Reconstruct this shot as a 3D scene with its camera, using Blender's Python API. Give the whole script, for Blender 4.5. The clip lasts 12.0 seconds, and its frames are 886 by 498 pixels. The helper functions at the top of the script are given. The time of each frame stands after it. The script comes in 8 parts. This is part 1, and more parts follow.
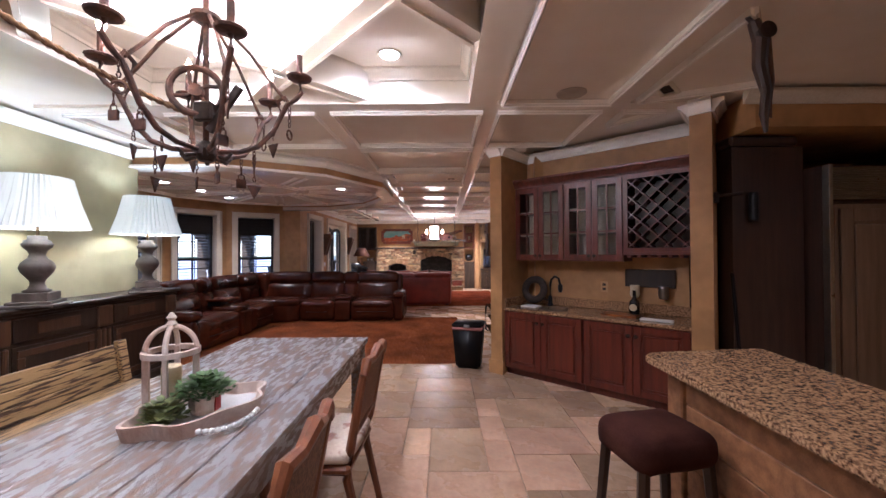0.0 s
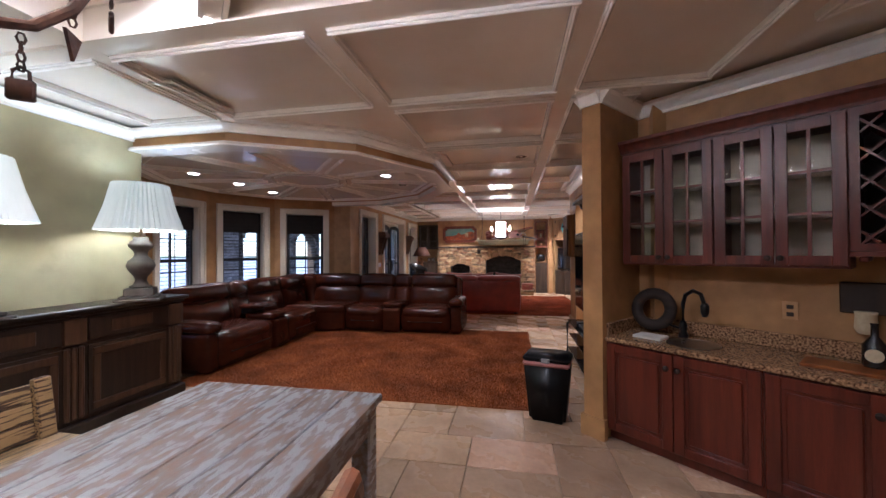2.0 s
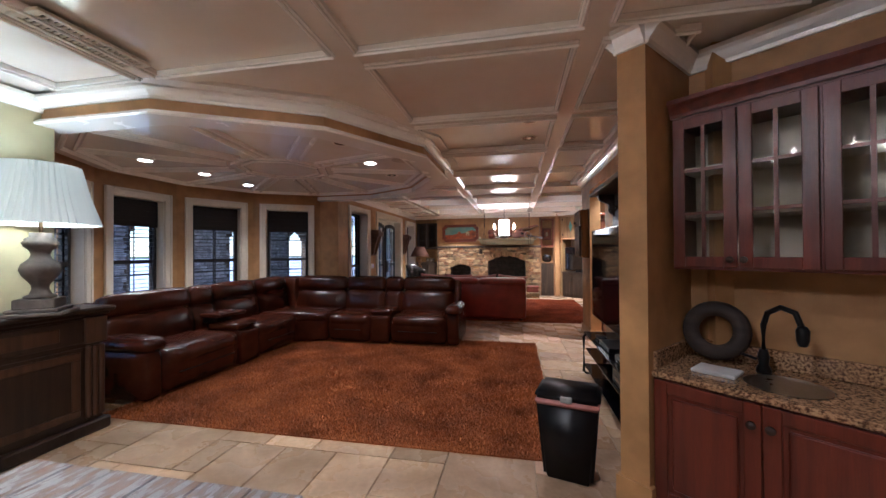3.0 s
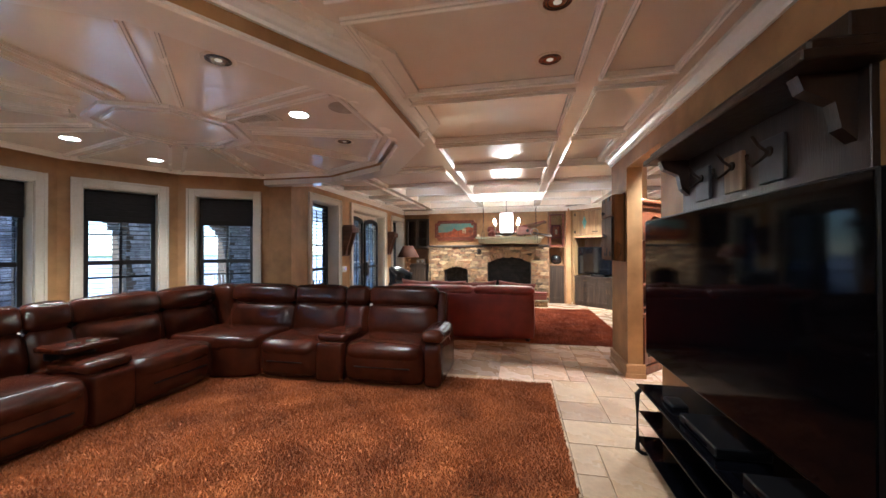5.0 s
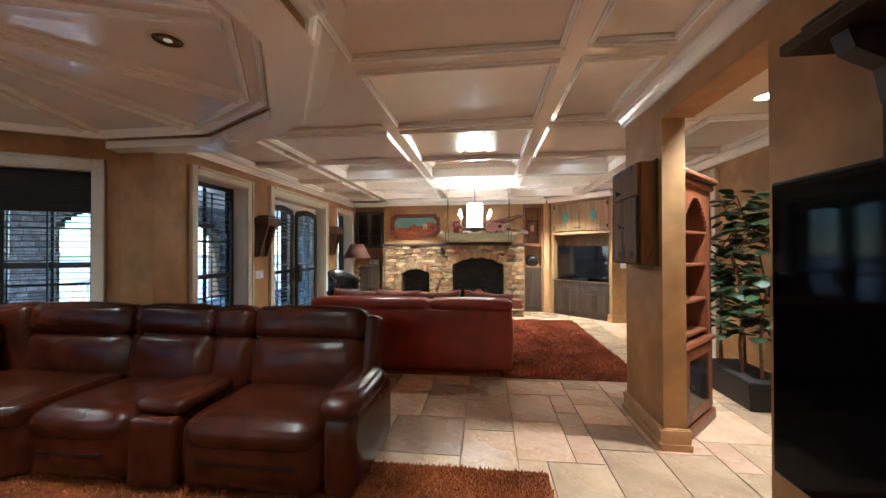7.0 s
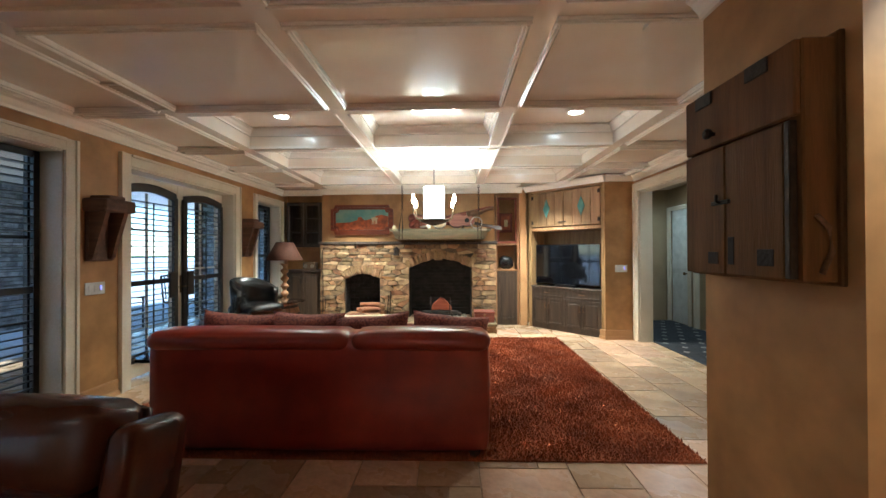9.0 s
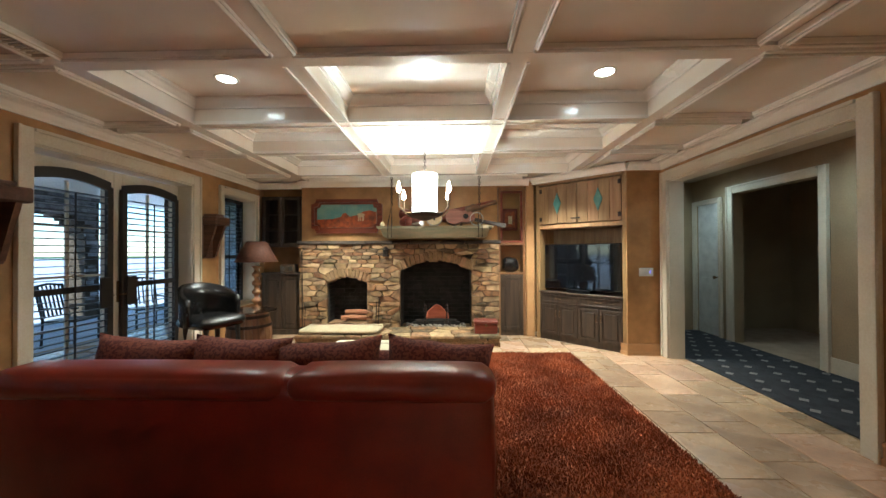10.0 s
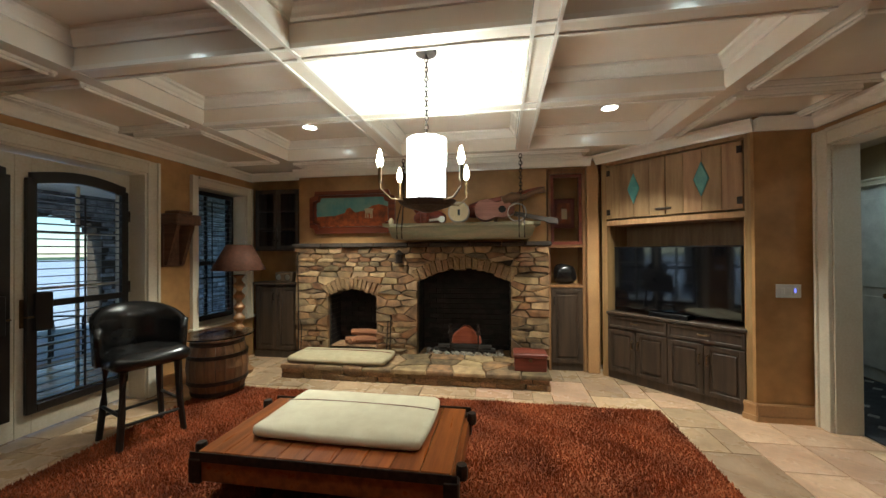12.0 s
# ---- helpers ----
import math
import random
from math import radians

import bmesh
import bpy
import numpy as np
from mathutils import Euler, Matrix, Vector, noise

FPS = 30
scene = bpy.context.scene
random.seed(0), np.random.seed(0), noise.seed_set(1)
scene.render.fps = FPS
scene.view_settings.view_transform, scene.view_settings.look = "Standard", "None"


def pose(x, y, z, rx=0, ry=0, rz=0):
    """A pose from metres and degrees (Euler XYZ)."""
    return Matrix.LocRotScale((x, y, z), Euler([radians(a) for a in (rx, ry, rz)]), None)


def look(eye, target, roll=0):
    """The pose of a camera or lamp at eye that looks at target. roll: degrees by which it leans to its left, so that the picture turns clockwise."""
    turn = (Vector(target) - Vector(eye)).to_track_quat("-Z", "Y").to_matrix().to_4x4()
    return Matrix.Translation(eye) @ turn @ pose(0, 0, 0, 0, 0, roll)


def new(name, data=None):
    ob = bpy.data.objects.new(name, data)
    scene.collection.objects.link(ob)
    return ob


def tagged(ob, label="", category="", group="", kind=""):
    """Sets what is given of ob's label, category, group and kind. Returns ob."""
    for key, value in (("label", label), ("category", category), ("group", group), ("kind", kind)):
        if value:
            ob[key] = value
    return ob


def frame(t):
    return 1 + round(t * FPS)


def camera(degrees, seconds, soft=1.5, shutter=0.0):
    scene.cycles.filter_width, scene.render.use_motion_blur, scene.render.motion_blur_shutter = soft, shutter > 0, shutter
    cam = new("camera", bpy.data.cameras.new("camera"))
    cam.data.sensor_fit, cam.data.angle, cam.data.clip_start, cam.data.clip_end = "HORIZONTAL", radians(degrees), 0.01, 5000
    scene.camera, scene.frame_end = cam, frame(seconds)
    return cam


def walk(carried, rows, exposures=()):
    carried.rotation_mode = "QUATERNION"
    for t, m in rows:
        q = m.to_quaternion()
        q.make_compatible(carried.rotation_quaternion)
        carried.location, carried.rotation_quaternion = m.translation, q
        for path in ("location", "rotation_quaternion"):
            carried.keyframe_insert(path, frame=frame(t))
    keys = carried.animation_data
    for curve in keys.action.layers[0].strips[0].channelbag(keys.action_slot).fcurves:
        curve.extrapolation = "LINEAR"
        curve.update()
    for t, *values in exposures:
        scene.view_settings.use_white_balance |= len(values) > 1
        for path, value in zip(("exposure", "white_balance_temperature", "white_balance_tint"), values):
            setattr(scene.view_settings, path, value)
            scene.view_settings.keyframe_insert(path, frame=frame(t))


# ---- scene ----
cam = camera(100.7, 12.0)
METRES, EYE, TILT, LEAN, TURN = 9.93, 1.468, 0.0, 0.0, 0.2
ROWS = [
    (0.0, 0.0, 0.0, 0.0, 0.0, 0.52, 0.34),
    (0.5, 0.0023, 0.0331, -0.0011, 5.41, 0.51, 0.39),
    (1.0, -0.0004, 0.0669, -0.0015, 9.24, 0.5, 0.34),
    (1.5, 0.0012, 0.1021, -0.0021, 10.34, 0.61, 0.28),
    (2.0, 0.0012, 0.1388, 0.0, 10.52, 0.51, 0.35),
    (2.5, -0.0027, 0.1788, 0.0007, 10.64, 0.46, 0.34),
    (3.0, -0.0022, 0.2211, 0.0001, 10.97, 0.5, 0.35),
    (5.0, -0.0073, 0.3976, 0.0014, 11.28, 0.44, 0.16),
    (5.5, -0.0094, 0.4409, 0.0007, 10.52, 0.45, 0.17),
    (6.0, -0.0098, 0.485, 0.001, 9.53, 0.38, 0.16),
    (6.5, -0.0122, 0.5287, 0.0002, 8.05, 0.44, 0.09),
    (7.0, -0.0108, 0.5742, 0.0009, 6.51, 0.4, 0.15),
    (9.0, -0.0055, 0.7518, 0.0009, 1.31, 0.39, 0.26),
    (9.5, -0.003, 0.7963, -0.0, 1.34, 0.5, 0.26),
    (10.0, 0.0016, 0.841, 0.0011, 1.46, 0.46, 0.26),
    (10.5, 0.004, 0.882, 0.0022, 1.43, 0.37, 0.26),
    (11.0, 0.0108, 0.9206, 0.0034, 2.37, 0.35, 0.26),
    (11.5, 0.0169, 0.9596, 0.0062, 5.26, 0.34, 0.27),
    (12.0, 0.0228, 0.997, 0.0083, 9.02, 0.46, 0.35),
]
EXPOSURES = ((0.0, 1.76, 5280, 24), (1.5, 1.48, 5270, 21), (3.0, 1.58, 5270, 16), (5.0, 2.28, 5120, 5), (7.0, 2.08, 5250, 0), (9.0, 1.88, 5330, -4), (10.5, 1.32, 5620, -5), (12.0, 0.72, 5750, -6))
walk(cam, [(t, pose(0, 0, EYE, TILT, LEAN, TURN) @ pose(METRES * x, METRES * y, METRES * z, 90 + pitch, roll, yaw)) for t, x, y, z, yaw, pitch, roll in ROWS], EXPOSURES)

# ---- world and light ----
world = bpy.data.worlds.new("sky")
scene.world = world
world.use_nodes = True
wn = world.node_tree.nodes
sky = wn.new("ShaderNodeTexSky")
sky.sky_type = "NISHITA"
sky.sun_disc = False
sky.sun_elevation, sky.sun_rotation = radians(41), radians(193)
sky.ozone_density, sky.dust_density, sky.air_density = 5.0, 0.0, 1.0
world.node_tree.links.new(sky.outputs[0], wn["Background"].inputs[0])
wn["Background"].inputs[1].default_value = 0.15
sun = new("sun", bpy.data.lights.new("sun", "SUN"))
sun.data.energy, sun.data.angle, sun.data.color = 4.0, radians(1.0), (1.0, 0.95, 0.88)
sun.matrix_world = look((-9, -40, 36), (0, 0, 0))


def lamp(name, kind, place, watts, color, target=None, size=0.05, spot=120, blend=0.8):
    ob = new(name, bpy.data.lights.new(name, kind))
    ob.data.energy, ob.data.color = watts, color
    if kind == "SPOT":
        ob.data.spot_size, ob.data.spot_blend = radians(spot), blend
    if kind in ("SPOT", "POINT"):
        ob.data.shadow_soft_size = size
    if kind == "AREA":
        ob.data.size = size
    ob.matrix_world = look(place, target) if target else Matrix.Translation(place)
    return ob


WARM, SOFT, COOL = (1.0, 0.90, 0.76), (1.0, 0.93, 0.83), (0.80, 0.96, 1.0)
CANS_COFFER = [(-1.95, 11.43), (1.25, 11.43), (-1.95, 13.75), (1.25, 13.75)]
CANS_BAY = [(-1.9, 6.75), (-4.6, 6.0), (-4.55, 6.85), (-4.55, 7.75)]
CANS_BAY_DEEP = [(-1.86, 5.85), (-1.87, 7.53)]
# last two stand in the hall: unseen, added to brighten it
CANS_SIDE_AND_FILL = [(1.72, 8.5), (2.2, 9.05), (3.8, 12.4), (3.9, 14.4)]
CANS_DEEP = [(0.13, 6.48), (0.12, 5.9)]
# both kitchen cans are unseen, added to brighten the units and island
CANS_KITCHEN_FILL = [(3.0, 1.35), (3.0, -0.4)]
CANS_TRAY = [(-0.42, 2.86), (-1.86, 2.86), (-0.42, 0.72), (-1.86, 0.72)]
for i, (x, y) in enumerate(CANS_COFFER):
    lamp("can_light", "SPOT", (x, y, 2.93), 210 if y > 13 else 42 if x < 0 else 28, WARM, (x, y, 0), size=0.06, spot=100)
for x, y in CANS_BAY:
    lamp("can_light", "SPOT", (x, y, 2.61), 28, WARM, (x, y, 0), size=0.06, spot=105)
for x, y in CANS_BAY_DEEP:
    lamp("can_light", "SPOT", (x, y, 2.61), 24, WARM, (x, y, 0), size=0.06, spot=75)
for x, y in CANS_DEEP:
    lamp("can_light", "SPOT", (x, y, 2.73), 19, WARM, (x, y, 0), size=0.06, spot=80)
# the added hall pair shine wide and cool in place of daylight
for x, y in CANS_SIDE_AND_FILL:
    lamp("can_light", "SPOT", (x, y, 2.72), 110 if x < 2 else 28 if x < 3 else 10, SOFT if x < 3 else COOL, (x, y, 0), size=0.06, spot=100 if x < 3 else 165)
# fill light from the added kitchen cans
for x, y in CANS_KITCHEN_FILL:
    lamp("can_light", "SPOT", (x, y, 2.72), 11, WARM, (x, y, 0), size=0.06, spot=150)
for x, y in CANS_TRAY:
    lamp("can_light", "SPOT", (x, y, 2.98), 25, SOFT, (x, y, 0), size=0.06, spot=150)
lamp("pendant_glow", "POINT", (-0.33, 12.43, 2.28), 40, SOFT, size=0.05)
lamp("chandelier_glow", "POINT", (-1.19, 1.83, 2.67), 68, (1.0, 0.93, 0.88), size=0.05)
for x, y in ((-3.47, 4.28), (-3.47, 3.12)):
    lamp("table_lamp_glow", "POINT", (x, y, 1.96), 6.5, COOL, size=0.04)


# ---- materials ----
def material(name, a, b=None, scale=6.0, rough=0.6, metal=0.0, bump=0.0, fine=60.0, stretch=(1, 1, 1), spread=0.0, coat=0.0, detail=6.0, low=0.35, high=0.65, emit=0.0, emit_color=None, rough_var=0.08):
    """A surface of two colours mixed by noise at two scales, with relief. spread: brightness varied from piece to piece."""
    m = bpy.data.materials.new(name)
    m.use_nodes = True
    nt = m.node_tree
    bsdf = nt.nodes["Principled BSDF"]
    b = b or tuple(c * 0.8 for c in a)
    tc = nt.nodes.new("ShaderNodeTexCoord")
    mp = nt.nodes.new("ShaderNodeMapping")
    mp.inputs["Scale"].default_value = stretch
    nt.links.new(tc.outputs["Object"], mp.inputs[0])
    n1 = nt.nodes.new("ShaderNodeTexNoise")
    n1.inputs["Scale"].default_value, n1.inputs["Detail"].default_value = scale, detail
    n2 = nt.nodes.new("ShaderNodeTexNoise")
    n2.inputs["Scale"].default_value, n2.inputs["Detail"].default_value = fine, 4
    ramp = nt.nodes.new("ShaderNodeValToRGB")
    ramp.color_ramp.elements[0].position, ramp.color_ramp.elements[1].position = low, high
    ramp.color_ramp.elements[0].color, ramp.color_ramp.elements[1].color = (*a, 1), (*b, 1)
    mix = nt.nodes.new("ShaderNodeMix")
    mix.data_type, mix.blend_type = "RGBA", "OVERLAY"
    mix.inputs[0].default_value = 0.25
    for n in (n1, n2):
        nt.links.new(mp.outputs[0], n.inputs["Vector"])
    nt.links.new(n1.outputs[0], ramp.inputs[0])
    nt.links.new(ramp.outputs[0], mix.inputs[6])
    nt.links.new(n2.outputs[0], mix.inputs[7])
    out = mix.outputs[2]
    if spread:
        info = nt.nodes.new("ShaderNodeObjectInfo")
        geo = nt.nodes.new("ShaderNodeNewGeometry")
        add = nt.nodes.new("ShaderNodeMath")
        add.operation = "ADD"
        nt.links.new(info.outputs["Random"], add.inputs[0])
        nt.links.new(geo.outputs["Random Per Island"], add.inputs[1])
        frac = nt.nodes.new("ShaderNodeMath")
        frac.operation = "FRACT"
        nt.links.new(add.outputs[0], frac.inputs[0])
        rng = nt.nodes.new("ShaderNodeMapRange")
        rng.inputs[3].default_value, rng.inputs[4].default_value = 1 - spread, 1 + spread
        nt.links.new(frac.outputs[0], rng.inputs[0])
        hsv = nt.nodes.new("ShaderNodeHueSaturation")
        nt.links.new(rng.outputs[0], hsv.inputs["Value"])
        turn = nt.nodes.new("ShaderNodeMath")
        turn.operation = "MULTIPLY_ADD"
        turn.inputs[1].default_value, turn.inputs[2].default_value = spread * 0.055, 0.5 - spread * 0.0275
        nt.links.new(info.outputs["Random"], turn.inputs[0])
        nt.links.new(turn.outputs[0], hsv.inputs["Hue"])
        nt.links.new(out, hsv.inputs["Color"])
        out = hsv.outputs[0]
    nt.links.new(out, bsdf.inputs["Base Color"])
    rr = nt.nodes.new("ShaderNodeMapRange")
    rr.inputs[3].default_value, rr.inputs[4].default_value = max(0.02, rough - rough_var), min(1, rough + rough_var)
    nt.links.new(n1.outputs[0], rr.inputs[0])
    nt.links.new(rr.outputs[0], bsdf.inputs["Roughness"])
    bsdf.inputs["Metallic"].default_value = metal
    bsdf.inputs["Coat Weight"].default_value = coat
    if bump:
        bp = nt.nodes.new("ShaderNodeBump")
        bp.inputs["Strength"].default_value, bp.inputs["Distance"].default_value = bump, 0.01
        sm = nt.nodes.new("ShaderNodeMath")
        sm.operation = "ADD"
        nt.links.new(n1.outputs[0], sm.inputs[0])
        nt.links.new(n2.outputs[0], sm.inputs[1])
        nt.links.new(sm.outputs[0], bp.inputs["Height"])
        nt.links.new(bp.outputs[0], bsdf.inputs["Normal"])
    if emit:
        bsdf.inputs["Emission Color"].default_value = (*(emit_color or a), 1)
        bsdf.inputs["Emission Strength"].default_value = emit
    return m


def wood(name, a, b, axis=0, scale=3.0, rough=0.45, bump=0.15, spread=0.0, coat=0.0, low=0.35, high=0.65):
    st = [7.0, 7.0, 7.0]
    st[axis] = 0.5
    return material(name, a, b, scale=scale, rough=rough, bump=bump, fine=25, stretch=st, spread=spread, coat=coat, low=low, high=high)


GOLD = material("golden_plaster", (0.46, 0.25, 0.095), (0.31, 0.16, 0.058), scale=2.2, rough=0.55, bump=0.08, fine=9)
SAGE = material("olive_plaster", (0.43, 0.385, 0.235), (0.31, 0.275, 0.155), scale=2.0, rough=0.55, bump=0.08, fine=8)
CEIL = material("ceiling_lacquer", (0.90, 0.82, 0.72), (0.86, 0.78, 0.68), scale=1.5, rough=0.22, bump=0.01, fine=5, rough_var=0.04, coat=0.5)
# mouldings take a paler tone than the ceiling field
MOULD = material("white_panel_moulding", (0.95, 0.91, 0.85), (0.92, 0.88, 0.81), scale=3, rough=0.25, bump=0.01, coat=0.5)
TRIM = material("cream_trim", (0.70, 0.63, 0.51), (0.64, 0.57, 0.45), scale=3, rough=0.35, bump=0.01)
GOLDTRIM = material("golden_wood_trim", (0.50, 0.29, 0.13), (0.42, 0.23, 0.10), scale=3, rough=0.45, bump=0.03)
TILE = material("travertine", (0.56, 0.38, 0.25), (0.37, 0.23, 0.14), scale=3.4, rough=0.28, bump=0.07, fine=30, spread=0.34, rough_var=0.12)
GROUT = material("grout", (0.42, 0.31, 0.21), rough=0.9, bump=0.1)
SHAG = material("shag", (0.36, 0.098, 0.022), (0.19, 0.045, 0.010), scale=2.0, rough=0.95, bump=0.3, fine=120, spread=0.28)
BROWN = material("brown_leather", (0.060, 0.0132, 0.0054), (0.034, 0.0074, 0.0032), scale=5, rough=0.25, bump=0.035, fine=160, rough_var=0.05)
RED = material("red_leather", (0.26, 0.024, 0.010), (0.18, 0.016, 0.007), scale=4, rough=0.32, bump=0.05, fine=160)
BLACKLEATHER = material("black_leather", (0.012, 0.011, 0.011), rough=0.25, bump=0.05, fine=150)
CHERRY = wood("cherry", (0.125, 0.021, 0.010), (0.070, 0.0115, 0.0055), axis=2, rough=0.33)
WALNUT = wood("walnut", (0.030, 0.014, 0.008), (0.016, 0.008, 0.005), axis=2, rough=0.4)
BLACK = material("black_plastic", (0.005, 0.005, 0.006), rough=0.35)
BLACK.node_tree.nodes["Principled BSDF"].inputs["Specular IOR Level"].default_value = 0.25
GLOSSBLACK = material("black_glass", (0.002, 0.002, 0.003), rough=0.06, rough_var=0.02)
IRON = material("wrought_iron", (0.05, 0.032, 0.024), (0.025, 0.018, 0.015), scale=30, rough=0.55, metal=0.6, bump=0.2)
GRANITE = material("granite", (0.075, 0.034, 0.018), (0.45, 0.27, 0.14), scale=80, rough=0.12, fine=190, low=0.38, high=0.60, rough_var=0.03)
STONE = material("fieldstone", (0.36, 0.205, 0.092), (0.13, 0.078, 0.040), scale=9, rough=0.8, bump=0.5, fine=50, spread=0.30)
STONE_GREY = material("grey_fieldstone", (0.24, 0.155, 0.078), (0.10, 0.066, 0.036), scale=10, rough=0.8, bump=0.5, fine=50, spread=0.25)
STONE_RUST = material("rusty_fieldstone", (0.26, 0.125, 0.052), (0.12, 0.058, 0.027), scale=9, rough=0.8, bump=0.5, fine=50, spread=0.2)
STONE_PALE = material("pale_fieldstone", (0.46, 0.31, 0.16), (0.25, 0.16, 0.085), scale=8, rough=0.8, bump=0.45, fine=50, spread=0.25)
SOOT = material("soot", (0.012, 0.010, 0.009), (0.03, 0.022, 0.017), scale=8, rough=0.9, bump=0.3)
MORTAR = material("mortar", (0.075, 0.055, 0.037), rough=0.95, bump=0.3)


GLOSSBLACK.node_tree.nodes["Principled BSDF"].inputs["Specular IOR Level"].default_value = 0.09


# ---- builders ----
def obj(name, bm, mat, parent=None, label="", kind="", category="", smooth=False, group=""):
    me = bpy.data.meshes.new(name)
    if smooth:
        for f in bm.faces:
            f.smooth = True
    bm.to_mesh(me)
    bm.free()
    for k in (mat if isinstance(mat, (list, tuple)) else [mat]):
        me.materials.append(k)
    ob = new(name, me)
    ob.parent = parent
    return tagged(ob, label, category, group, kind)


def part(name, bm, mat, parent, label="", smooth=False):
    return obj(name, bm, mat, parent, label, smooth=smooth)


def thing(name, place, label, category, group="", turn=0):
    e = new(name)
    e.matrix_world = pose(*place, 0, 0, turn)
    e.empty_display_size = 0.1
    return tagged(e, label, category, group)


def box(bm, x0, x1, y0, y1, z0, z1, bevel=0.0, m=None, seg=1, mi=0):
    r = bmesh.ops.create_cube(bm, size=1)
    vs = r["verts"]
    for v in vs:
        v.co = Vector((x0 if v.co.x < 0 else x1, y0 if v.co.y < 0 else y1, z0 if v.co.z < 0 else z1))
    if bevel:
        es = list({e for v in vs for e in v.link_edges})
        g = bmesh.ops.bevel(bm, geom=es, offset=bevel, segments=seg, affect="EDGES", profile=0.6)
        vs = list({v for f in g["faces"] for v in f.verts} | {v for v in vs if v.is_valid})
    if mi:
        for f in {f for v in vs for f in v.link_faces}:
            f.material_index = mi
    if m is not None:
        bmesh.ops.transform(bm, matrix=m, verts=vs)
    return vs


def cbox(x0, x1, y0, y1, z0, z1, bevel=0.0, seg=1, m=None):
    bm = bmesh.new()
    box(bm, x0, x1, y0, y1, z0, z1, bevel, m, seg)
    return bm


def lathe(bm, prof, n=16, m=None):
    """A turned body from (radius, z) pairs."""
    rings = []
    for r, z in prof:
        rings.append([bm.verts.new((r * math.cos(2 * math.pi * i / n), r * math.sin(2 * math.pi * i / n), z)) for i in range(n)])
    for a, b in zip(rings, rings[1:]):
        for i in range(n):
            bm.faces.new((a[i], a[(i + 1) % n], b[(i + 1) % n], b[i]))
    if prof[0] != prof[-1]:
        bm.faces.new(list(reversed(rings[0])))
        bm.faces.new(rings[-1])
    vs = [v for r in rings for v in r]
    if m is not None:
        bmesh.ops.transform(bm, matrix=m, verts=vs)
    return vs


def turned(prof, n=16, m=None):
    bm = bmesh.new()
    lathe(bm, prof, n, m)
    return bm


def tube(bm, pts, r, n=8, m=None):
    """A round bar along a line of points; r may be a list."""
    pts = [Vector(p) for p in pts]
    rad = r if isinstance(r, (list, tuple)) else [r] * len(pts)
    rings = []
    up = Vector((0, 0, 1))
    for i, p in enumerate(pts):
        d = (pts[min(i + 1, len(pts) - 1)] - pts[max(i - 1, 0)]).normalized()
        a = d.cross(up)
        if a.length < 0.05:
            a = d.cross(Vector((1, 0, 0)))
        a.normalize()
        b = d.cross(a)
        rings.append([bm.verts.new(p + rad[i] * (a * math.cos(2 * math.pi * k / n) + b * math.sin(2 * math.pi * k / n))) for k in range(n)])
    for s, e in zip(rings, rings[1:]):
        for k in range(n):
            bm.faces.new((s[k], s[(k + 1) % n], e[(k + 1) % n], e[k]))
    bm.faces.new(list(reversed(rings[0])))
    bm.faces.new(rings[-1])
    vs = [v for r_ in rings for v in r_]
    if m is not None:
        bmesh.ops.transform(bm, matrix=m, verts=vs)
    return vs


def bar(pts, r, n=8, m=None):
    bm = bmesh.new()
    tube(bm, pts, r, n, m)
    return bm


def prism(bm, outline, z0, z1, m=None):
    """An upright prism over a plan outline (counter-clockwise)."""
    lo = [bm.verts.new((x, y, z0)) for x, y in outline]
    hi = [bm.verts.new((x, y, z1)) for x, y in outline]
    n = len(outline)
    for i in range(n):
        bm.faces.new((lo[i], lo[(i + 1) % n], hi[(i + 1) % n], hi[i]))
    bm.faces.new(list(reversed(lo)))
    bm.faces.new(hi)
    if m is not None:
        bmesh.ops.transform(bm, matrix=m, verts=lo + hi)
    return lo + hi


def moulding(bm, p, q, z, drop, out, side, profile=((0, 0), (1, 0), (1, 0.25), (0.72, 0.38), (0.5, 0.62), (0.28, 0.8), (0.22, 1), (0, 1))):
    """A length of crown along p-q under z; side is +1 where the room is to the left of p-q."""
    p, q = Vector(p), Vector(q)
    d = (q - p).normalized()
    nrm = Vector((-d.y, d.x)) * side
    ends = []
    for o in (p, q):
        ends.append([bm.verts.new((*(o + nrm * (a * out)), z - b * drop)) for a, b in profile])
    k = len(profile)
    for i in range(k):
        f = (ends[0][i], ends[0][(i + 1) % k], ends[1][(i + 1) % k], ends[1][i])
        bm.faces.new(f)
    bm.faces.new(ends[0])
    bm.faces.new(list(reversed(ends[1])))


def along(p, q):
    """The frame of a wall: x from p to q, y into the room (left of p-q), z up."""
    d = Vector((q[0] - p[0], q[1] - p[1]))
    return Matrix.Translation((p[0], p[1], 0)) @ Matrix.Rotation(math.atan2(d.y, d.x), 4, "Z"), d.length


def wall(name, p, q, z0, z1, mat, thick=0.2, holes=(), label=""):
    """A wall from p to q with the room on its left; holes are (from, to, sill, head) along it."""
    m, length = along(p, q)
    bm = bmesh.new()
    s = 0.0
    for a, b, lo, hi in sorted(holes):
        if a > s:
            box(bm, s, a, -thick, 0, z0, z1)
        if lo > z0:
            box(bm, a, b, -thick, 0, z0, lo)
        if hi < z1:
            box(bm, a, b, -thick, 0, hi, z1)
        s = b
    if s < length:
        box(bm, s, length, -thick, 0, z0, z1)
    bm.transform(m)
    return obj(name, bm, mat, label=label, kind="structure")

# ---- plan ----
H = 2.765           # panel face of the ceiling; its bands hang 25 mm lower
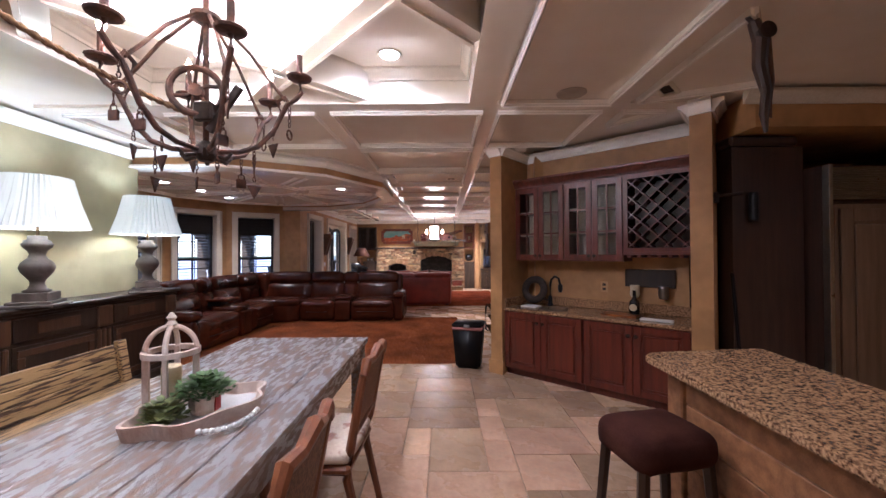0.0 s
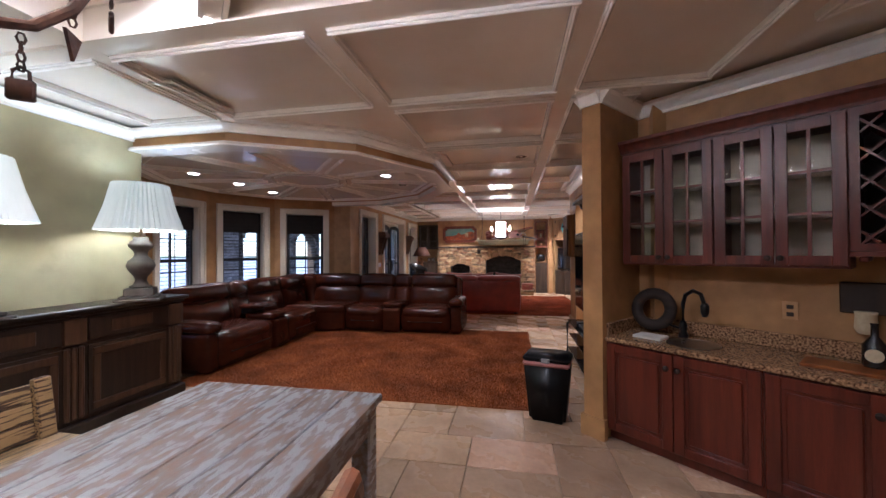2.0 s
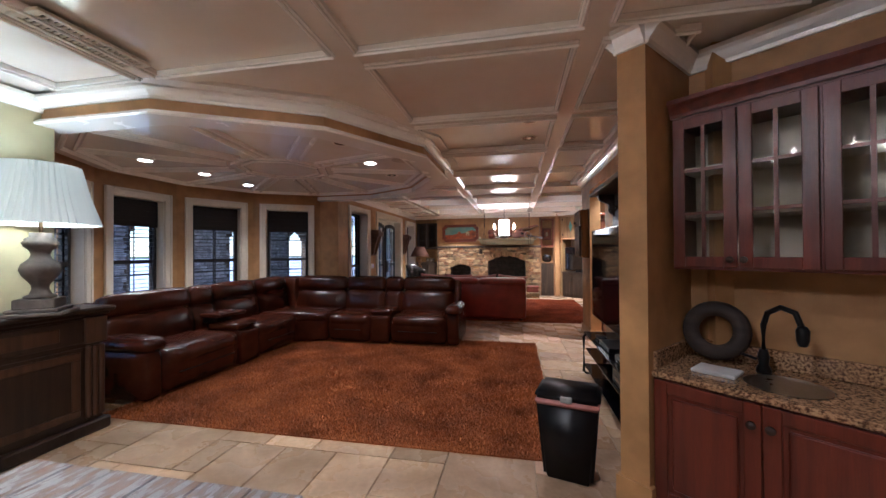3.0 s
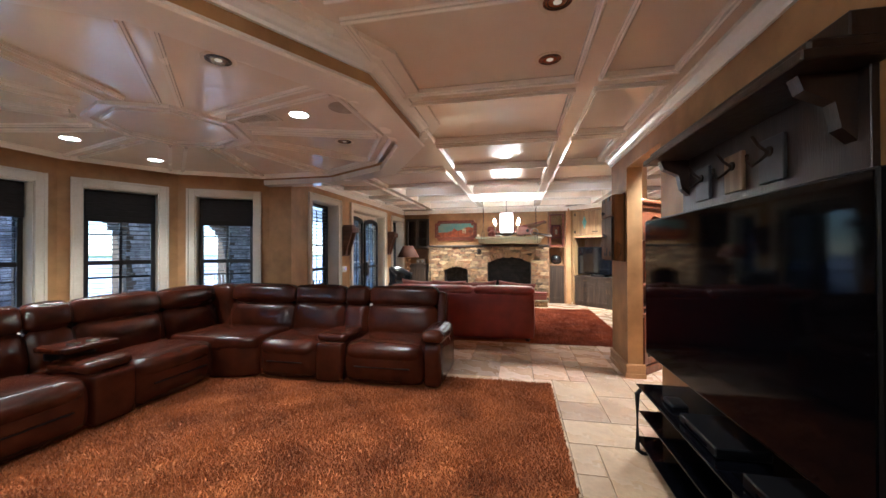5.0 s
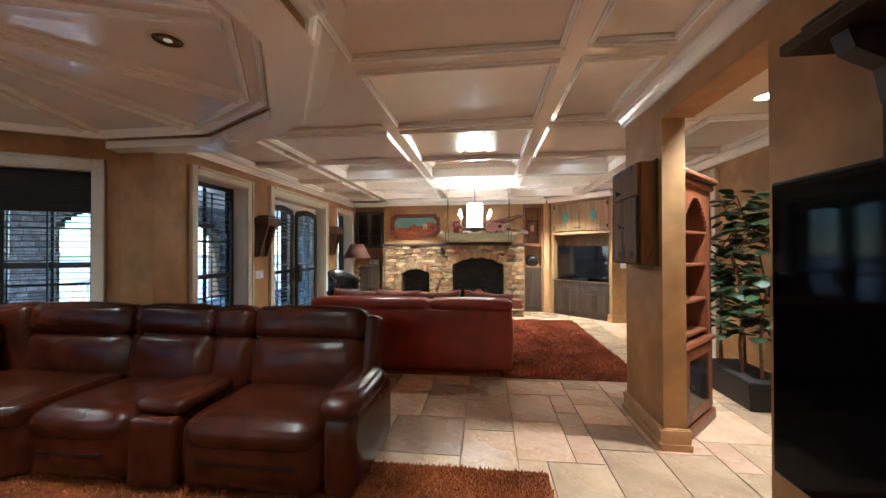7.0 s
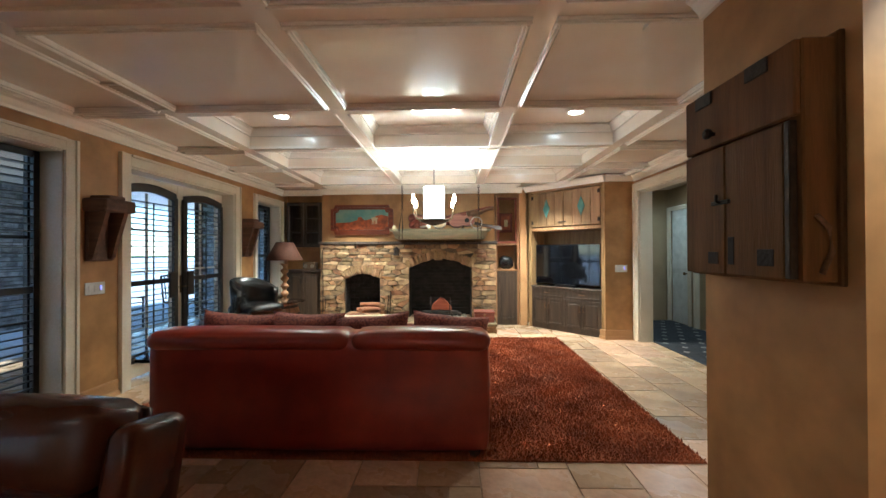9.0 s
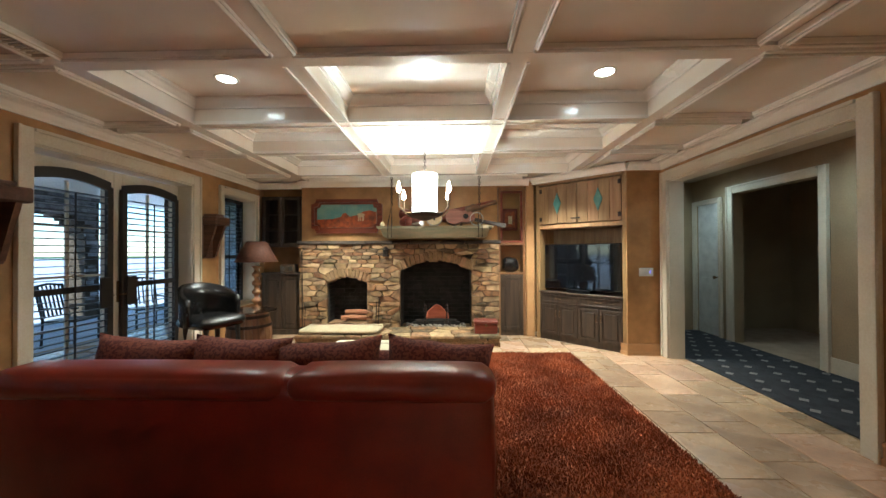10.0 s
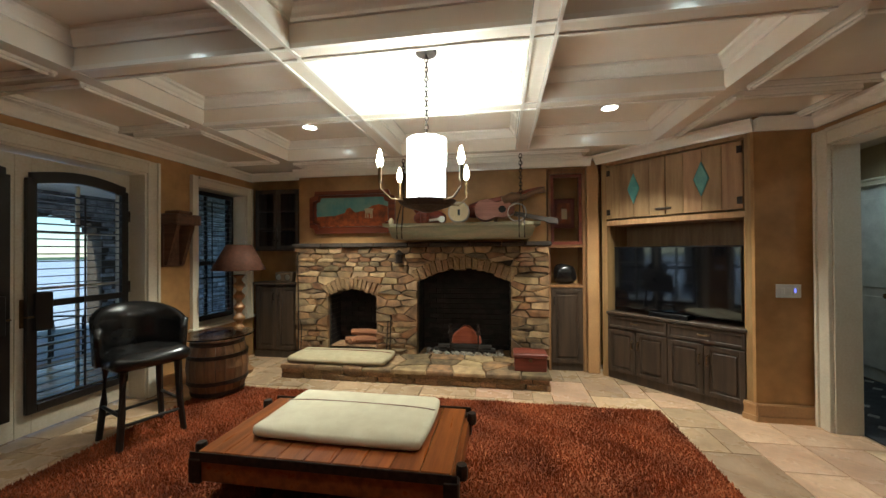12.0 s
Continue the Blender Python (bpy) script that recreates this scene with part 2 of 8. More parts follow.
BAND = 2.74
LEFT, DINL, TVX, RIGHT = -3.6, -3.85, 1.18, 2.95
BAYC, BAYR = Vector((-3.38, 6.85)), 2.42


def bay_corner(deg, r=BAYR):
    return (BAYC.x + r * math.cos(radians(deg)), BAYC.y + r * math.sin(radians(deg)))


# floor slab under the tiles
obj("floor", cbox(-6.3, 6.0, -3.0, 16.0, -0.2, -0.012), GROUT, label="sand-coloured grout bed of the travertine floor", kind="structure")

# walls, counter-clockwise round the room
wall("wall_south", (DINL, -2.6), (5.2, -2.6), 0, 3.1, GOLD)
wall("wall_kitchen_east", (5.2, -2.6), (5.2, 4.2), 0, 3.1, GOLD)
wall("wall_kitchen_north", (5.2, 4.2), (2.6, 4.2), 0, 3.1, GOLD)
P1 = Vector((0.69, 4.42))
U = Vector((1.43, -1.25)).normalized()
W = Vector((-U.y, U.x))


def bar_at(s, d):
    v = P1 + U * s + W * d
    return (v.x, v.y)


wall("wall_bar", bar_at(2.15, 0.64), bar_at(-0.16, 0.64), 0, 3.0, GOLD, thick=0.1)
for i, s in enumerate((-0.16, 1.9)):
    bm = bmesh.new()
    prism(bm, [bar_at(s, 0), bar_at(s + 0.16, 0), bar_at(s + 0.16, 0.64), bar_at(s, 0.64)], 0, H)
    prism(bm, [bar_at(s - 0.02, -0.02), bar_at(s + 0.18, -0.02), bar_at(s + 0.18, 0.03), bar_at(s - 0.02, 0.03)], 0, 0.16)
    obj("wall_bar_end_%d" % (i + 1), bm, GOLD, kind="structure", label="golden plaster end pier of the wet bar")
TVEND, PIER0, PIER1 = 7.57, 8.62, 9.33
wall("wall_tv", (TVX, 4.75), (TVX, TVEND), 0, 2.8, GOLD, thick=0.22)
wall("wall_header", (TVX, TVEND), (TVX, PIER0), 2.47, 2.8, GOLD, thick=0.22)
wall("wall_pier", (TVX, PIER0), (TVX, PIER1), 0, 2.8, GOLD, thick=0.165)
obj("wall_pier_return", cbox(0.28, 0.62, 0.225, 0.36, 0, 2.76, m=pose(1.350, 8.71, 0, 0, 0, 46)), GOLD, label="golden plaster return behind the bookcase", kind="structure")
wall("wall_tv_return", (TVX + 0.22, TVEND), (RIGHT, TVEND), 0, 2.8, GOLD, thick=0.15)
wall("wall_east", (RIGHT, 7.4), (RIGHT, 13.66), 0, 2.8, GOLD, thick=0.2, holes=[(11.1 - 7.4, 13.5 - 7.4, 0, 2.45)])
wall("wall_cabinet_pier", (RIGHT + 0.2, 13.66), (2.46, 13.66), 0, 2.8, GOLD, thick=0.15)
wall("wall_north", (3.2, 15.2), (-3.8, 15.2), 0, 2.8, GOLD, thick=0.2)
WIN_L = [(15.2 - 14.86, 15.2 - 13.95, 0.62, 2.42), (15.2 - 13.3, 15.2 - 11.36, 0, 2.42), (15.2 - 10.7, 15.2 - 9.74, 0.10, 2.42)]
wall("wall_west", (LEFT, 15.2), (LEFT, 9.17), 0, 2.8, GOLD, thick=0.34, holes=WIN_L)
BAY = [bay_corner(a) for a in (105, 135, 165, 195, 225, 255)]
BAY_SIDE = (Vector(BAY[1]) - Vector(BAY[0])).length
wall("wall_bay_return", (LEFT, 9.17), BAY[0], 0, 2.8, GOLD, thick=0.3)
for i in range(5):
    wall("wall_bay_%d" % (i + 1), BAY[i], BAY[i + 1], 0, 2.8, GOLD, thick=0.3, holes=[(BAY_SIDE / 2 - 0.42, BAY_SIDE / 2 + 0.42, 0.55, 2.36)])
wall("wall_bay_end", BAY[5], (DINL, 4.5), 0, 2.8, GOLD, thick=0.2)
wall("wall_dining", (DINL, 4.6), (DINL, -2.6), 0, 3.1, SAGE, thick=0.2)

# ceiling: slab with two sunk fields, bands and mouldings
COF = (-2.54, 1.82, 10.80, 14.26)
TRAY = (-2.50, 0.22, 0.45, 3.12)
bm, mould = bmesh.new(), bmesh.new()
X0, X1, Y0, Y1 = -6.3, 6.0, -3.0, 15.6
T_ = (TRAY[0] - 0.05, TRAY[1] + 0.05, TRAY[2] - 0.05, TRAY[3] + 0.05)
C_ = (COF[0] - 0.05, COF[1] + 0.05, COF[2] - 0.05, COF[3] + 0.05)
for a, b, c, d in ((X0, X1, Y0, T_[2]), (X0, T_[0], T_[2], T_[3]), (T_[1], X1, T_[2], T_[3]), (X0, X1, T_[3], C_[2]),
                   (X0, C_[0], C_[2], C_[3]), (C_[1], X1, C_[2], C_[3]), (X0, X1, C_[3], Y1)):
    box(bm, a, b, c, d, H, H + 0.15)
COFTOP, TRAYTOP = 2.97, 3.02
for r, top in ((COF, COFTOP), (TRAY, TRAYTOP)):
    box(bm, r[0] - 0.1, r[1] + 0.1, r[2] - 0.1, r[3] + 0.1, top, top + 0.1)
    for a, b, c, d in ((r[0] - 0.12, r[0], r[2] - 0.12, r[3] + 0.12), (r[1], r[1] + 0.12, r[2] - 0.12, r[3] + 0.12), (r[0], r[1], r[2] - 0.12, r[2]), (r[0], r[1], r[3], r[3] + 0.12)):
        box(bm, a, b, c, d, BAND - 0.002, top)
XB, YB = (-2.6, -1.09, 0.425), (3.22, 4.44, 5.69, 6.84, 8.1, 9.38, 10.72)
HALF = 0.065


def strip(bm, x0, x1, y0, y1):
    """Two-step panel moulding."""
    box(bm, x0, x1, y0, y1, BAND - 0.016, H, bevel=0.006)
    w = 0.011
    if x1 - x0 < y1 - y0:
        box(bm, x0 + w, x1 - w, y0, y1, BAND - 0.034, BAND - 0.012, bevel=0.007)
    else:
        box(bm, x0, x1, y0 + w, y1 - w, BAND - 0.034, BAND - 0.012, bevel=0.007)


def panel(bm, x0, x1, y0, y1):
    w = 0.042
    strip(bm, x0, x1, y0, y0 + w)
    strip(bm, x0, x1, y1 - w, y1)
    strip(bm, x0, x0 + w, y0 + w, y1 - w)
    strip(bm, x1 - w, x1, y0 + w, y1 - w)


for y in YB:
    x0 = -1.09 if 4.5 < y < 9 else -3.55
    x1 = TVX if y > 4.5 and y < 9.6 else (RIGHT if y > 9 else 0.9 if y > 4 else 2.2)
    box(bm, x0, x1, y - HALF, y + HALF, BAND, H)
for x in XB:
    y0, y1 = (3.2, 10.75)
    if x < -2:
        box(bm, x - HALF, x + HALF, -2.6, 4.44, BAND - 0.0015, H)
        y0 = 9.3
    box(bm, x - HALF, x + HALF, y0, y1, BAND - 0.001, H)
box(bm, TVX - 0.16, TVX, 5.0, 9.6, BAND - 0.001, H)
box(bm, 1.44, 1.6, -2.6, 4.0, BAND - 0.001, H)
box(bm, 0.30, 0.46, -2.6, 3.2, BAND - 0.001, H)
ys = list(YB)
for a, b in zip(ys, ys[1:]):
    y0, y1 = a + HALF, b - HALF
    panel(mould, XB[1] + HALF, XB[2] - HALF, y0, y1)
    if y0 > 4.4 and y1 < 9.6:
        panel(mould, XB[2] + HALF, TVX - 0.16, y0, y1)
    if y0 < 4.4 or y1 > 9.6:
        panel(mould, XB[0] + HALF, XB[1] - HALF, y0, y1)
        panel(mould, LEFT + 0.15, XB[0] - HALF, y0, y1)
    if y1 > 9.6:
        panel(mould, XB[2] + HALF, 1.86, y0, y1)
        panel(mould, 1.98, RIGHT - 0.15, y0, y1)
panel(mould, 0.49, 1.44, 3.285, 4.375)
panel(mould, 0.49, 1.44, 0.6, 3.155)
for tri in (((1.66, 3.12), (1.66, 1.95), (2.48, 2.78)), ((1.66, 3.34), (2.02, 3.34), (1.66, 3.72))):
    for i, (p, q) in enumerate(zip(tri, tri[1:] + tri[:1])):
        m, length = along(p, q)
        box(mould, 0.0, length, -0.02, 0.02, BAND - 0.014 - 0.0005 * i, H, m=m)
        box(mould, 0.0, length, -0.009, 0.009, BAND - 0.026 - 0.0005 * i, BAND - 0.014, m=m)
# sides of the sunk field over the fireplace
for a, b in ((10.72, 11.87), (11.99, 12.9), (13.02, 14.3)):
    panel(mould, LEFT + 0.15, COF[0] - 0.14, a, b)
    panel(mould, COF[1] + 0.14, RIGHT - 0.15, a, b)
panel(mould, COF[0], 1.2, 14.36, 14.66)


def coffer(bm, r, xs, ys_, top):
    for x in xs:
        box(bm, x - HALF, x + HALF, r[2], r[3], BAND, top)
        for s in (-1, 1):
            box(mould, x + s * HALF - 0.012, x + s * HALF + 0.012, r[2], r[3], BAND - 0.012, BAND + 0.02)
    for y in ys_:
        box(bm, r[0], r[1], y - HALF, y + HALF, BAND + 0.002, top)
        for s in (-1, 1):
            box(mould, r[0], r[1], y + s * HALF - 0.012, y + s * HALF + 0.012, BAND - 0.010, BAND + 0.02)
    gx, gy = [r[0]] + [v for x in xs for v in (x - HALF, x + HALF)] + [r[1]], [r[2]] + [v for y in ys_ for v in (y - HALF, y + HALF)] + [r[3]]
    for i in range(0, len(gx), 2):
        for j in range(0, len(gy), 2):
            a, b, c, d = gx[i], gx[i + 1], gy[j], gy[j + 1]
            for p, q in (((a, c), (b, c)), ((b, c), (b, d)), ((b, d), (a, d)), ((a, d), (a, c))):
                moulding(mould, p, q, top, 0.09, 0.08, 1)


coffer(bm, COF, XB[1:], (11.92, 12.97), COFTOP)
# tray over the dining table: a diamond of beams with legs to the frame
cx, cy = (TRAY[0] + TRAY[1]) / 2, (TRAY[2] + TRAY[3]) / 2
tips = [(cx, cy + 0.87), (cx + 0.90, cy), (cx, cy - 0.87), (cx - 0.90, cy)]
feet = [[(cx - 0.47, TRAY[3]), (cx + 0.47, TRAY[3])], [(TRAY[1], cy + 0.45), (TRAY[1], cy - 0.45)], [(cx + 0.47, TRAY[2]), (cx - 0.47, TRAY[2])], [(TRAY[0], cy - 0.45), (TRAY[0], cy + 0.45)]]
for i in range(4):
    for k, (p, q) in enumerate([(tips[i], tips[(i + 1) % 4])] + [(tips[i], f) for f in feet[i]]):
        m, length = along(p, q)
        box(bm, 0, length, -0.055, 0.055, BAND + 0.02 + 0.003 * k + 0.001 * i, TRAYTOP, m=m)
        for sd in (-0.055, 0.055):
            box(bm, 0.05, length, sd - 0.014, sd + 0.014, BAND + 0.004 + 0.003 * k + 0.001 * i, BAND + 0.05, m=m)
for p, q in (((TRAY[0], TRAY[2]), (TRAY[1], TRAY[2])), ((TRAY[1], TRAY[2]), (TRAY[1], TRAY[3])), ((TRAY[1], TRAY[3]), (TRAY[0], TRAY[3])), ((TRAY[0], TRAY[3]), (TRAY[0], TRAY[2]))):
    moulding(bm, p, q, TRAYTOP, 0.09, 0.08, 1)
obj("ceiling_trim", mould, MOULD, label="white panel mouldings, paler than the ceiling", kind="structure")
obj("ceiling", bm, CEIL, label="glossy cream coffered ceiling with panel mouldings", kind="structure")

# the lowered bay ceiling
def ring_loft(bm, prof, a0=-75, a1=76):
    """A section of (distance out from the ring, z), carried round the bay's corners with mitres."""
    rows_ = [[bm.verts.new((*bay_corner(a, BAYR + d / math.cos(radians(15))), z)) for d, z in prof] for a in range(a0, a1, 30)]
    k = len(prof)
    for p, q in zip(rows_, rows_[1:]):
        for i in range(k):
            bm.faces.new((p[i], p[(i + 1) % k], q[(i + 1) % k], q[i]))
    bm.faces.new(rows_[0])
    bm.faces.new(rows_[-1][::-1])


BAYZ = 2.65
bm = bmesh.new()
ring_loft(bm, [(0, 2.56), (0, H), (-0.16, H), (-0.16, 2.56)], -105, 106)
bmesh.ops.recalc_face_normals(bm, faces=bm.faces)
obj("bay_fascia", bm, GOLD, label="golden plaster fascia of the lowered bay ceiling", kind="structure")
bm = bmesh.new()
prism(bm, [bay_corner(a, BAYR - 0.05) for a in range(15, 375, 30)], BAYZ, BAYZ + 0.08)
obj("bay_ceiling", bm, CEIL, label="glossy cream bay ceiling", kind="structure")
bm = bmesh.new()
ring_loft(bm, [(0.04, 2.528), (0.055, 2.54), (0.045, 2.552), (0.03, 2.57), (-0.001, 2.575), (-0.001, 2.562), (-0.161, 2.562), (-0.161, 2.60), (-0.20, 2.60), (-0.20, 2.528)], -105, 106)
ring_loft(bm, [(0, BAND), (0.095, BAND), (0.095, BAND - 0.02), (0.065, BAND - 0.03), (0.045, BAND - 0.05), (0.025, BAND - 0.06), (0.02, BAND - 0.08), (0, BAND - 0.08)], -105, 106)
ring_loft(bm, [(0.095, BAND - 0.004), (0.095, H), (0.20, H), (0.20, BAND - 0.004)], -75, 76)
for d0 in (-0.22, -0.34):
    ring_loft(bm, [(d0, BAYZ), (d0, BAYZ - 0.028), (d0 - 0.02, BAYZ - 0.034), (d0 - 0.04, BAYZ - 0.015), (d0 - 0.05, BAYZ)], 15, 376)
HUB = Vector((-3.22, 6.80))


def hub_at(a, r):
    return HUB + Vector((math.cos(radians(a)), math.sin(radians(a)))) * r


for r_, w in ((0.64, 0.05), (0.52, 0.03)):
    c = [hub_at(a, r_) for a in range(0, 360, 45)]
    for p, q in zip(c, c[1:] + c[:1]):
        m, length = along(p, q)
        box(bm, 0.004, length - 0.004, 0, w, BAYZ - 0.03, BAYZ + 0.002, m=m)
for a in range(15, 375, 30):
    for off in (-0.07, 0.07):
        p, q = hub_at(a, 0.68), Vector(bay_corner(a, BAYR - 0.42))
        d = (q - p).normalized()
        nrm = Vector((-d.y, d.x)) * off
        m, length = along(p + nrm, q + nrm)
        box(bm, 0, length, -0.02, 0.02, BAYZ - 0.024, BAYZ + 0.002, m=m)
        box(bm, 0, length, -0.008, 0.008, BAYZ - 0.034, BAYZ - 0.024, m=m)
bmesh.ops.recalc_face_normals(bm, faces=bm.faces)
obj("bay_ceiling_trim", bm, MOULD, label="white radiating mouldings of the bay ceiling", kind="structure")

# crowns
bm = bmesh.new()
for p, q in (((DINL, 4.55), (DINL, -2.6)), ((TVX, 4.9), (TVX, PIER1)), ((RIGHT, TVEND), (RIGHT, 13.66)), ((TVX + 0.22, TVEND), (RIGHT, TVEND)), ((RIGHT, 13.66), (2.46, 13.66)),
             ((2.46, 13.66), (1.36, 14.76)), ((1.3, 14.8), (0.78, 14.8)), ((0.78, 14.8), (-2.76, 14.8)), ((-2.76, 14.95), (LEFT, 14.95)), ((LEFT, 15.0), (LEFT, 9.17)),
             (bar_at(1.9, 0.64), bar_at(0, 0.64)), (bar_at(0, 0.64), bar_at(0, -0.0)), (bar_at(0, 0), bar_at(-0.16, 0)), (bar_at(-0.16, 0), bar_at(-0.16, 0.64)),
             (bar_at(2.06, 0), bar_at(1.9, 0)), (bar_at(1.9, 0), bar_at(1.9, 0.64)), (bar_at(2.06, 0.64), bar_at(2.06, 0))):
    moulding(bm, p, q, BAND, 0.11, 0.085, 1)
obj("crown_trim", bm, MOULD, label="cream crown moulding", kind="structure")

# ---- windows, doors, trim ----
FRAMEBLACK = material("black_frame_paint", (0.018, 0.014, 0.012), rough=0.4, bump=0.05)
SHADE = material("woven_roman_shade", (0.022, 0.016, 0.013), (0.012, 0.009, 0.008), scale=40, rough=0.85, bump=0.3, stretch=(0.3, 0.3, 3))
GLASS = bpy.data.materials.new("window_glass")
GLASS.use_nodes = True
GLASS.node_tree.nodes["Principled BSDF"].inputs["Transmission Weight"].default_value = 1.0
GLASS.node_tree.nodes["Principled BSDF"].inputs["Roughness"].default_value = 0.0
GLASS.node_tree.nodes["Principled BSDF"].inputs["IOR"].default_value = 1.1
WHITE = material("white_paint", (0.74, 0.74, 0.72), rough=0.4)
BRASS = material("aged_metal", (0.20, 0.13, 0.07), rough=0.35, metal=0.9)
CHROME = material("brushed_steel", (0.45, 0.43, 0.40), rough=0.3, metal=1.0)
PLATE = material("switch_plate", (0.72, 0.70, 0.66), rough=0.35)

SLAT = {}


def slat_mesh(width):
    key = round(width, 3)
    if key not in SLAT:
        bm = bmesh.new()
        box(bm, -width / 2, width / 2, -0.032, 0.032, -0.004, 0.004, bevel=0.003)
        me = bpy.data.meshes.new("slat")
        bm.to_mesh(me)
        bm.free()
        me.materials.append(FRAMEBLACK)
        SLAT[key] = me
    return SLAT[key]


def place(ob, parent, m):
    ob.parent = parent
    ob.matrix_basis = m


def casing(parent, w0, w1, sill, head, wide=0.11, proud=0.03, low=None):
    """Stepped casing round an opening in the wall's frame (y into the room)."""
    lo = sill if low is None else low
    for a, b in ((w0 - wide, w0), (w1, w1 + wide)):
        bm = bmesh.new()
        box(bm, a, b, 0, proud, lo, head + wide, bevel=0.004)
        e = a if a < w0 - 0.01 else b - 0.03
        box(bm, e, e + 0.03, proud - 0.005, proud + 0.018, lo, head + wide, bevel=0.004)
        part("casing", bm, TRIM, parent)
    bm = bmesh.new()
    box(bm, w0, w1, 0, proud - 0.002, head, head + wide, bevel=0.004)
    box(bm, w0, w1, proud - 0.005, proud + 0.018, head + wide - 0.03, head + wide, bevel=0.004)
    part("head_casing", bm, TRIM, parent)


def shuttered(parent, w0, w1, z0, z1, y, arch=0.0, stile=0.05, mids=(), tilt=3):
    """A black louvred shutter in the wall's frame, arch: rise of its curved head."""
    bm = bmesh.new()
    box(bm, w0, w0 + stile, y - 0.02, y + 0.02, z0, z1, bevel=0.004)
    box(bm, w1 - stile, w1, y - 0.02, y + 0.02, z0, z1 - (0 if not arch else 0), bevel=0.004)
    box(bm, w0 + stile, w1 - stile, y - 0.019, y + 0.019, z0, z0 + 0.07, bevel=0.004)
    if not arch:
        box(bm, w0 + stile, w1 - stile, y - 0.019, y + 0.019, z1 - 0.06, z1, bevel=0.004)
    for zm in mids:
        box(bm, w0 + stile, w1 - stile, y - 0.019, y + 0.019, zm - 0.03, zm + 0.03, bevel=0.004)
    part("shutter_frame", bm, FRAMEBLACK, parent, "black shutter frame")
    z = z0 + 0.10
    me = slat_mesh(w1 - w0 - 2 * stile)
    top = z1 - 0.07
    while z < top:
        if all(abs(z - zm) > 0.05 for zm in mids):
            ob = new("slat", me)
            place(ob, parent, pose((w0 + w1) / 2, y, z, tilt, 0, 0))
        z += 0.066
    bm = bmesh.new()
    box(bm, (w0 + w1) / 2 - 0.007, (w0 + w1) / 2 + 0.007, y + 0.028, y + 0.042, z0 + 0.1, z1 - 0.12, bevel=0.003)
    part("tilt_rod", bm, FRAMEBLACK, parent)


def window(name, p, q, w0, w1, sill, head, depth, shade=0.0, label=""):
    m, length = along(p, q)
    e = new(name)
    e.matrix_world = m
    tagged(e, label, "", "", "structure")
    casing(e, w0, w1, sill, head)
    bm = bmesh.new()
    box(bm, w0 - 0.13, w1 + 0.13, -0.02, 0.07, sill - 0.035, sill, bevel=0.006)
    part("window_sill", bm, TRIM, e)
    bm = bmesh.new()
    box(bm, w0, w0 + 0.012, -depth, 0, sill, head)
    box(bm, w1 - 0.012, w1, -depth, 0, sill, head)
    box(bm, w0 + 0.012, w1 - 0.012, -depth, 0, head - 0.012, head)
    box(bm, w0 + 0.012, w1 - 0.012, -depth, 0, sill, sill + 0.012)
    part("jamb", bm, TRIM, e)
    y = -depth + 0.05
    bm = bmesh.new()
    for a, b, c, d in ((w0 + 0.01, w0 + 0.06, sill, head), (w1 - 0.06, w1 - 0.01, sill, head), (w0 + 0.06, w1 - 0.06, sill, sill + 0.06), (w0 + 0.06, w1 - 0.06, head - 0.06, head),
                       ((w0 + w1) / 2 - 0.012, (w0 + w1) / 2 + 0.012, sill + 0.06, head - 0.06)):
        box(bm, a, b, y - 0.03, y + 0.01, c, d)
    for k in (0.33, 0.66):
        z = sill + (head - sill) * k
        box(bm, w0 + 0.06, w1 - 0.06, y - 0.028, y + 0.008, z - 0.011, z + 0.011)
    part("window_frame", bm, FRAMEBLACK, e)
    pane = part("pane", cbox(w0 + 0.06, w1 - 0.06, y - 0.016, y - 0.012, sill + 0.06, head - 0.06), GLASS, e)
    pane.visible_shadow = False
    shuttered(e, w0 + 0.02, w1 - 0.02, sill + 0.02, head - 0.02, y + 0.06, mids=((sill + head) / 2 - 0.1,))
    if shade:
        bm = bmesh.new()
        n = 5
        for k in range(n):
            z = head - 0.02 - shade * k / n
            box(bm, w0 + 0.03, w1 - 0.03, y + 0.10 - 0.006 * k, y + 0.115 + 0.004 * (k % 2), z - shade / n, z, bevel=0.004)
        part("roman_shade", bm, SHADE, e, "dark woven roman shade, half drawn")
    return e


n = 1
for i in range(5):
    window("window_%d" % n, BAY[i], BAY[i + 1], BAY_SIDE / 2 - 0.40, BAY_SIDE / 2 + 0.40, 0.55, 2.34, 0.26, shade=0.42, label="tall bay window with black shutters and dark shade")
    n += 1
for a, b, lo, hi in (WIN_L[0], WIN_L[2]):
    window("window_%d" % n, (LEFT, 15.2), (LEFT, 9.17), a + 0.01, b - 0.01, lo, hi - 0.01, 0.32, label="deep window with black louvred shutters")
    n += 1

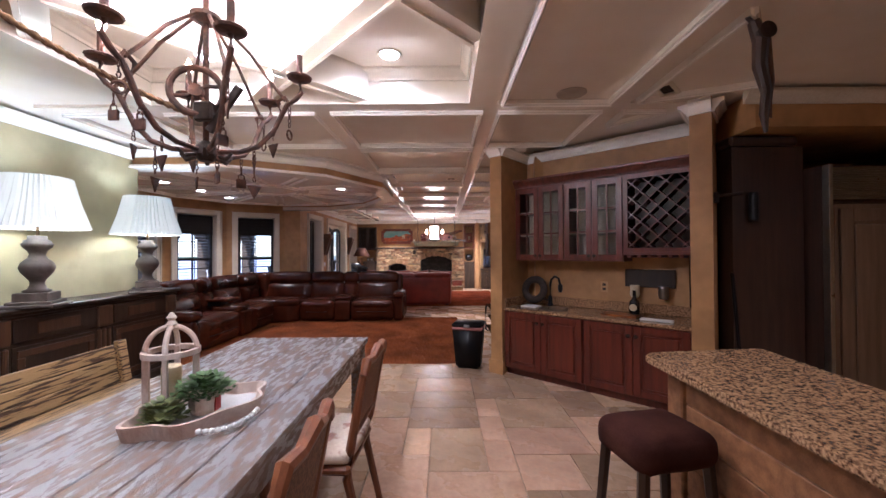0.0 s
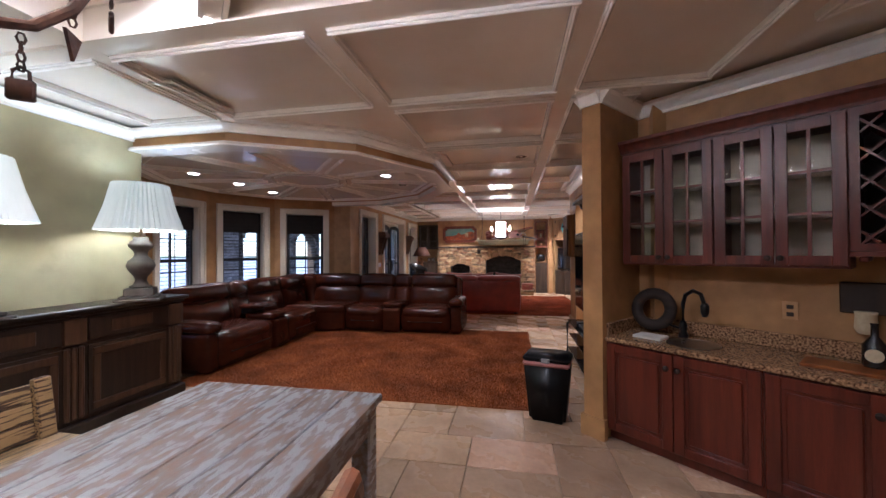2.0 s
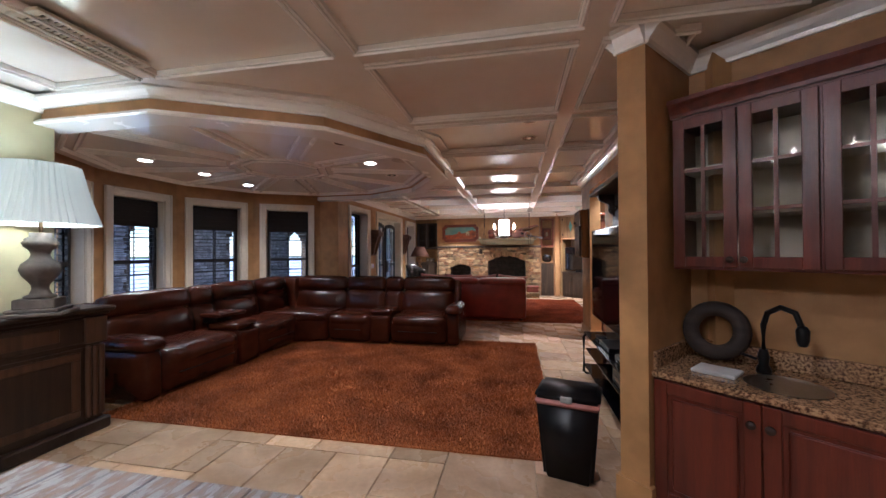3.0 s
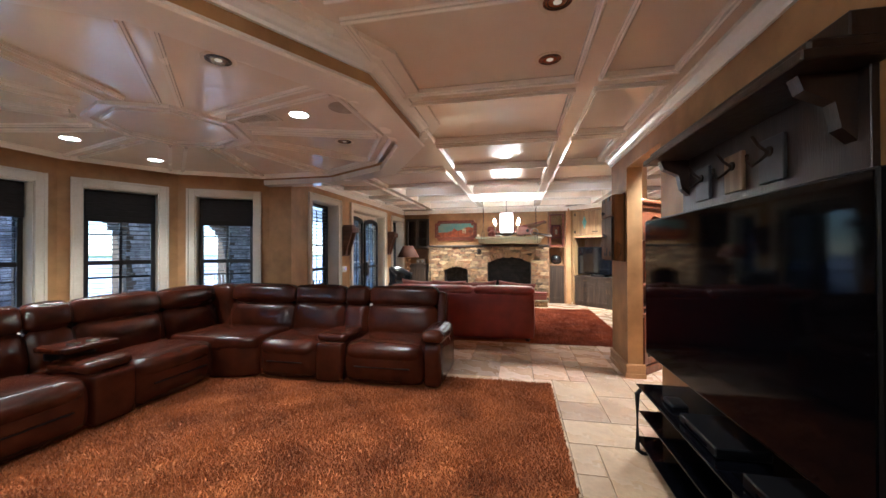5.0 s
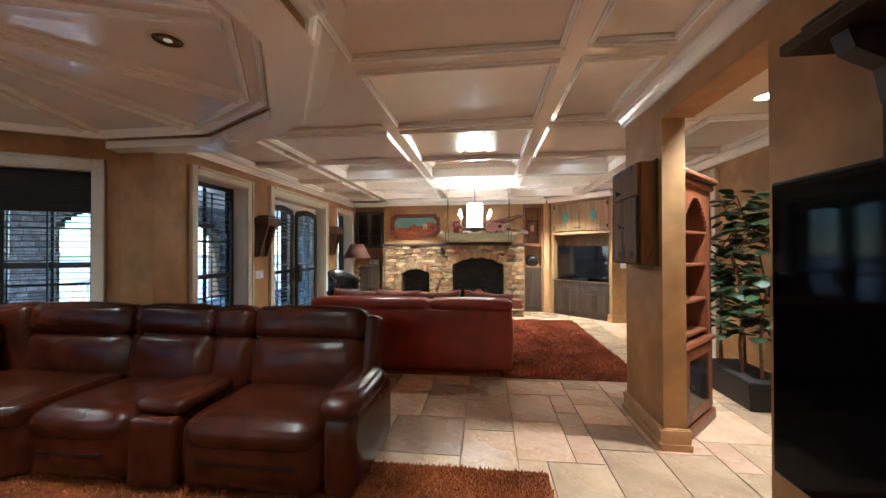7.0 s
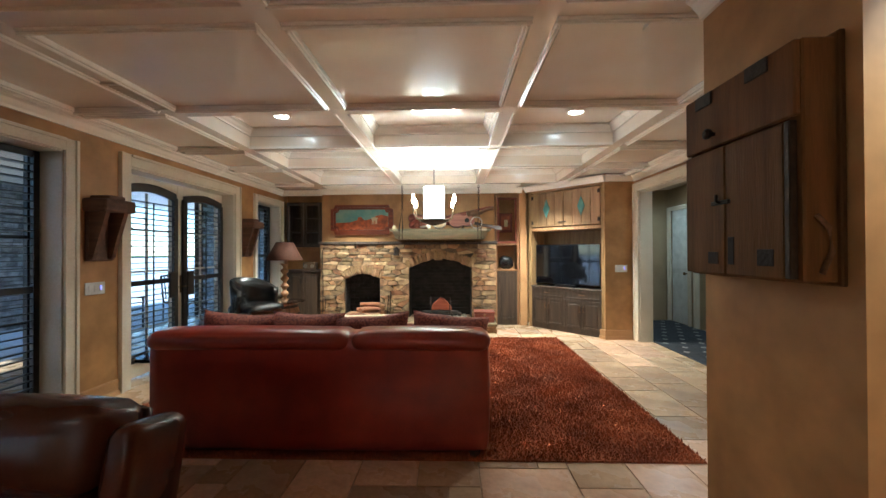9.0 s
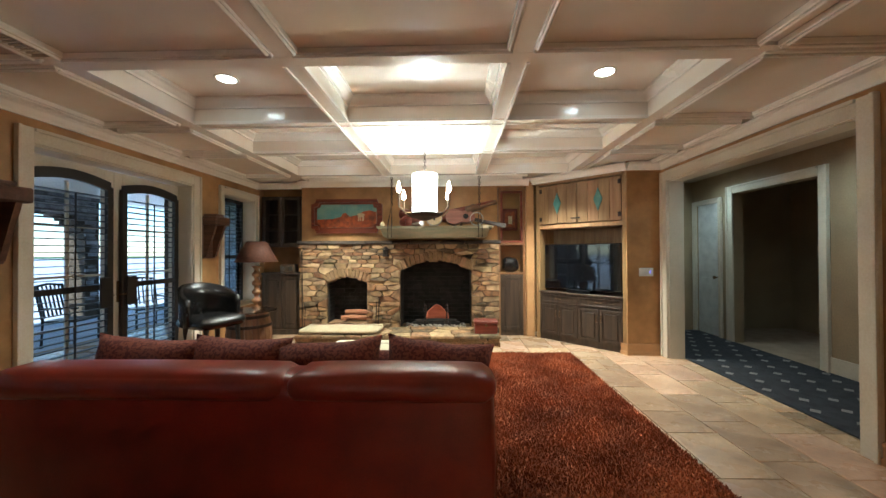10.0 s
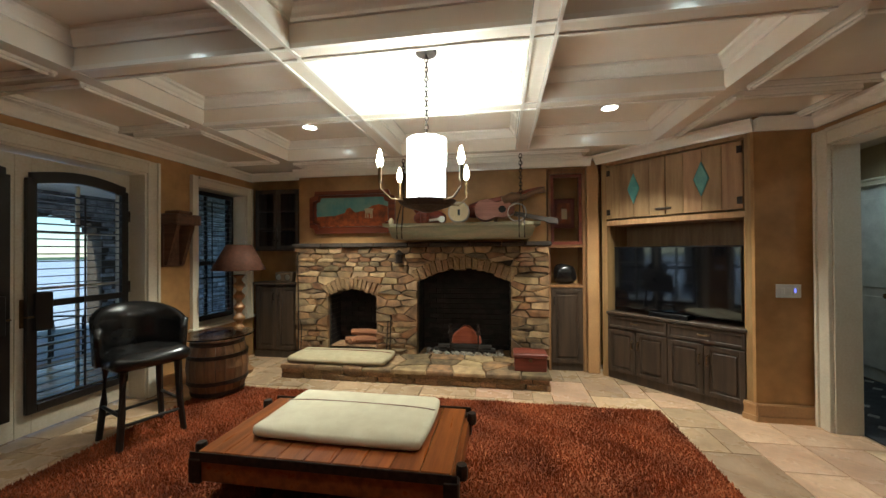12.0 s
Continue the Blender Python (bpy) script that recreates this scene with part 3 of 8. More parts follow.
# double garden door with arched black shutters
m, length = along((LEFT, 15.2), (LEFT, 9.17))
door = new("door_1")
door.matrix_world = m
tagged(door, "white double garden door with arched black shutters", "", "", "structure")
D0, D1 = 15.2 - 13.3, 15.2 - 11.36
casing(door, D0 + 0.005, D1 - 0.005, 0, 2.42, wide=0.13)
bm = bmesh.new()
box(bm, D0, D0 + 0.02, -0.32, 0, 0, 2.42)
box(bm, D1 - 0.02, D1, -0.32, 0, 0, 2.42)
box(bm, D0 + 0.02, D1 - 0.02, -0.32, 0, 2.40, 2.42)
part("jamb", bm, TRIM, door)
mid = (D0 + D1) / 2
for a, b in ((D0 + 0.02, mid - 0.002), (mid + 0.002, D1 - 0.02)):
    y = -0.22
    bm = bmesh.new()
    box(bm, a, a + 0.11, y - 0.025, y + 0.025, 0.02, 2.39, bevel=0.004)
    box(bm, b - 0.11, b, y - 0.025, y + 0.025, 0.02, 2.39, bevel=0.004)
    box(bm, a + 0.11, b - 0.11, y - 0.025, y + 0.025, 0.02, 0.28, bevel=0.004)
    # arched head rail
    k = 14
    x0_, x1_ = a + 0.11, b - 0.11
    for j in range(k):
        u0, u1 = j / k, (j + 1) / k
        zc = 2.20 + 0.06 * math.sin(math.pi * (u0 + u1) / 2)
        box(bm, x0_ + (x1_ - x0_) * u0, x0_ + (x1_ - x0_) * u1, y - 0.024, y + 0.024, zc, 2.39)
    leaf = part("leaf", bm, TRIM, door, "white door leaf with arched light")
    pane = part("pane", cbox(x0_, x1_, y - 0.004, y, 0.28, 2.30), GLASS, leaf)
    pane.visible_shadow = False
    bm = bmesh.new()
    for zz in (0.75, 1.25, 1.75):
        box(bm, x0_, x1_, y - 0.012, y + 0.01, zz - 0.012, zz + 0.012)
    box(bm, (x0_ + x1_) / 2 - 0.012, (x0_ + x1_) / 2 + 0.012, y - 0.013, y + 0.011, 0.28, 2.2)
    part("glazing_bar", bm, TRIM, leaf)
    # shutter with curved head
    yy = y + 0.055
    bm = bmesh.new()
    for j in range(k):
        u0, u1 = j / k, (j + 1) / k
        f = lambda u: 2.15 + 0.06 * math.sin(math.pi * u)
        xa, xb = x0_ - 0.03 + (x1_ - x0_ + 0.06) * u0, x0_ - 0.03 + (x1_ - x0_ + 0.06) * u1
        vs = [bm.verts.new(c) for c in ((xa, yy - 0.02, f(u0)), (xb, yy - 0.02, f(u1)), (xb, yy - 0.02, f(u1) + 0.1), (xa, yy - 0.02, f(u0) + 0.1),
                                        (xa, yy + 0.02, f(u0)), (xb, yy + 0.02, f(u1)), (xb, yy + 0.02, f(u1) + 0.1), (xa, yy + 0.02, f(u0) + 0.1))]
        for q in ((4, 5, 6, 7), (1, 0, 3, 2), (0, 1, 5, 4), (3, 7, 6, 2)):
            bm.faces.new([vs[i] for i in q])
    part("arched_rail", bm, FRAMEBLACK, door, "black arched shutter head")
    shuttered(door, x0_ - 0.06, x1_ + 0.06, 0.20, 2.2, yy, arch=0.1, stile=0.07, mids=(1.12,))
    hx = b - 0.055 if a < mid - 0.2 else a + 0.055
    bm = bmesh.new()
    box(bm, hx - 0.028, hx + 0.028, y + 0.025, y + 0.035, 0.93, 1.17, bevel=0.006)
    tube(bm, [(hx, y + 0.03, 1.02), (hx, y + 0.08, 1.02), (hx + (0.1 if hx < mid else -0.1) * -1, y + 0.085, 1.02)], 0.009)
    part("door_handle", bm, BRASS, door, "aged metal lever handle")
    out_ = -1 if hx < mid else 1
    part("lock_box", cbox(*sorted((hx + out_ * 0.035, hx + out_ * 0.165)), y + 0.075, y + 0.10, 0.90, 1.22, bevel=0.006), FRAMEBLACK, door, "black latch box on the shutter")
    for hz in (0.45, 1.2, 1.95):
        part("hinge", cbox(*sorted(((a if out_ < 0 else b), (a if out_ < 0 else b) - out_ * 0.03)), y + 0.025, y + 0.04, hz - 0.06, hz + 0.06, bevel=0.004), IRON, door, "black door hinge")

# hall opening
m, length = along((RIGHT, 7.4), (RIGHT, 13.66))
hall = new("door_2")
hall.matrix_world = m
tagged(hall, "wide cased opening into the carpeted hall", "", "", "structure")
casing(hall, 11.1 - 7.4 + 0.003, 13.5 - 7.4 - 0.003, 0, 2.45, wide=0.13, proud=0.035)
bm = bmesh.new()
box(bm, 3.7, 3.715, -0.2, 0, 0, 2.45)
box(bm, 6.085, 6.1, -0.2, 0, 0, 2.45)
box(bm, 3.715, 6.085, -0.2, 0, 2.435, 2.45)
part("jamb", bm, TRIM, hall)

HALLWALL = material("hall_plaster", (0.36, 0.27, 0.16), (0.30, 0.22, 0.13), scale=2, rough=0.6, bump=0.05)
wall("wall_hall_east", (4.5, 9.0), (4.5, 15.4), 0, 2.8, HALLWALL, thick=0.15, holes=[(4.0, 5.4, 0, 2.4), (5.72, 6.3, 0, 2.3)])
wall("wall_hall_north", (4.5, 15.4), (3.1, 15.4), 0, 2.8, HALLWALL, thick=0.15)
wall("wall_hall_west", (3.15, 15.4), (3.15, 13.66), 0, 2.8, HALLWALL, thick=0.1)
wall("wall_hall_south", (3.15, 9.0), (4.5, 9.0), 0, 2.8, HALLWALL, thick=0.15)
wall("wall_beyond_east", (6.4, 12.0), (6.4, 15.6), 0, 2.8, HALLWALL, thick=0.1)
wall("wall_beyond_north", (6.5, 15.5), (3.0, 15.5), 0, 2.8, HALLWALL, thick=0.1)
wall("wall_beyond_south", (4.65, 12.2), (6.4, 12.2), 0, 2.8, HALLWALL, thick=0.1)
obj("ceiling_hall", cbox(4.4, 6.6, 8.8, 15.8, 2.77, 2.85), CEIL, kind="structure")
obj("floor_beyond", cbox(4.5, 6.5, 12.0, 15.7, -0.1, 0.0), GROUT, kind="structure")
m, length = along((4.5, 9.0), (4.5, 15.4))
e = new("door_3")
e.matrix_world = m
tagged(e, "white cased doorway to a dark room", "", "", "structure")
casing(e, 4.0, 5.4, 0, 2.4, wide=0.12)
e = new("door_4")
e.matrix_world = m
tagged(e, "white panelled hall door, closed", "", "", "structure")
casing(e, 5.72, 6.28, 0, 2.3, wide=0.08)
bm = bmesh.new()
box(bm, 5.72, 6.28, -0.06, -0.02, 0.01, 2.3)
for a, b in ((0.15, 1.0), (1.1, 2.15)):
    box(bm, 5.79, 6.21, -0.022, -0.008, a, b, bevel=0.006)
part("leaf", bm, WHITE, e)
bm = bmesh.new()
lathe(bm, [(0.012, 0), (0.012, 0.03), (0.03, 0.045), (0.03, 0.065), (0.01, 0.075)], 12, Matrix.Translation((5.8, -0.02, 1.02)) @ Matrix.Rotation(-math.pi / 2, 4, "X"))
part("door_knob", bm, BRASS, e)

# hall carpet with a diamond pattern
CARPET = material("blue_carpet", (0.035, 0.037, 0.045), (0.02, 0.021, 0.027), scale=9, rough=0.95, bump=0.4, fine=200)
DOT = material("carpet_motif", (0.30, 0.29, 0.27), rough=0.95, bump=0.4)
carpet = thing("hall_carpet", (3.83, 12.2, 0), "dark blue hall carpet with pale diamond dots", "carpet")
part("weave", cbox(-0.68, 0.66, -3.1, 3.1, 0.0, 0.014), CARPET, carpet)
bm = bmesh.new()
for i in range(5):
    for j in range(24):
        x, y = -0.56 + i * 0.28 + (0.14 if j % 2 else 0), -3.0 + j * 0.26
        if x < 0.62:
            box(bm, -0.035, 0.035, -0.035, 0.035, 0.012, 0.018, m=Matrix.Translation((x, y, 0)) @ Matrix.Rotation(math.pi / 4, 4, "Z"))
tagged(part("motif", bm, DOT, carpet, "pale diamond motif"), "", "", "", "stuff")

# skirting
bm = bmesh.new()
for p, q, hi in (((TVX, 4.75), (TVX, TVEND), 0.16), ((TVX, TVEND), (TVX + 0.22, TVEND), 0.16), ((TVX + 0.165, PIER0), (TVX, PIER0), 0.16), ((TVX, PIER0), (TVX, PIER1), 0.16), ((TVX, PIER1), (TVX + 0.165, PIER1), 0.16),
                 ((RIGHT, 7.7), (RIGHT, 10.95), 0.16), ((2.9, 13.66), (2.46, 13.66), 0.16), ((2.46, 13.66), (2.42, 13.72), 0.16), ((LEFT, 13.8), (LEFT, 13.45), 0.16), ((LEFT, 11.2), (LEFT, 10.85), 0.16), ((LEFT, 9.6), (LEFT, 9.17), 0.16), ((LEFT, 9.17), BAY[0], 0.16),
                 *[(BAY[i], BAY[i + 1], 0.16) for i in range(5)]):
    m, length = along(p, q)
    box(bm, -0.02, length + 0.02, 0, 0.022, 0, hi, m=m)
    box(bm, -0.025, length + 0.025, 0, 0.034, 0, 0.05, m=m)
    box(bm, -0.02, length + 0.02, 0, 0.03, hi - 0.03, hi - 0.008, m=m)
obj("baseboard", bm, GOLDTRIM, label="golden wooden baseboard", kind="structure")
bm = bmesh.new()
for p, q in (((4.5, 9.0), (4.5, 12.88)),):
    m, length = along(p, q)
    box(bm, 0, length, 0, 0.02, 0, 0.2, m=m)
obj("baseboard_hall", bm, TRIM, label="white hall baseboard", kind="structure")

# outside: paving, porch piers, brick
PAVE = material("pale_paving", (0.55, 0.59, 0.66), (0.47, 0.51, 0.58), scale=2, rough=0.8, bump=0.1)
BRICK = material("grey_brick", (0.33, 0.33, 0.35), (0.17, 0.17, 0.19), scale=8, rough=0.85, bump=0.3, spread=0.35)
LAWN = material("lawn", (0.08, 0.13, 0.04), (0.05, 0.09, 0.03), scale=3, rough=0.95, bump=0.4)
obj("ground", cbox(-260, 200, -200, 230, -0.5, -0.26), LAWN, label="lawn", kind="structure")
obj("terrace", cbox(-120, -3.3, -90, 120, -0.26, -0.06), PAVE, label="pale stone terrace", kind="structure")


# unseen roof, guessed from the brick piers, added to shade the terrace
obj("porch_shade_roof", cbox(-9.3, -4.15, 9.2, 20.2, 2.86, 3.05), TRIM, label="unseen porch roof, added to shade the terrace", kind="structure")
BW = thing("brick_arcade", (-9.0, 0, -0.06), "grey brick porch arcade with arched openings", "arcade")
ARCHES = [(3.1 + 3.1 * k, 4.65 + 3.1 * k) for k in range(5)]


def arch_head(y):
    """Height of the opening at y, or 0 in the solid wall."""
    for a, b in ARCHES:
        if a < y < b:
            return 1.85 + 0.60 * math.sqrt(max(0.0, 1 - ((2 * y - a - b) / (b - a)) ** 2))
    return 0.0


bm = bmesh.new()
ends = [2.0] + [v for a in ARCHES for v in a] + [17.4]
for a, b in zip(ends[::2], ends[1::2]):
    box(bm, -0.42, 0.0, a, b, 0, 2.92)
for a, b in ARCHES:
    for k in range(14):
        y0_, y1_ = a + (b - a) * k / 14, a + (b - a) * (k + 1) / 14
        box(bm, -0.42, 0.0, y0_, y1_, arch_head((y0_ + y1_) / 2), 2.92)
tagged(part("core", bm, MORTAR, BW), "", "", "", "stuff")
qb = random.Random(21)
vs_, fs_ = [], []
for row in range(30):
    y, z = 2.0 - 0.1 * (row % 2), row * 0.098
    while y < 17.2:
        w = qb.choice((0.19, 0.24, 0.29))
        if arch_head(y + 0.02) <= z and arch_head(y + w - 0.02) <= z:
            b, d = len(vs_), 0.014 + qb.uniform(0, 0.010)
            vs_ += [(x_, y_, z_) for x_ in (-0.01, d) for y_, z_ in ((y, z), (y + w - 0.012, z), (y + w - 0.012, z + 0.086), (y, z + 0.086))]
            fs_ += [(b + 4, b + 5, b + 6, b + 7), (b, b + 1, b + 5, b + 4), (b + 1, b + 2, b + 6, b + 5), (b + 2, b + 3, b + 7, b + 6), (b + 3, b, b + 4, b + 7)]
        y += w
me = bpy.data.meshes.new("brickwork")
me.from_pydata(vs_, [], fs_)
me.materials.append(BRICK)
ob = new("brickwork", me)
ob.parent = BW
tagged(ob, "uneven grey brick face", "", "", "stuff")


SIDE = thing("brick_wall", (-6.2, 18.05, -0.06), "grey brick porch wall beside the terrace", "wall")
part("core", cbox(-0.10, 0.10, -1.9, 1.9, 0, 2.9), MORTAR, SIDE)
bm = bmesh.new()
for row in range(29):
    for j in range(13):
        a = -1.9 + j * 0.30 + (0.15 if row % 2 else 0)
        b_ = min(a + 0.288, 1.9)
        if b_ - a > 0.03:
            box(bm, 0.095, 0.115, a, b_, row * 0.098, row * 0.098 + 0.086)
tagged(part("brickwork", bm, BRICK, SIDE), "", "", "", "stuff")


def patio_chair(x, y, turn, mat, label):
    e = thing("patio_chair", (x, y, -0.06), label, "chair", "porch chairs", turn)
    for sx in (-1, 1):
        part("back_post", bar([(sx * 0.25, 0.24, 0), (sx * 0.25, 0.22, 0.45), (sx * 0.25, 0.34, 1.02)], 0.02, 6), mat, e)
        part("front_leg", bar([(sx * 0.25, -0.24, 0), (sx * 0.25, -0.24, 0.64)], 0.02, 6), mat, e)
        part("armrest", cbox(sx * 0.25 - 0.035, sx * 0.25 + 0.035, -0.28, 0.26, 0.63, 0.655, bevel=0.006), mat, e)
    part("seat", cbox(-0.25, 0.25, -0.26, 0.24, 0.41, 0.44, bevel=0.006), mat, e)
    part("top_rail", bar([(-0.25, 0.34, 1.0), (0, 0.36, 1.03), (0.25, 0.34, 1.0)], 0.022, 6), mat, e)
    for k in range(6):
        u = -0.19 + 0.076 * k
        part("back_slat", bar([(u, 0.235, 0.48), (u, 0.345, 1.0)], 0.014, 6), mat, e)


patio_chair(-6.9, 11.35, 60, WHITE, "white slatted chair on the porch")
patio_chair(-6.5, 14.4, 100, FRAMEBLACK, "black slatted chair on the porch")
patio_chair(-6.3, 15.7, 60, FRAMEBLACK, "black slatted chair on the porch")

# ---- soft shapes ----
def puff(x0, x1, y0, y1, z0, z1, r=0.06, n=7, bulge=0.0, m=None, bm=None, wob=0.0):
    """An upholstered block: rounded edges, faces swelling by bulge."""
    own = bm or bmesh.new()
    c, h = Vector(((x0 + x1) / 2, (y0 + y1) / 2, (z0 + z1) / 2)), Vector(((x1 - x0) / 2, (y1 - y0) / 2, (z1 - z0) / 2))
    r = min(r, h.x, h.y, h.z)
    cuts = bmesh.ops.create_cube(own, size=2)
    es = list({e for v in cuts["verts"] for e in v.link_edges})
    g = bmesh.ops.subdivide_edges(own, edges=es, cuts=n, use_grid_fill=True)
    vs = list(own.verts)
    for v in vs:
        u = v.co.copy()
        # crowd the grid towards the edges
        s = Vector([math.copysign(1 - (1 - abs(k)) ** 1.6, k) if True else k for k in u])
        p = Vector((s.x * h.x, s.y * h.y, s.z * h.z))
        inner = Vector([max(-(h[k] - r), min(h[k] - r, p[k])) for k in range(3)])
        d = p - inner
        if d.length > 1e-6:
            p = inner + d.normalized() * r
        if bulge:
            a = [max(0.0, 1 - s[k] ** 2) for k in range(3)]
            p += Vector((math.copysign(1, s.x) * (abs(s.x) > 0.98) * a[1] * a[2], math.copysign(1, s.y) * (abs(s.y) > 0.98) * a[0] * a[2], math.copysign(1, s.z) * (abs(s.z) > 0.98) * a[0] * a[1])) * bulge
        if wob:
            p += Vector((noise.noise(p * 7 + c), noise.noise(p * 7 + c + Vector((9, 0, 0))), noise.noise(p * 7 + c + Vector((0, 9, 0))))) * wob
        v.co = p + c
    if m is not None:
        bmesh.ops.transform(own, matrix=m, verts=vs)
    return own


def spart(name, bm, mat, parent, label=""):
    return part(name, bm, mat, parent, label, smooth=True)


def shag_rug(name, x0, x1, y0, y1, label):
    e = thing(name, ((x0 + x1) / 2, (y0 + y1) / 2, 0), label, "rug")
    w, d = (x1 - x0) / 2, (y1 - y0) / 2
    part("backing", cbox(-w, w, -d, d, 0.0, 0.012), SHAG, e)
    rs = np.random.RandomState(int(abs(x1) * 1000))
    step = 0.0128
    gx, gy = np.meshgrid(np.arange(-w, w, step), np.arange(-d, d, step))
    gx, gy = gx.ravel() + rs.uniform(-0.011, 0.011, gx.size), gy.ravel() + rs.uniform(-0.011, 0.011, gx.size)
    k = gx.size
    ang = rs.uniform(0, 2 * np.pi, k)
    hgt = rs.uniform(0.014, 0.030, k) + 0.006 * np.sin(gx * 9 + 2 * np.sin(gy * 5)) * np.sin(gy * 8)
    lean = rs.uniform(0.004, 0.020, k)
    la = rs.uniform(0, 2 * np.pi, k) * 0.85 + 1.2 * np.sin(gx * 6.1 + 3 * np.sin(gy * 4.3)) + 1.1 * np.cos(gy * 5.7 + 2 * np.sin(gx * 7.1))
    hw = 0.0075
    v = np.zeros((k, 4, 3))
    cx, sy = np.cos(ang) * hw, np.sin(ang) * hw
    v[:, 0] = np.stack([gx - cx, gy - sy, np.full(k, 0.008)], 1)
    v[:, 1] = np.stack([gx + cx, gy + sy, np.full(k, 0.008)], 1)
    v[:, 2] = np.stack([gx - sy, gy + cx, np.full(k, 0.008)], 1)
    v[:, 3] = np.stack([gx + np.cos(la) * lean, gy + np.sin(la) * lean, 0.01 + hgt], 1)
    idx = np.arange(k)[:, None] * 4
    faces = np.concatenate([idx + np.array([[0, 1, 3]]), idx + np.array([[1, 2, 3]]), idx + np.array([[2, 0, 3]])])
    me = bpy.data.meshes.new("shag")
    me.from_pydata(v.reshape(-1, 3).tolist(), [], faces.tolist())
    me.materials.append(SHAG)
    ob = new("shag", me)
    ob.parent = e
    tagged(ob, "", "", "", "stuff")
    return e


shag_rug("shag_rug", -3.72, 0.27, 4.86, 8.20, "rust-orange shag rug under the brown sectional")
shag_rug("shag_rug", -3.05, 1.67, 10.06, 13.72, "rust-orange shag rug before the fireplace")

BROWN.node_tree.nodes["Principled BSDF"].inputs["Specular IOR Level"].default_value = 0.30

# ---- brown leather sectional: modules along a line, each its own frame (x along, y back) ----
Z0 = 0.035


def seat_unit(parent, m, w, arm=False, lumbar=True):
    """One reclining seat."""
    spart("base", puff(0.012, w - 0.012, 0.02, 0.86, Z0, 0.30, 0.05, m=m), BROWN, parent)
    spart("footrest", puff(0.012, w - 0.012, -0.03, 0.12, Z0 + 0.02, 0.43, 0.07, bulge=0.025, m=m), BROWN, parent)
    # black strip: the shade in the leather fold, put into colour
    bm = bmesh.new()
    box(bm, 0.14, w - 0.14, -0.0575, -0.04, 0.228, 0.240, m=m)
    part("crease_shade", bm, BLACK, parent)
    spart("seat", puff(0.008, w - 0.008, -0.045, 0.66, 0.27, 0.485, 0.10, bulge=0.022, m=m, wob=0.003), BROWN, parent)
    t = m @ pose(0, 0.60, 0.42, -12, 0, 0)
    spart("backrest", puff(0.006, w - 0.006, 0.0, 0.22, 0.0, 0.41, 0.07, bulge=0.045, m=t, wob=0.006), BROWN, parent)
    spart("headrest", puff(0.004, w - 0.004, 0.0, 0.20, 0.39, 0.635, 0.055, bulge=0.022, m=t, wob=0.005), BROWN, parent)
    spart("back_shell", puff(0.02, w - 0.02, 0.20, 0.26, -0.3, 0.60, 0.03, m=t), BROWN, parent)


def console_unit(parent, m, w, cups=True):
    spart("base", puff(0.008, w - 0.008, -0.04, 0.86, Z0, 0.47, 0.04, m=m), BROWN, parent)
    spart("console_lid", puff(-0.005, w + 0.005, 0.02, 0.50, 0.46, 0.565, 0.04, bulge=0.015, m=m), BROWN, parent, "padded console lid")
    t = m @ pose(0, 0.60, 0.42, -12, 0, 0)
    spart("backrest", puff(0.008, w - 0.008, 0.0, 0.22, 0.0, 0.40, 0.07, bulge=0.03, m=t), BROWN, parent)
    spart("headrest", puff(0.008, w - 0.008, -0.02, 0.20, 0.385, 0.63, 0.07, bulge=0.02, m=t), BROWN, parent)
    if cups:
        spart("tray", puff(-0.03, w + 0.03, 0.22, 0.58, 0.63, 0.685, 0.02, m=m), BROWN, parent, "raised padded tray")
        spart("tray_post", puff(0.05, w - 0.05, 0.38, 0.60, 0.54, 0.64, 0.02, m=m), BLACK, parent)
    for x in (w * 0.3, w * 0.7) if cups else ():
        part("cup_holder", turned([(0.045, 0.0), (0.045, 0.012), (0.038, 0.012), (0.036, 0.002)], 20, m @ Matrix.Translation((x, 0.34, 0.684))), CHROME, parent, "steel cup holder ring")


def arm_unit(parent, m, w=0.2):
    spart("arm", puff(0.0, w, -0.02, 0.84, Z0, 0.52, 0.06, bulge=0.01, m=m), BROWN, parent)
    spart("arm_pad", puff(-0.02, w + 0.025, -0.05, 0.62, 0.50, 0.645, 0.07, bulge=0.02, m=m), BROWN, parent, "padded arm roll")
    t = m @ pose(0, 0.62, 0.42, -12, 0, 0)
    spart("wing", puff(0.0, w - 0.09, 0.0, 0.24, -0.1, 0.58, 0.05, m=t), BROWN, parent)


G = "modules of the brown leather sectional"


def module(label, x, y, turn, build):
    e = thing("sofa_module", (x, y, 0), label, "sofa", G, turn)
    build(e)
    return e


I4 = Matrix.Identity(4)
FRONT = 7.74
module("brown leather recliner seat with padded arm", -1.98, FRONT, 0, lambda e: (seat_unit(e, I4, 0.90), arm_unit(e, Matrix.Translation((0.90, 0, 0)))))
module("brown leather console seat with storage lid", -2.33, FRONT, 0, lambda e: console_unit(e, I4, 0.345, False))
module("brown leather armless seat", -3.06, FRONT, 0, lambda e: seat_unit(e, I4, 0.725))


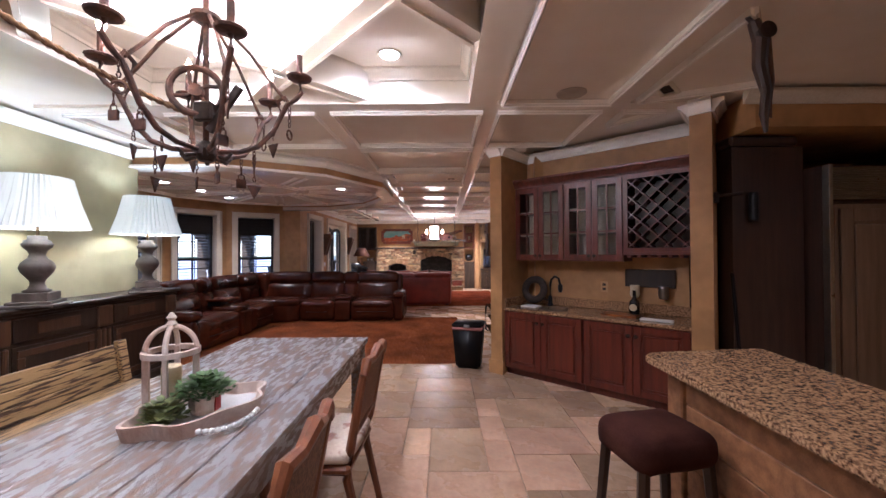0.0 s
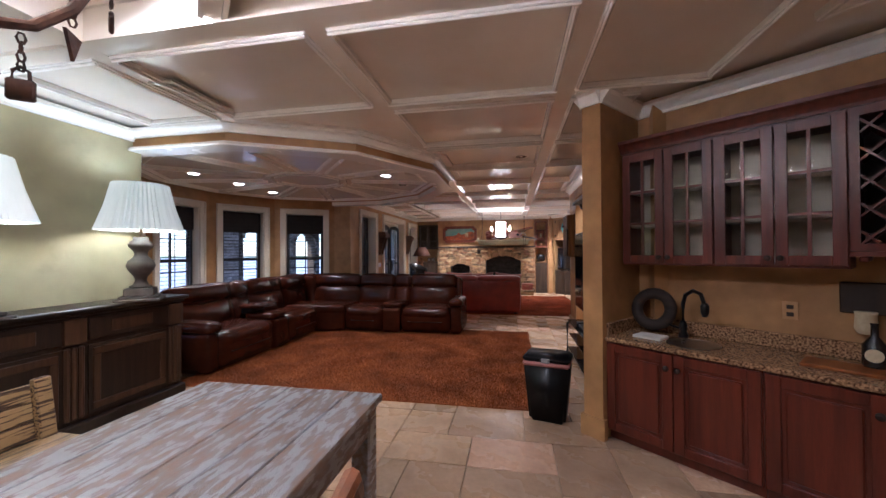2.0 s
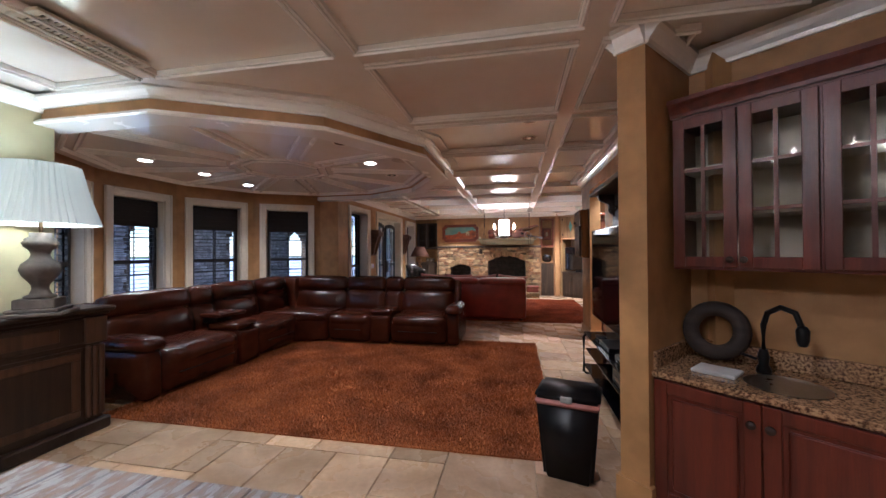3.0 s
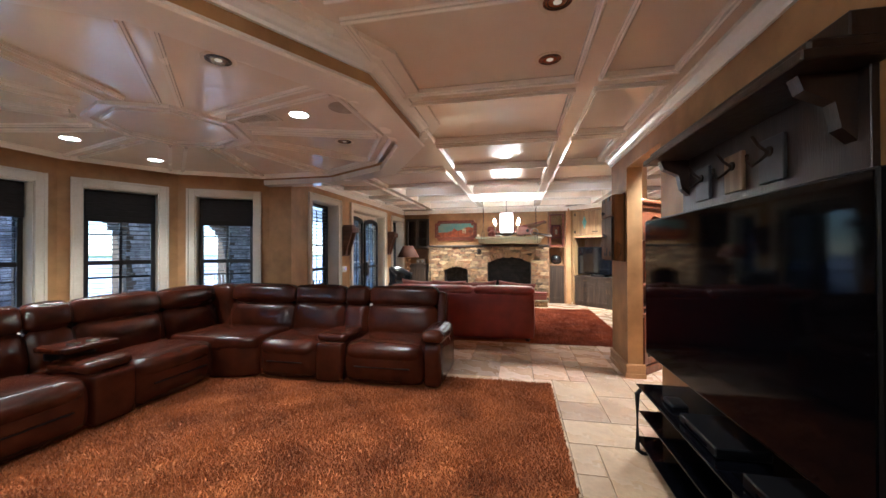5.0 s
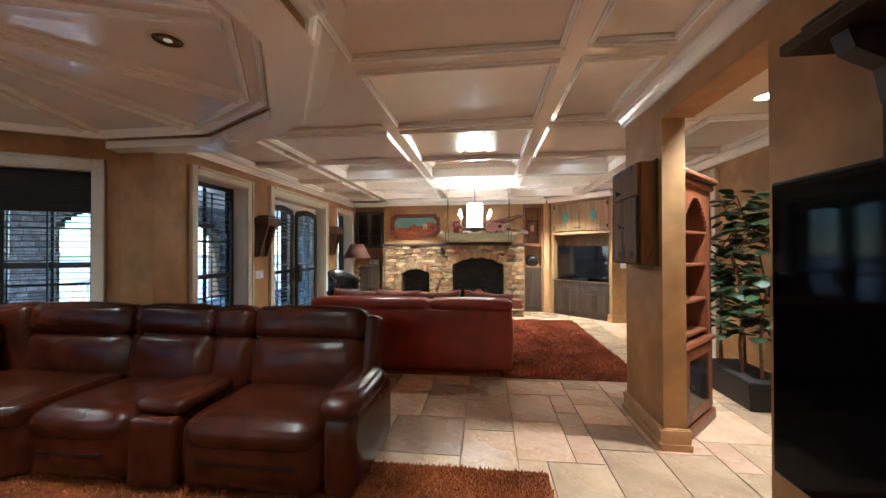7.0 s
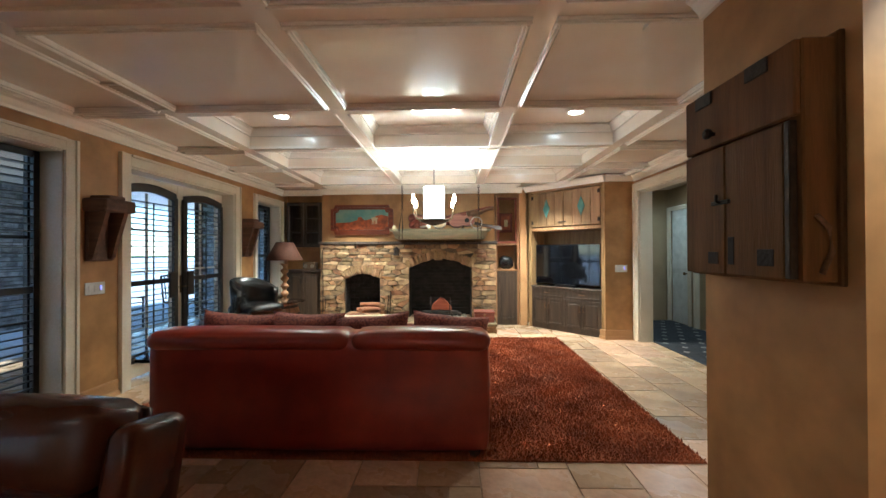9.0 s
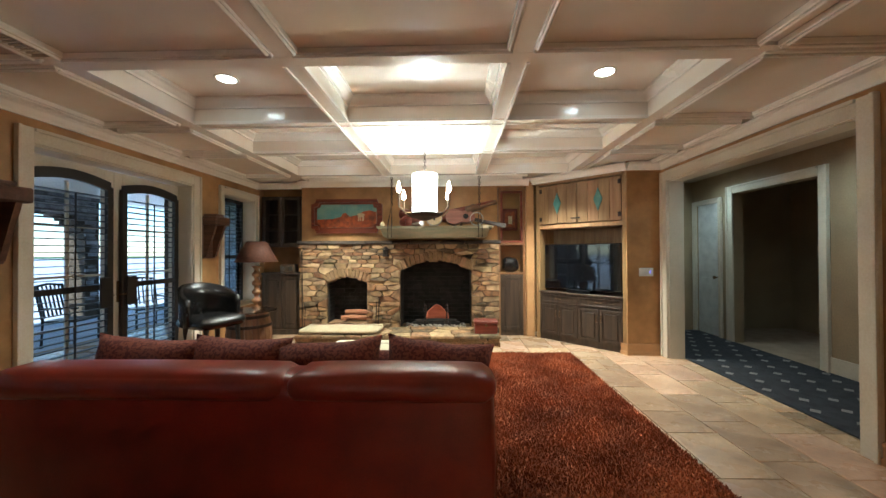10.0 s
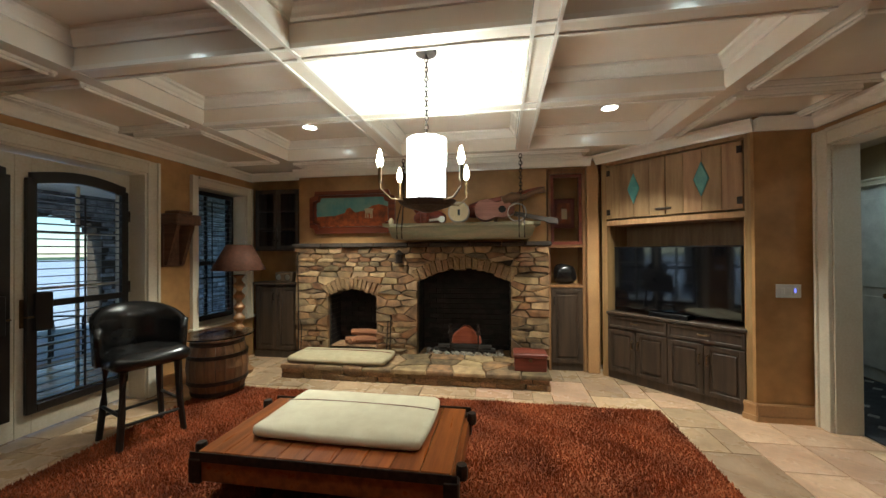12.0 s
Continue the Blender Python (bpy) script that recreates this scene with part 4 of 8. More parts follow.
def wedge(e):
    # pie-shaped corner piece; its origin is the inner corner of the run
    bm = bmesh.new()
    prism(bm, list(reversed([(-0.01, 0.0), (-0.01, 0.84), (-1.15, 0.84), (-1.33, 0.66), (-1.33, -0.15), (-0.47, -0.15), (-0.20, -0.11)][::-1])), Z0, 0.42)
    bmesh.ops.bevel(bm, geom=[x for x in bm.edges], offset=0.05, segments=3, affect="EDGES", profile=0.6)
    part("base", bm, BROWN, e, smooth=True)
    bm = bmesh.new()
    prism(bm, list(reversed([(-0.01, -0.04), (-0.01, 0.66), (-1.00, 0.66), (-1.13, 0.55), (-1.13, -0.15), (-0.44, -0.15), (-0.18, -0.12)][::-1])), 0.36, 0.50)
    bmesh.ops.bevel(bm, geom=[x for x in bm.edges], offset=0.06, segments=4, affect="EDGES", profile=0.6)
    part("seat", bm, BROWN, e, smooth=True)
    for (px, py, turn, w) in ((-1.02, 0.0, 0, 1.01), (-1.07 + 0.60, -0.16, 90, 0.80)):
        t = pose(px, py, 0, 0, 0, turn) @ pose(0, 0.60, 0.42, -12, 0, 0)
        spart("backrest", puff(0.01, w - 0.01, 0.0, 0.22, 0.0, 0.40, 0.09, bulge=0.045, m=t), BROWN, e)
        spart("headrest", puff(0.008, w - 0.008, -0.02, 0.20, 0.385, 0.635, 0.075, bulge=0.025, m=t), BROWN, e)
        spart("back_shell", puff(0.02, w - 0.02, 0.20, 0.26, -0.3, 0.60, 0.03, m=t), BROWN, e)
    spart("corner_back", puff(-1.36, -0.96, 0.64, 0.96, 0.32, 1.02, 0.08, bulge=0.015), BROWN, e)


module("brown leather corner wedge of the sectional", -3.06, FRONT, 0, wedge)
LX = -3.53
module("brown leather armless seat beside the bay windows", LX, 6.70, 90, lambda e: seat_unit(e, I4, 0.88))
module("brown leather console seat with cup holders", LX, 6.33, 90, lambda e: console_unit(e, I4, 0.37))
module("brown leather end recliner beside the sideboard", LX, 5.10, 90, lambda e: (seat_unit(e, Matrix.Translation((0.20, 0, 0)), 1.03), arm_unit(e, Matrix.Translation((0.0, 0, 0)), 0.20)))

# ---- red leather sofa, seen from behind ----
sofa = thing("red_sofa", (-1.065, 10.07, 0.0), "red leather sofa facing the fireplace, with pillows", "sofa")
SW = 1.235
spart("back", puff(-SW, SW, 0.0, 0.26, 0.05, 0.87, 0.05, n=9, bulge=0.02), RED, sofa, "red leather outer back")
for a, b in ((-SW - 0.01, 0.245), (0.25, SW + 0.01)):
    spart("top_roll", puff(a, b, -0.03, 0.27, 0.76, 0.905, 0.075, n=8, bulge=0.012), RED, sofa, "rolled red leather top rail")
for s in (-1, 1):
    a, b = sorted((s * (SW - 0.02), s * (SW - 0.26)))
    spart("arm", puff(a, b, 0.1, 0.98, 0.05, 0.56, 0.06), RED, sofa)
    spart("arm_roll", puff(a - 0.03, b + 0.03, 0.12, 1.0, 0.5, 0.66, 0.08), RED, sofa)
    for y in (0.05, 0.9):
        part("foot", turned([(0.03, 0.0), (0.04, 0.03), (0.045, 0.06)], 12, Matrix.Translation((s * (SW - 0.1), y, 0.0))), WALNUT, sofa)
spart("base", puff(-SW + 0.2, SW - 0.2, 0.2, 0.95, 0.05, 0.32, 0.04), RED, sofa)
for i in range(3):
    w = (2 * SW - 0.5) / 3
    a = -SW + 0.25 + i * w
    spart("seat", puff(a + 0.005, a + w - 0.005, 0.22, 0.98, 0.31, 0.48, 0.06, bulge=0.03), RED, sofa)
PILLOW = material("patterned_pillow", (0.20, 0.05, 0.028), (0.10, 0.018, 0.012), scale=60, rough=0.85, bump=0.4, fine=180, low=0.48, high=0.54)


def pillow(w, h, thick, seed):
    """A stuffed square cover: full in the middle, thin at the edge, corners drawn out."""
    n = 14
    bm = bmesh.new()
    sheets = []
    for s in (-1, 1):
        grid = []
        for i in range(n + 1):
            row = []
            for j in range(n + 1):
                u, v = 2 * i / n - 1, 2 * j / n - 1
                full = ((1 - u ** 4) * (1 - v ** 4)) ** 0.6
                x = u * w * (1 - 0.09 * (1 - v * v) * abs(u))
                z = h / 2 + v * h / 2 * (1 - 0.10 * (1 - u * u) * abs(v))
                p = Vector((x, s * thick * full, z))
                p += Vector((0, 1, 0)) * noise.noise(Vector((x * 8 + seed, s * 3, z * 8))) * 0.018 * full
                p.z += noise.noise(Vector((x * 5 + seed, 4, z * 5))) * 0.012
                row.append(bm.verts.new(p))
            grid.append(row)
        sheets.append(grid)
        for i in range(n):
            for j in range(n):
                q = (grid[i][j], grid[i + 1][j], grid[i + 1][j + 1], grid[i][j + 1])
                bm.faces.new(q if s < 0 else q[::-1])
    bmesh.ops.remove_doubles(bm, verts=bm.verts, dist=0.002)
    return bm


for k, (x, t, h, y) in enumerate(((-0.90, 5, 0.50, 10.46), (-0.32, -6, 0.50, 10.46), (0.28, 4, 0.49, 10.44), (0.88, -5, 0.49, 10.46), (0.66, 7, 0.37, 10.70))):
    e = thing("throw_pillow", (-1.03 + x, y, 0.48), "rust-red patterned throw pillow on the sofa", "pillow", "pillows on the red sofa", t)
    bm = pillow(0.33, h, 0.10, k * 3.7)
    bm.transform(pose(0, 0.02, 0, -16, 5 - 4 * (k % 3), 0))
    spart("cover", bm, PILLOW, e)

# ---- coffee cart with linen cushion ----
CARTWOOD = wood("cart_wood", (0.34, 0.105, 0.026), (0.19, 0.052, 0.014), axis=1, rough=0.3, spread=0.12)
LINEN = material("linen", (0.72, 0.66, 0.50), (0.66, 0.59, 0.44), scale=10, rough=0.9, bump=0.15, fine=220)
cart = thing("cart_table", (-0.86, 12.27, 0.03), "low wooden railway cart table with iron corners", "table")
CW, CD, CH = 0.80, 0.43, 0.33
k = 9
for i in range(k):
    a = -CW + 0.03 + (2 * CW - 0.06) * i / k
    part("plank", cbox(a + 0.002, a + (2 * CW - 0.06) / k - 0.002, -CD + 0.02, CD - 0.02, CH - 0.045, CH, bevel=0.003), CARTWOOD, cart)
for s in (-1, 1):
    part("side_beam", cbox(-CW, CW, *sorted((s * CD, s * (CD - 0.07))), CH - 0.17, CH - 0.047, bevel=0.006), CARTWOOD, cart)
    part("end_beam", cbox(*sorted((s * CW, s * (CW - 0.07))), -CD + 0.07, CD - 0.07, CH - 0.17, CH - 0.047, bevel=0.006), CARTWOOD, cart)
    part("iron_edge", cbox(-CW - 0.006, CW + 0.006, *sorted((s * CD, s * (CD + 0.008))), CH - 0.05, CH + 0.006, bevel=0.002), IRON, cart, "iron edge strip")
    for u in (-1, 1):
        bm = bmesh.new()
        box(bm, *sorted((u * (CW - 0.07), u * (CW + 0.014))), *sorted((s * (CD - 0.06), s * (CD + 0.014))), CH - 0.18, CH - 0.03, bevel=0.008)
        lathe(bm, [(0.028, 0), (0.034, 0.02), (0.034, 0.06), (0.028, 0.08)], 12, Matrix.Translation((u * (CW + 0.02), s * (CD - 0.1), CH - 0.07)))
        part("corner_iron", bm, IRON, cart, "cast iron corner pocket")
    for y in (-0.25, 0.25):
        bm = bmesh.new()
        lathe(bm, [(0.0, -0.02), (0.10, -0.02), (0.10, 0.02), (0.115, 0.02), (0.115, 0.03), (0.0, 0.03)][1:], 20, pose(s * 0.42, y, 0.115, 0, 90, 0))
        tube(bm, [(s * 0.42, y, 0.115), (s * 0.42, y, CH - 0.1)], 0.02)
        part("wheel", bm, IRON, cart, "cast iron wheel")
cush = thing("bench_cushion", (-0.85, 12.36, 0.03 + CH), "white linen cushion with seam on the cart table", "cushion", turn=-1)
spart("cover", puff(-0.56, 0.56, -0.335, 0.335, 0.0, 0.085, 0.04, n=9, bulge=0.015, wob=0.004), LINEN, cush)
part("seam", bar([(-0.565 + 0.113 * k, 0.09, 0.0835 + 0.0165 * (1 - ((k - 5) / 5) ** 4)) for k in range(11)], 0.004, 6), material("seam_red", (0.42, 0.28, 0.22), rough=0.9), cush)

# ---- black leather bar stool by the garden door ----
stool = thing("bar_stool", (-2.86, 12.60, 0.0), "black tufted leather bar stool with wooden legs", "stool", turn=68)
for x in (-0.2, 0.2):
    for y in (-0.19, 0.19):
        part("leg", bar([(x * 1.12, y * 1.12, 0.0), (x, y, 0.3), (x * 0.95, y * 0.95, 0.64)], [0.024, 0.026, 0.032], 8), FRAMEBLACK, stool)
for z, ax in ((0.2, 0), (0.28, 1)):
    for s in (-1, 1):
        p = [(-0.21, s * 0.2, z), (0.21, s * 0.2, z)] if ax == 0 else [(s * 0.21, -0.2, z), (s * 0.21, 0.2, z)]
        part("stretcher", bar(p, 0.014), FRAMEBLACK, stool)
spart("seat", puff(-0.27, 0.27, -0.26, 0.26, 0.62, 0.75, 0.06, bulge=0.02), BLACKLEATHER, stool)
bm = bmesh.new()
n_ = 22
inner, outer = [], []
for i in range(n_ + 1):
    a = radians(-10 + 200 * i / n_)
    rise = 1.12 - 0.16 * (1 - max(0, math.sin(a))) ** 1.2
    for lst, r_ in ((inner, 0.26), (outer, 0.315)):
        lst.append([bm.verts.new((r_ * (1 + 0.06 * u) * math.cos(a), (r_ * (1 + 0.06 * u)) * math.sin(a), 0.66 + (rise - 0.66) * u)) for u in (0, 0.33, 0.66, 1)])
for i in range(n_):
    for j in range(3):
        bm.faces.new((outer[i][j], outer[i + 1][j], outer[i + 1][j + 1], outer[i][j + 1]))
        bm.faces.new((inner[i + 1][j], inner[i][j], inner[i][j + 1], inner[i + 1][j + 1]))
    bm.faces.new((inner[i][3], outer[i][3], outer[i + 1][3], inner[i + 1][3])[::-1])
    bm.faces.new((inner[i][0], outer[i][0], outer[i + 1][0], inner[i + 1][0]))
for i in (0, n_):
    for j in range(3):
        bm.faces.new((inner[i][j], outer[i][j], outer[i][j + 1], inner[i][j + 1]))
bmesh.ops.recalc_face_normals(bm, faces=bm.faces)
spart("backrest", bm, BLACKLEATHER, stool, "curved tufted barrel back")
bm = bmesh.new()
for i in range(5):
    for j in range(2):
        a = radians(40 + 25 * i + 12 * j)
        lathe(bm, [(0.011, 0), (0.009, 0.006), (0.003, 0.009)], 8, Matrix.Translation((0.262 * math.cos(a), 0.262 * math.sin(a), 0.82 + 0.1 * j)) @ Matrix.Rotation(a, 4, "Z") @ Matrix.Rotation(-math.pi / 2, 4, "Y"))
part("button", bm, BLACKLEATHER, stool)

# ---- barrel table with glass top, twisted lamp ----
BARREL = wood("barrel_oak", (0.20, 0.095, 0.04), (0.11, 0.05, 0.022), axis=2, rough=0.55, spread=0.2)
bar_t = thing("barrel_table", (-2.95, 13.55, 0.0), "old oak barrel with iron hoops and glass top", "table")
n_ = 20
for i in range(n_):
    bm = bmesh.new()
    a0, a1 = 2 * math.pi * i / n_ + 0.008, 2 * math.pi * (i + 1) / n_ - 0.008
    ring_ = []
    for z, r_ in ((0, 0.24), (0.17, 0.29), (0.32, 0.305), (0.47, 0.29), (0.64, 0.24)):
        ring_.append([bm.verts.new((rr * math.cos(a), rr * math.sin(a), z)) for a, rr in ((a0, r_), (a1, r_), (a1, r_ - 0.025), (a0, r_ - 0.025))])
    for p_, q_ in zip(ring_, ring_[1:]):
        for j in range(4):
            bm.faces.new((p_[j], p_[(j + 1) % 4], q_[(j + 1) % 4], q_[j]))
    bm.faces.new(ring_[0][::-1])
    bm.faces.new(ring_[-1])
    part("stave", bm, BARREL, bar_t)
for z, r_ in ((0.06, 0.262), (0.18, 0.296), (0.45, 0.297), (0.58, 0.262)):
    bm = bmesh.new()
    lathe(bm, [(r_ - 0.004, z - 0.02), (r_ + 0.002, z - 0.02), (r_ + 0.002, z + 0.02), (r_ - 0.004, z + 0.02)], 28)
    part("hoop", bm, IRON, bar_t, "iron hoop")
part("lid", turned([(0.23, 0.60), (0.23, 0.62)], 24), BARREL, bar_t)
top = part("glass_top", turned([(0.36, 0.645), (0.365, 0.65), (0.365, 0.655), (0.36, 0.66)], 36), GLASS, bar_t, "round clear glass top")
TWIST = wood("turned_pine", (0.33, 0.17, 0.07), (0.22, 0.10, 0.04), axis=2, rough=0.5)
LAMPSHADE = material("brown_lampshade", (0.085, 0.026, 0.010), (0.055, 0.016, 0.006), scale=30, rough=0.8, bump=0.2)
fl = thing("floor_lamp", (-3.20, 14.2, 0.0), "floor lamp with twisted wooden post and brown shade", "lamp")
part("base", turned([(0.16, 0), (0.17, 0.04), (0.14, 0.07), (0.09, 0.11), (0.06, 0.16)], 20), TWIST, fl)
bm = bmesh.new()
prof = []
for i in range(57):
    z = 0.15 + i * 0.02
    prof.append((0.052 + 0.022 * math.cos(2 * math.pi * (z - 0.15) / 0.14), z))
lathe(bm, prof, 16)
spart("post", bm, TWIST, fl, "turned wooden post with bulging rings")
bm = bmesh.new()
lathe(bm, [(0.315, 1.33), (0.32, 1.335), (0.15, 1.66), (0.145, 1.66), (0.307, 1.34), (0.315, 1.33)], 28)
spart("shade", bm, LAMPSHADE, fl, "brown cone shade")

st_ = thing("side_table", (-2.64, 10.62, 0.03), "small round dark side table beside the red sofa", "table")
part("top", turned([(0.165, 0.53), (0.18, 0.535), (0.18, 0.55), (0.17, 0.555)], 32), GLOSSBLACK, st_)
part("column", turned([(0.03, 0.05), (0.025, 0.1), (0.03, 0.3), (0.02, 0.5), (0.06, 0.53)], 14), WALNUT, st_)
part("foot", turned([(0.13, 0.03), (0.13, 0.045), (0.05, 0.07)], 24), WALNUT, st_)

# ---- fireplace wall ----
SMALL, BIG = (-2.24, -1.54, 0.23, 0.92, 0.14), (-0.95, 0.29, 0.16, 1.14, 0.19)   # left, right, sill, spring, rise
FX0, FX1, FY, FTOP = -2.74, 0.78, 14.80, 1.62


def arch_z(o, x):
    u = (x - o[0]) / (o[1] - o[0])
    return o[3] + o[4] * math.sin(math.pi * min(1, max(0, u))) ** 0.8


fire = new("fireplace")
fire.matrix_world = Matrix.Translation((0, 0, 0))
tagged(fire, "fieldstone double fireplace with arched openings", "fireplace")
outline = [(FX0 + 0.03, 0.0)]
for o in (SMALL, BIG):
    outline.append((o[0], 0.0))
    outline += [(o[0] + (o[1] - o[0]) * i / 16, arch_z(o, o[0] + (o[1] - o[0]) * i / 16)) for i in range(17)]
    outline.append((o[1], 0.0))
outline += [(FX1 - 0.03, 0.0), (FX1 - 0.03, FTOP), (FX0 + 0.03, FTOP)]
bm = bmesh.new()
prism(bm, outline, -15.19, -FY, Matrix.Rotation(math.pi / 2, 4, "X"))
bmesh.ops.triangulate(bm, faces=[f for f in bm.faces if len(f.verts) > 4])
bmesh.ops.recalc_face_normals(bm, faces=bm.faces)
part("core", bm, MORTAR, fire, "mortar bed")
for o in (SMALL, BIG):
    part("sill", cbox(o[0], o[1], FY, 15.19, 0, o[2]), MORTAR, fire)
# firebox linings
FIREBRICK = material("sooty_brick", (0.020, 0.014, 0.012), (0.008, 0.006, 0.006), scale=9, rough=0.9, bump=0.3, spread=0.5)
for o in (SMALL, BIG):
    bm = bmesh.new()
    d = 0.36
    z, row = o[2] + 0.01, 0
    while z < o[3] + o[4]:
        x = o[0] + (0.0 if row % 2 else -0.1)
        while x < o[1]:
            a, b = max(x, o[0] + 0.003), min(x + 0.19, o[1] - 0.003)
            if b - a > 0.02:
                box(bm, a, b, FY + d - 0.02, FY + d + 0.005, z, z + 0.062)
            x += 0.2
        for s in (o[0], o[1]):
            for y in np.arange(FY + 0.03, FY + d - 0.05, 0.2):
                box(bm, s - 0.003, s + 0.012, y, y + 0.19, z, z + 0.062) if s == o[0] else box(bm, s - 0.012, s + 0.003, y, y + 0.19, z, z + 0.062)
        z += 0.072
        row += 1
    box(bm, o[0], o[1], FY + d, FY + d + 0.02, o[2], o[3] + o[4])
    tagged(part("firebox", bm, FIREBRICK, fire, "soot-black brick lining"), "", "", "", "stuff")

rs = random.Random(4)
STONES = []
for i in range(14):
    bm = bmesh.new()
    box(bm, -0.5, 0.5, -0.5, 0.5, -0.5, 0.5)
    for v in bm.verts:
        v.co.x += rs.uniform(-0.09, 0.09)
        v.co.z += rs.uniform(-0.11, 0.11)
        if v.co.y < 0:
            v.co.y += rs.uniform(-0.12, 0.25)
    bmesh.ops.bevel(bm, geom=bm.edges[:], offset=0.10, segments=1, affect="EDGES")
    me = bpy.data.meshes.new("stone")
    bm.to_mesh(me)
    bm.free()
    me.materials.append(STONE)
    STONES.append(me)


def stone(parent, x, y, z, sx, sy, sz, ry=0.0):
    ob = new("stone", rs.choice(STONES))
    ob.parent = parent
    ob.matrix_basis = pose(x, y, z, 0, ry, 0) @ Matrix.Diagonal((sx * rs.choice((-1, 1)) if False else sx, sy, sz, 1))


def free(x, z, pad=0.0):
    for o in (SMALL, BIG):
        ring_w = 0.15
        if o[0] - pad < x < o[1] + pad and z < arch_z(o, x) + (ring_w if o[0] < x < o[1] else 0):
            return False
        # band of the arch stones past the jambs
        if o[0] - 0.12 < x < o[1] + 0.12 and o[3] - 0.02 < z < o[3] + 0.12 + (o[4] if o[0] < x < o[1] else 0):
            return False
    return True




def clipped(poly, n, d):
    """The part of a plan polygon where n.p <= d."""
    out = []
    for p, q in zip(poly, poly[1:] + poly[:1]):
        a, b = n[0] * p[0] + n[1] * p[1] - d, n[0] * q[0] + n[1] * q[1] - d
        if a <= 0:
            out.append(p)
        if a * b < 0:
            u = a / (a - b)
            out.append((p[0] + (q[0] - p[0]) * u, p[1] + (q[1] - p[1]) * u))
    return out


def cells(seeds, x0, x1, y0, y1, squash=1.0):
    """Each seed's own patch of the rectangle; squash under 1 makes the patches long in x."""
    for i, (sx, sy) in enumerate(seeds):
        poly = [(x0, y0), (x1, y0), (x1, y1), (x0, y1)]
        for j, (tx, ty) in enumerate(seeds):
            if i == j or abs(tx - sx) > 2.2 or abs(ty - sy) > 1.2:
                continue
            nx, ny = (tx - sx) * squash * squash, ty - sy
            poly = clipped(poly, (nx, ny), nx * (sx + tx) / 2 + ny * (sy + ty) / 2)
            if len(poly) < 3:
                break
        if len(poly) > 2:
            yield (sx, sy), poly


def rough_block(poly, deep, proud, gap, edge, tilt=0.012):
    """A stone over a polygon, its face broken back at the edges; stands along -y from y = 0."""
    n = len(poly)
    cx = sum(p[0] for p in poly) / n
    cz = sum(p[1] for p in poly) / n
    bm = bmesh.new()
    ta, tb = rs.uniform(-tilt, tilt), rs.uniform(-tilt, tilt)
    rings = []
    for inset, y in ((gap, deep), (gap, -proud * 0.55), (gap + edge, -proud)):
        ring = []
        for x, z in poly:
            v = Vector((x - cx, z - cz))
            k = max(0.3, 1 - inset / max(v.length, 0.01))
            y_ = y
            if y < 0:
                y_ += (ta * v.x + tb * v.y) * 4 + rs.uniform(-0.006, 0.006)
            ring.append(bm.verts.new((cx + v.x * k, y_, cz + v.y * k)))
        rings.append(ring)
    for a, b in zip(rings, rings[1:]):
        for i in range(n):
            bm.faces.new((a[i], a[(i + 1) % n], b[(i + 1) % n], b[i]))
    mid = bm.verts.new((cx, -proud - rs.uniform(0, 0.008), cz))
    for i in range(n):
        bm.faces.new((rings[-1][i], rings[-1][(i + 1) % n], mid))
    bmesh.ops.recalc_face_normals(bm, faces=bm.faces)
    return bm


seeds, z = [], 0.20
while z < FTOP:
    course = rs.choice((0.055, 0.065, 0.075, 0.095, 0.12))
    x = FX0 + rs.uniform(0.02, 0.1)
    while x < FX1:
        w = rs.uniform(0.10, 0.30)
        p = (x + w / 2, z + rs.uniform(-0.011, 0.011))
        if p[0] < FX1 and free(*p):
            seeds.append(p)
        x += w
    z += course
for (sx, sz), poly in cells(seeds, FX0, FX1, 0.165, FTOP, 0.36):
    fitted = []
    for x, z in poly:
        for o in (SMALL, BIG):
            if o[0] < x < o[1] and z < arch_z(o, x) + 0.13:
                if o[0] < sx < o[1]:
                    z = arch_z(o, x) + 0.13
                else:
                    x = o[0] if abs(sx - o[0]) < abs(sx - o[1]) else o[1]
        if not fitted or math.hypot(x - fitted[-1][0], z - fitted[-1][1]) > 0.012:
            fitted.append((x, z))
    if len(fitted) > 2:
        ob = part("stone", rough_block(fitted, 0.02, rs.uniform(0.035, 0.065), 0.004, rs.uniform(0.006, 0.012)), rs.choice((STONE, STONE, STONE_GREY, STONE_RUST, STONE_PALE)), fire)
        ob.location = (0, FY, 0)
for o in (SMALL, BIG):
    n_ = 13 if o is SMALL else 17
    for i in range(n_):
        u = (i + 0.5) / n_
        x = o[0] - 0.06 + (o[1] - o[0] + 0.12) * u
        z = arch_z(o, o[0] + (o[1] - o[0]) * u) + 0.075
        stone(fire, x, FY - 0.004, z, (o[1] - o[0] + 0.12) / n_ * 1.0, 0.13, 0.17 + rs.uniform(-0.02, 0.02), (u - 0.5) * (62 if o is SMALL else 50))
    for s in (0, 1):
        z = o[2] + 0.01
        while z < o[3] - 0.03:
            h_ = rs.uniform(0.08, 0.15)
            h_ = min(h_, o[3] + 0.02 - z)
            z += h_
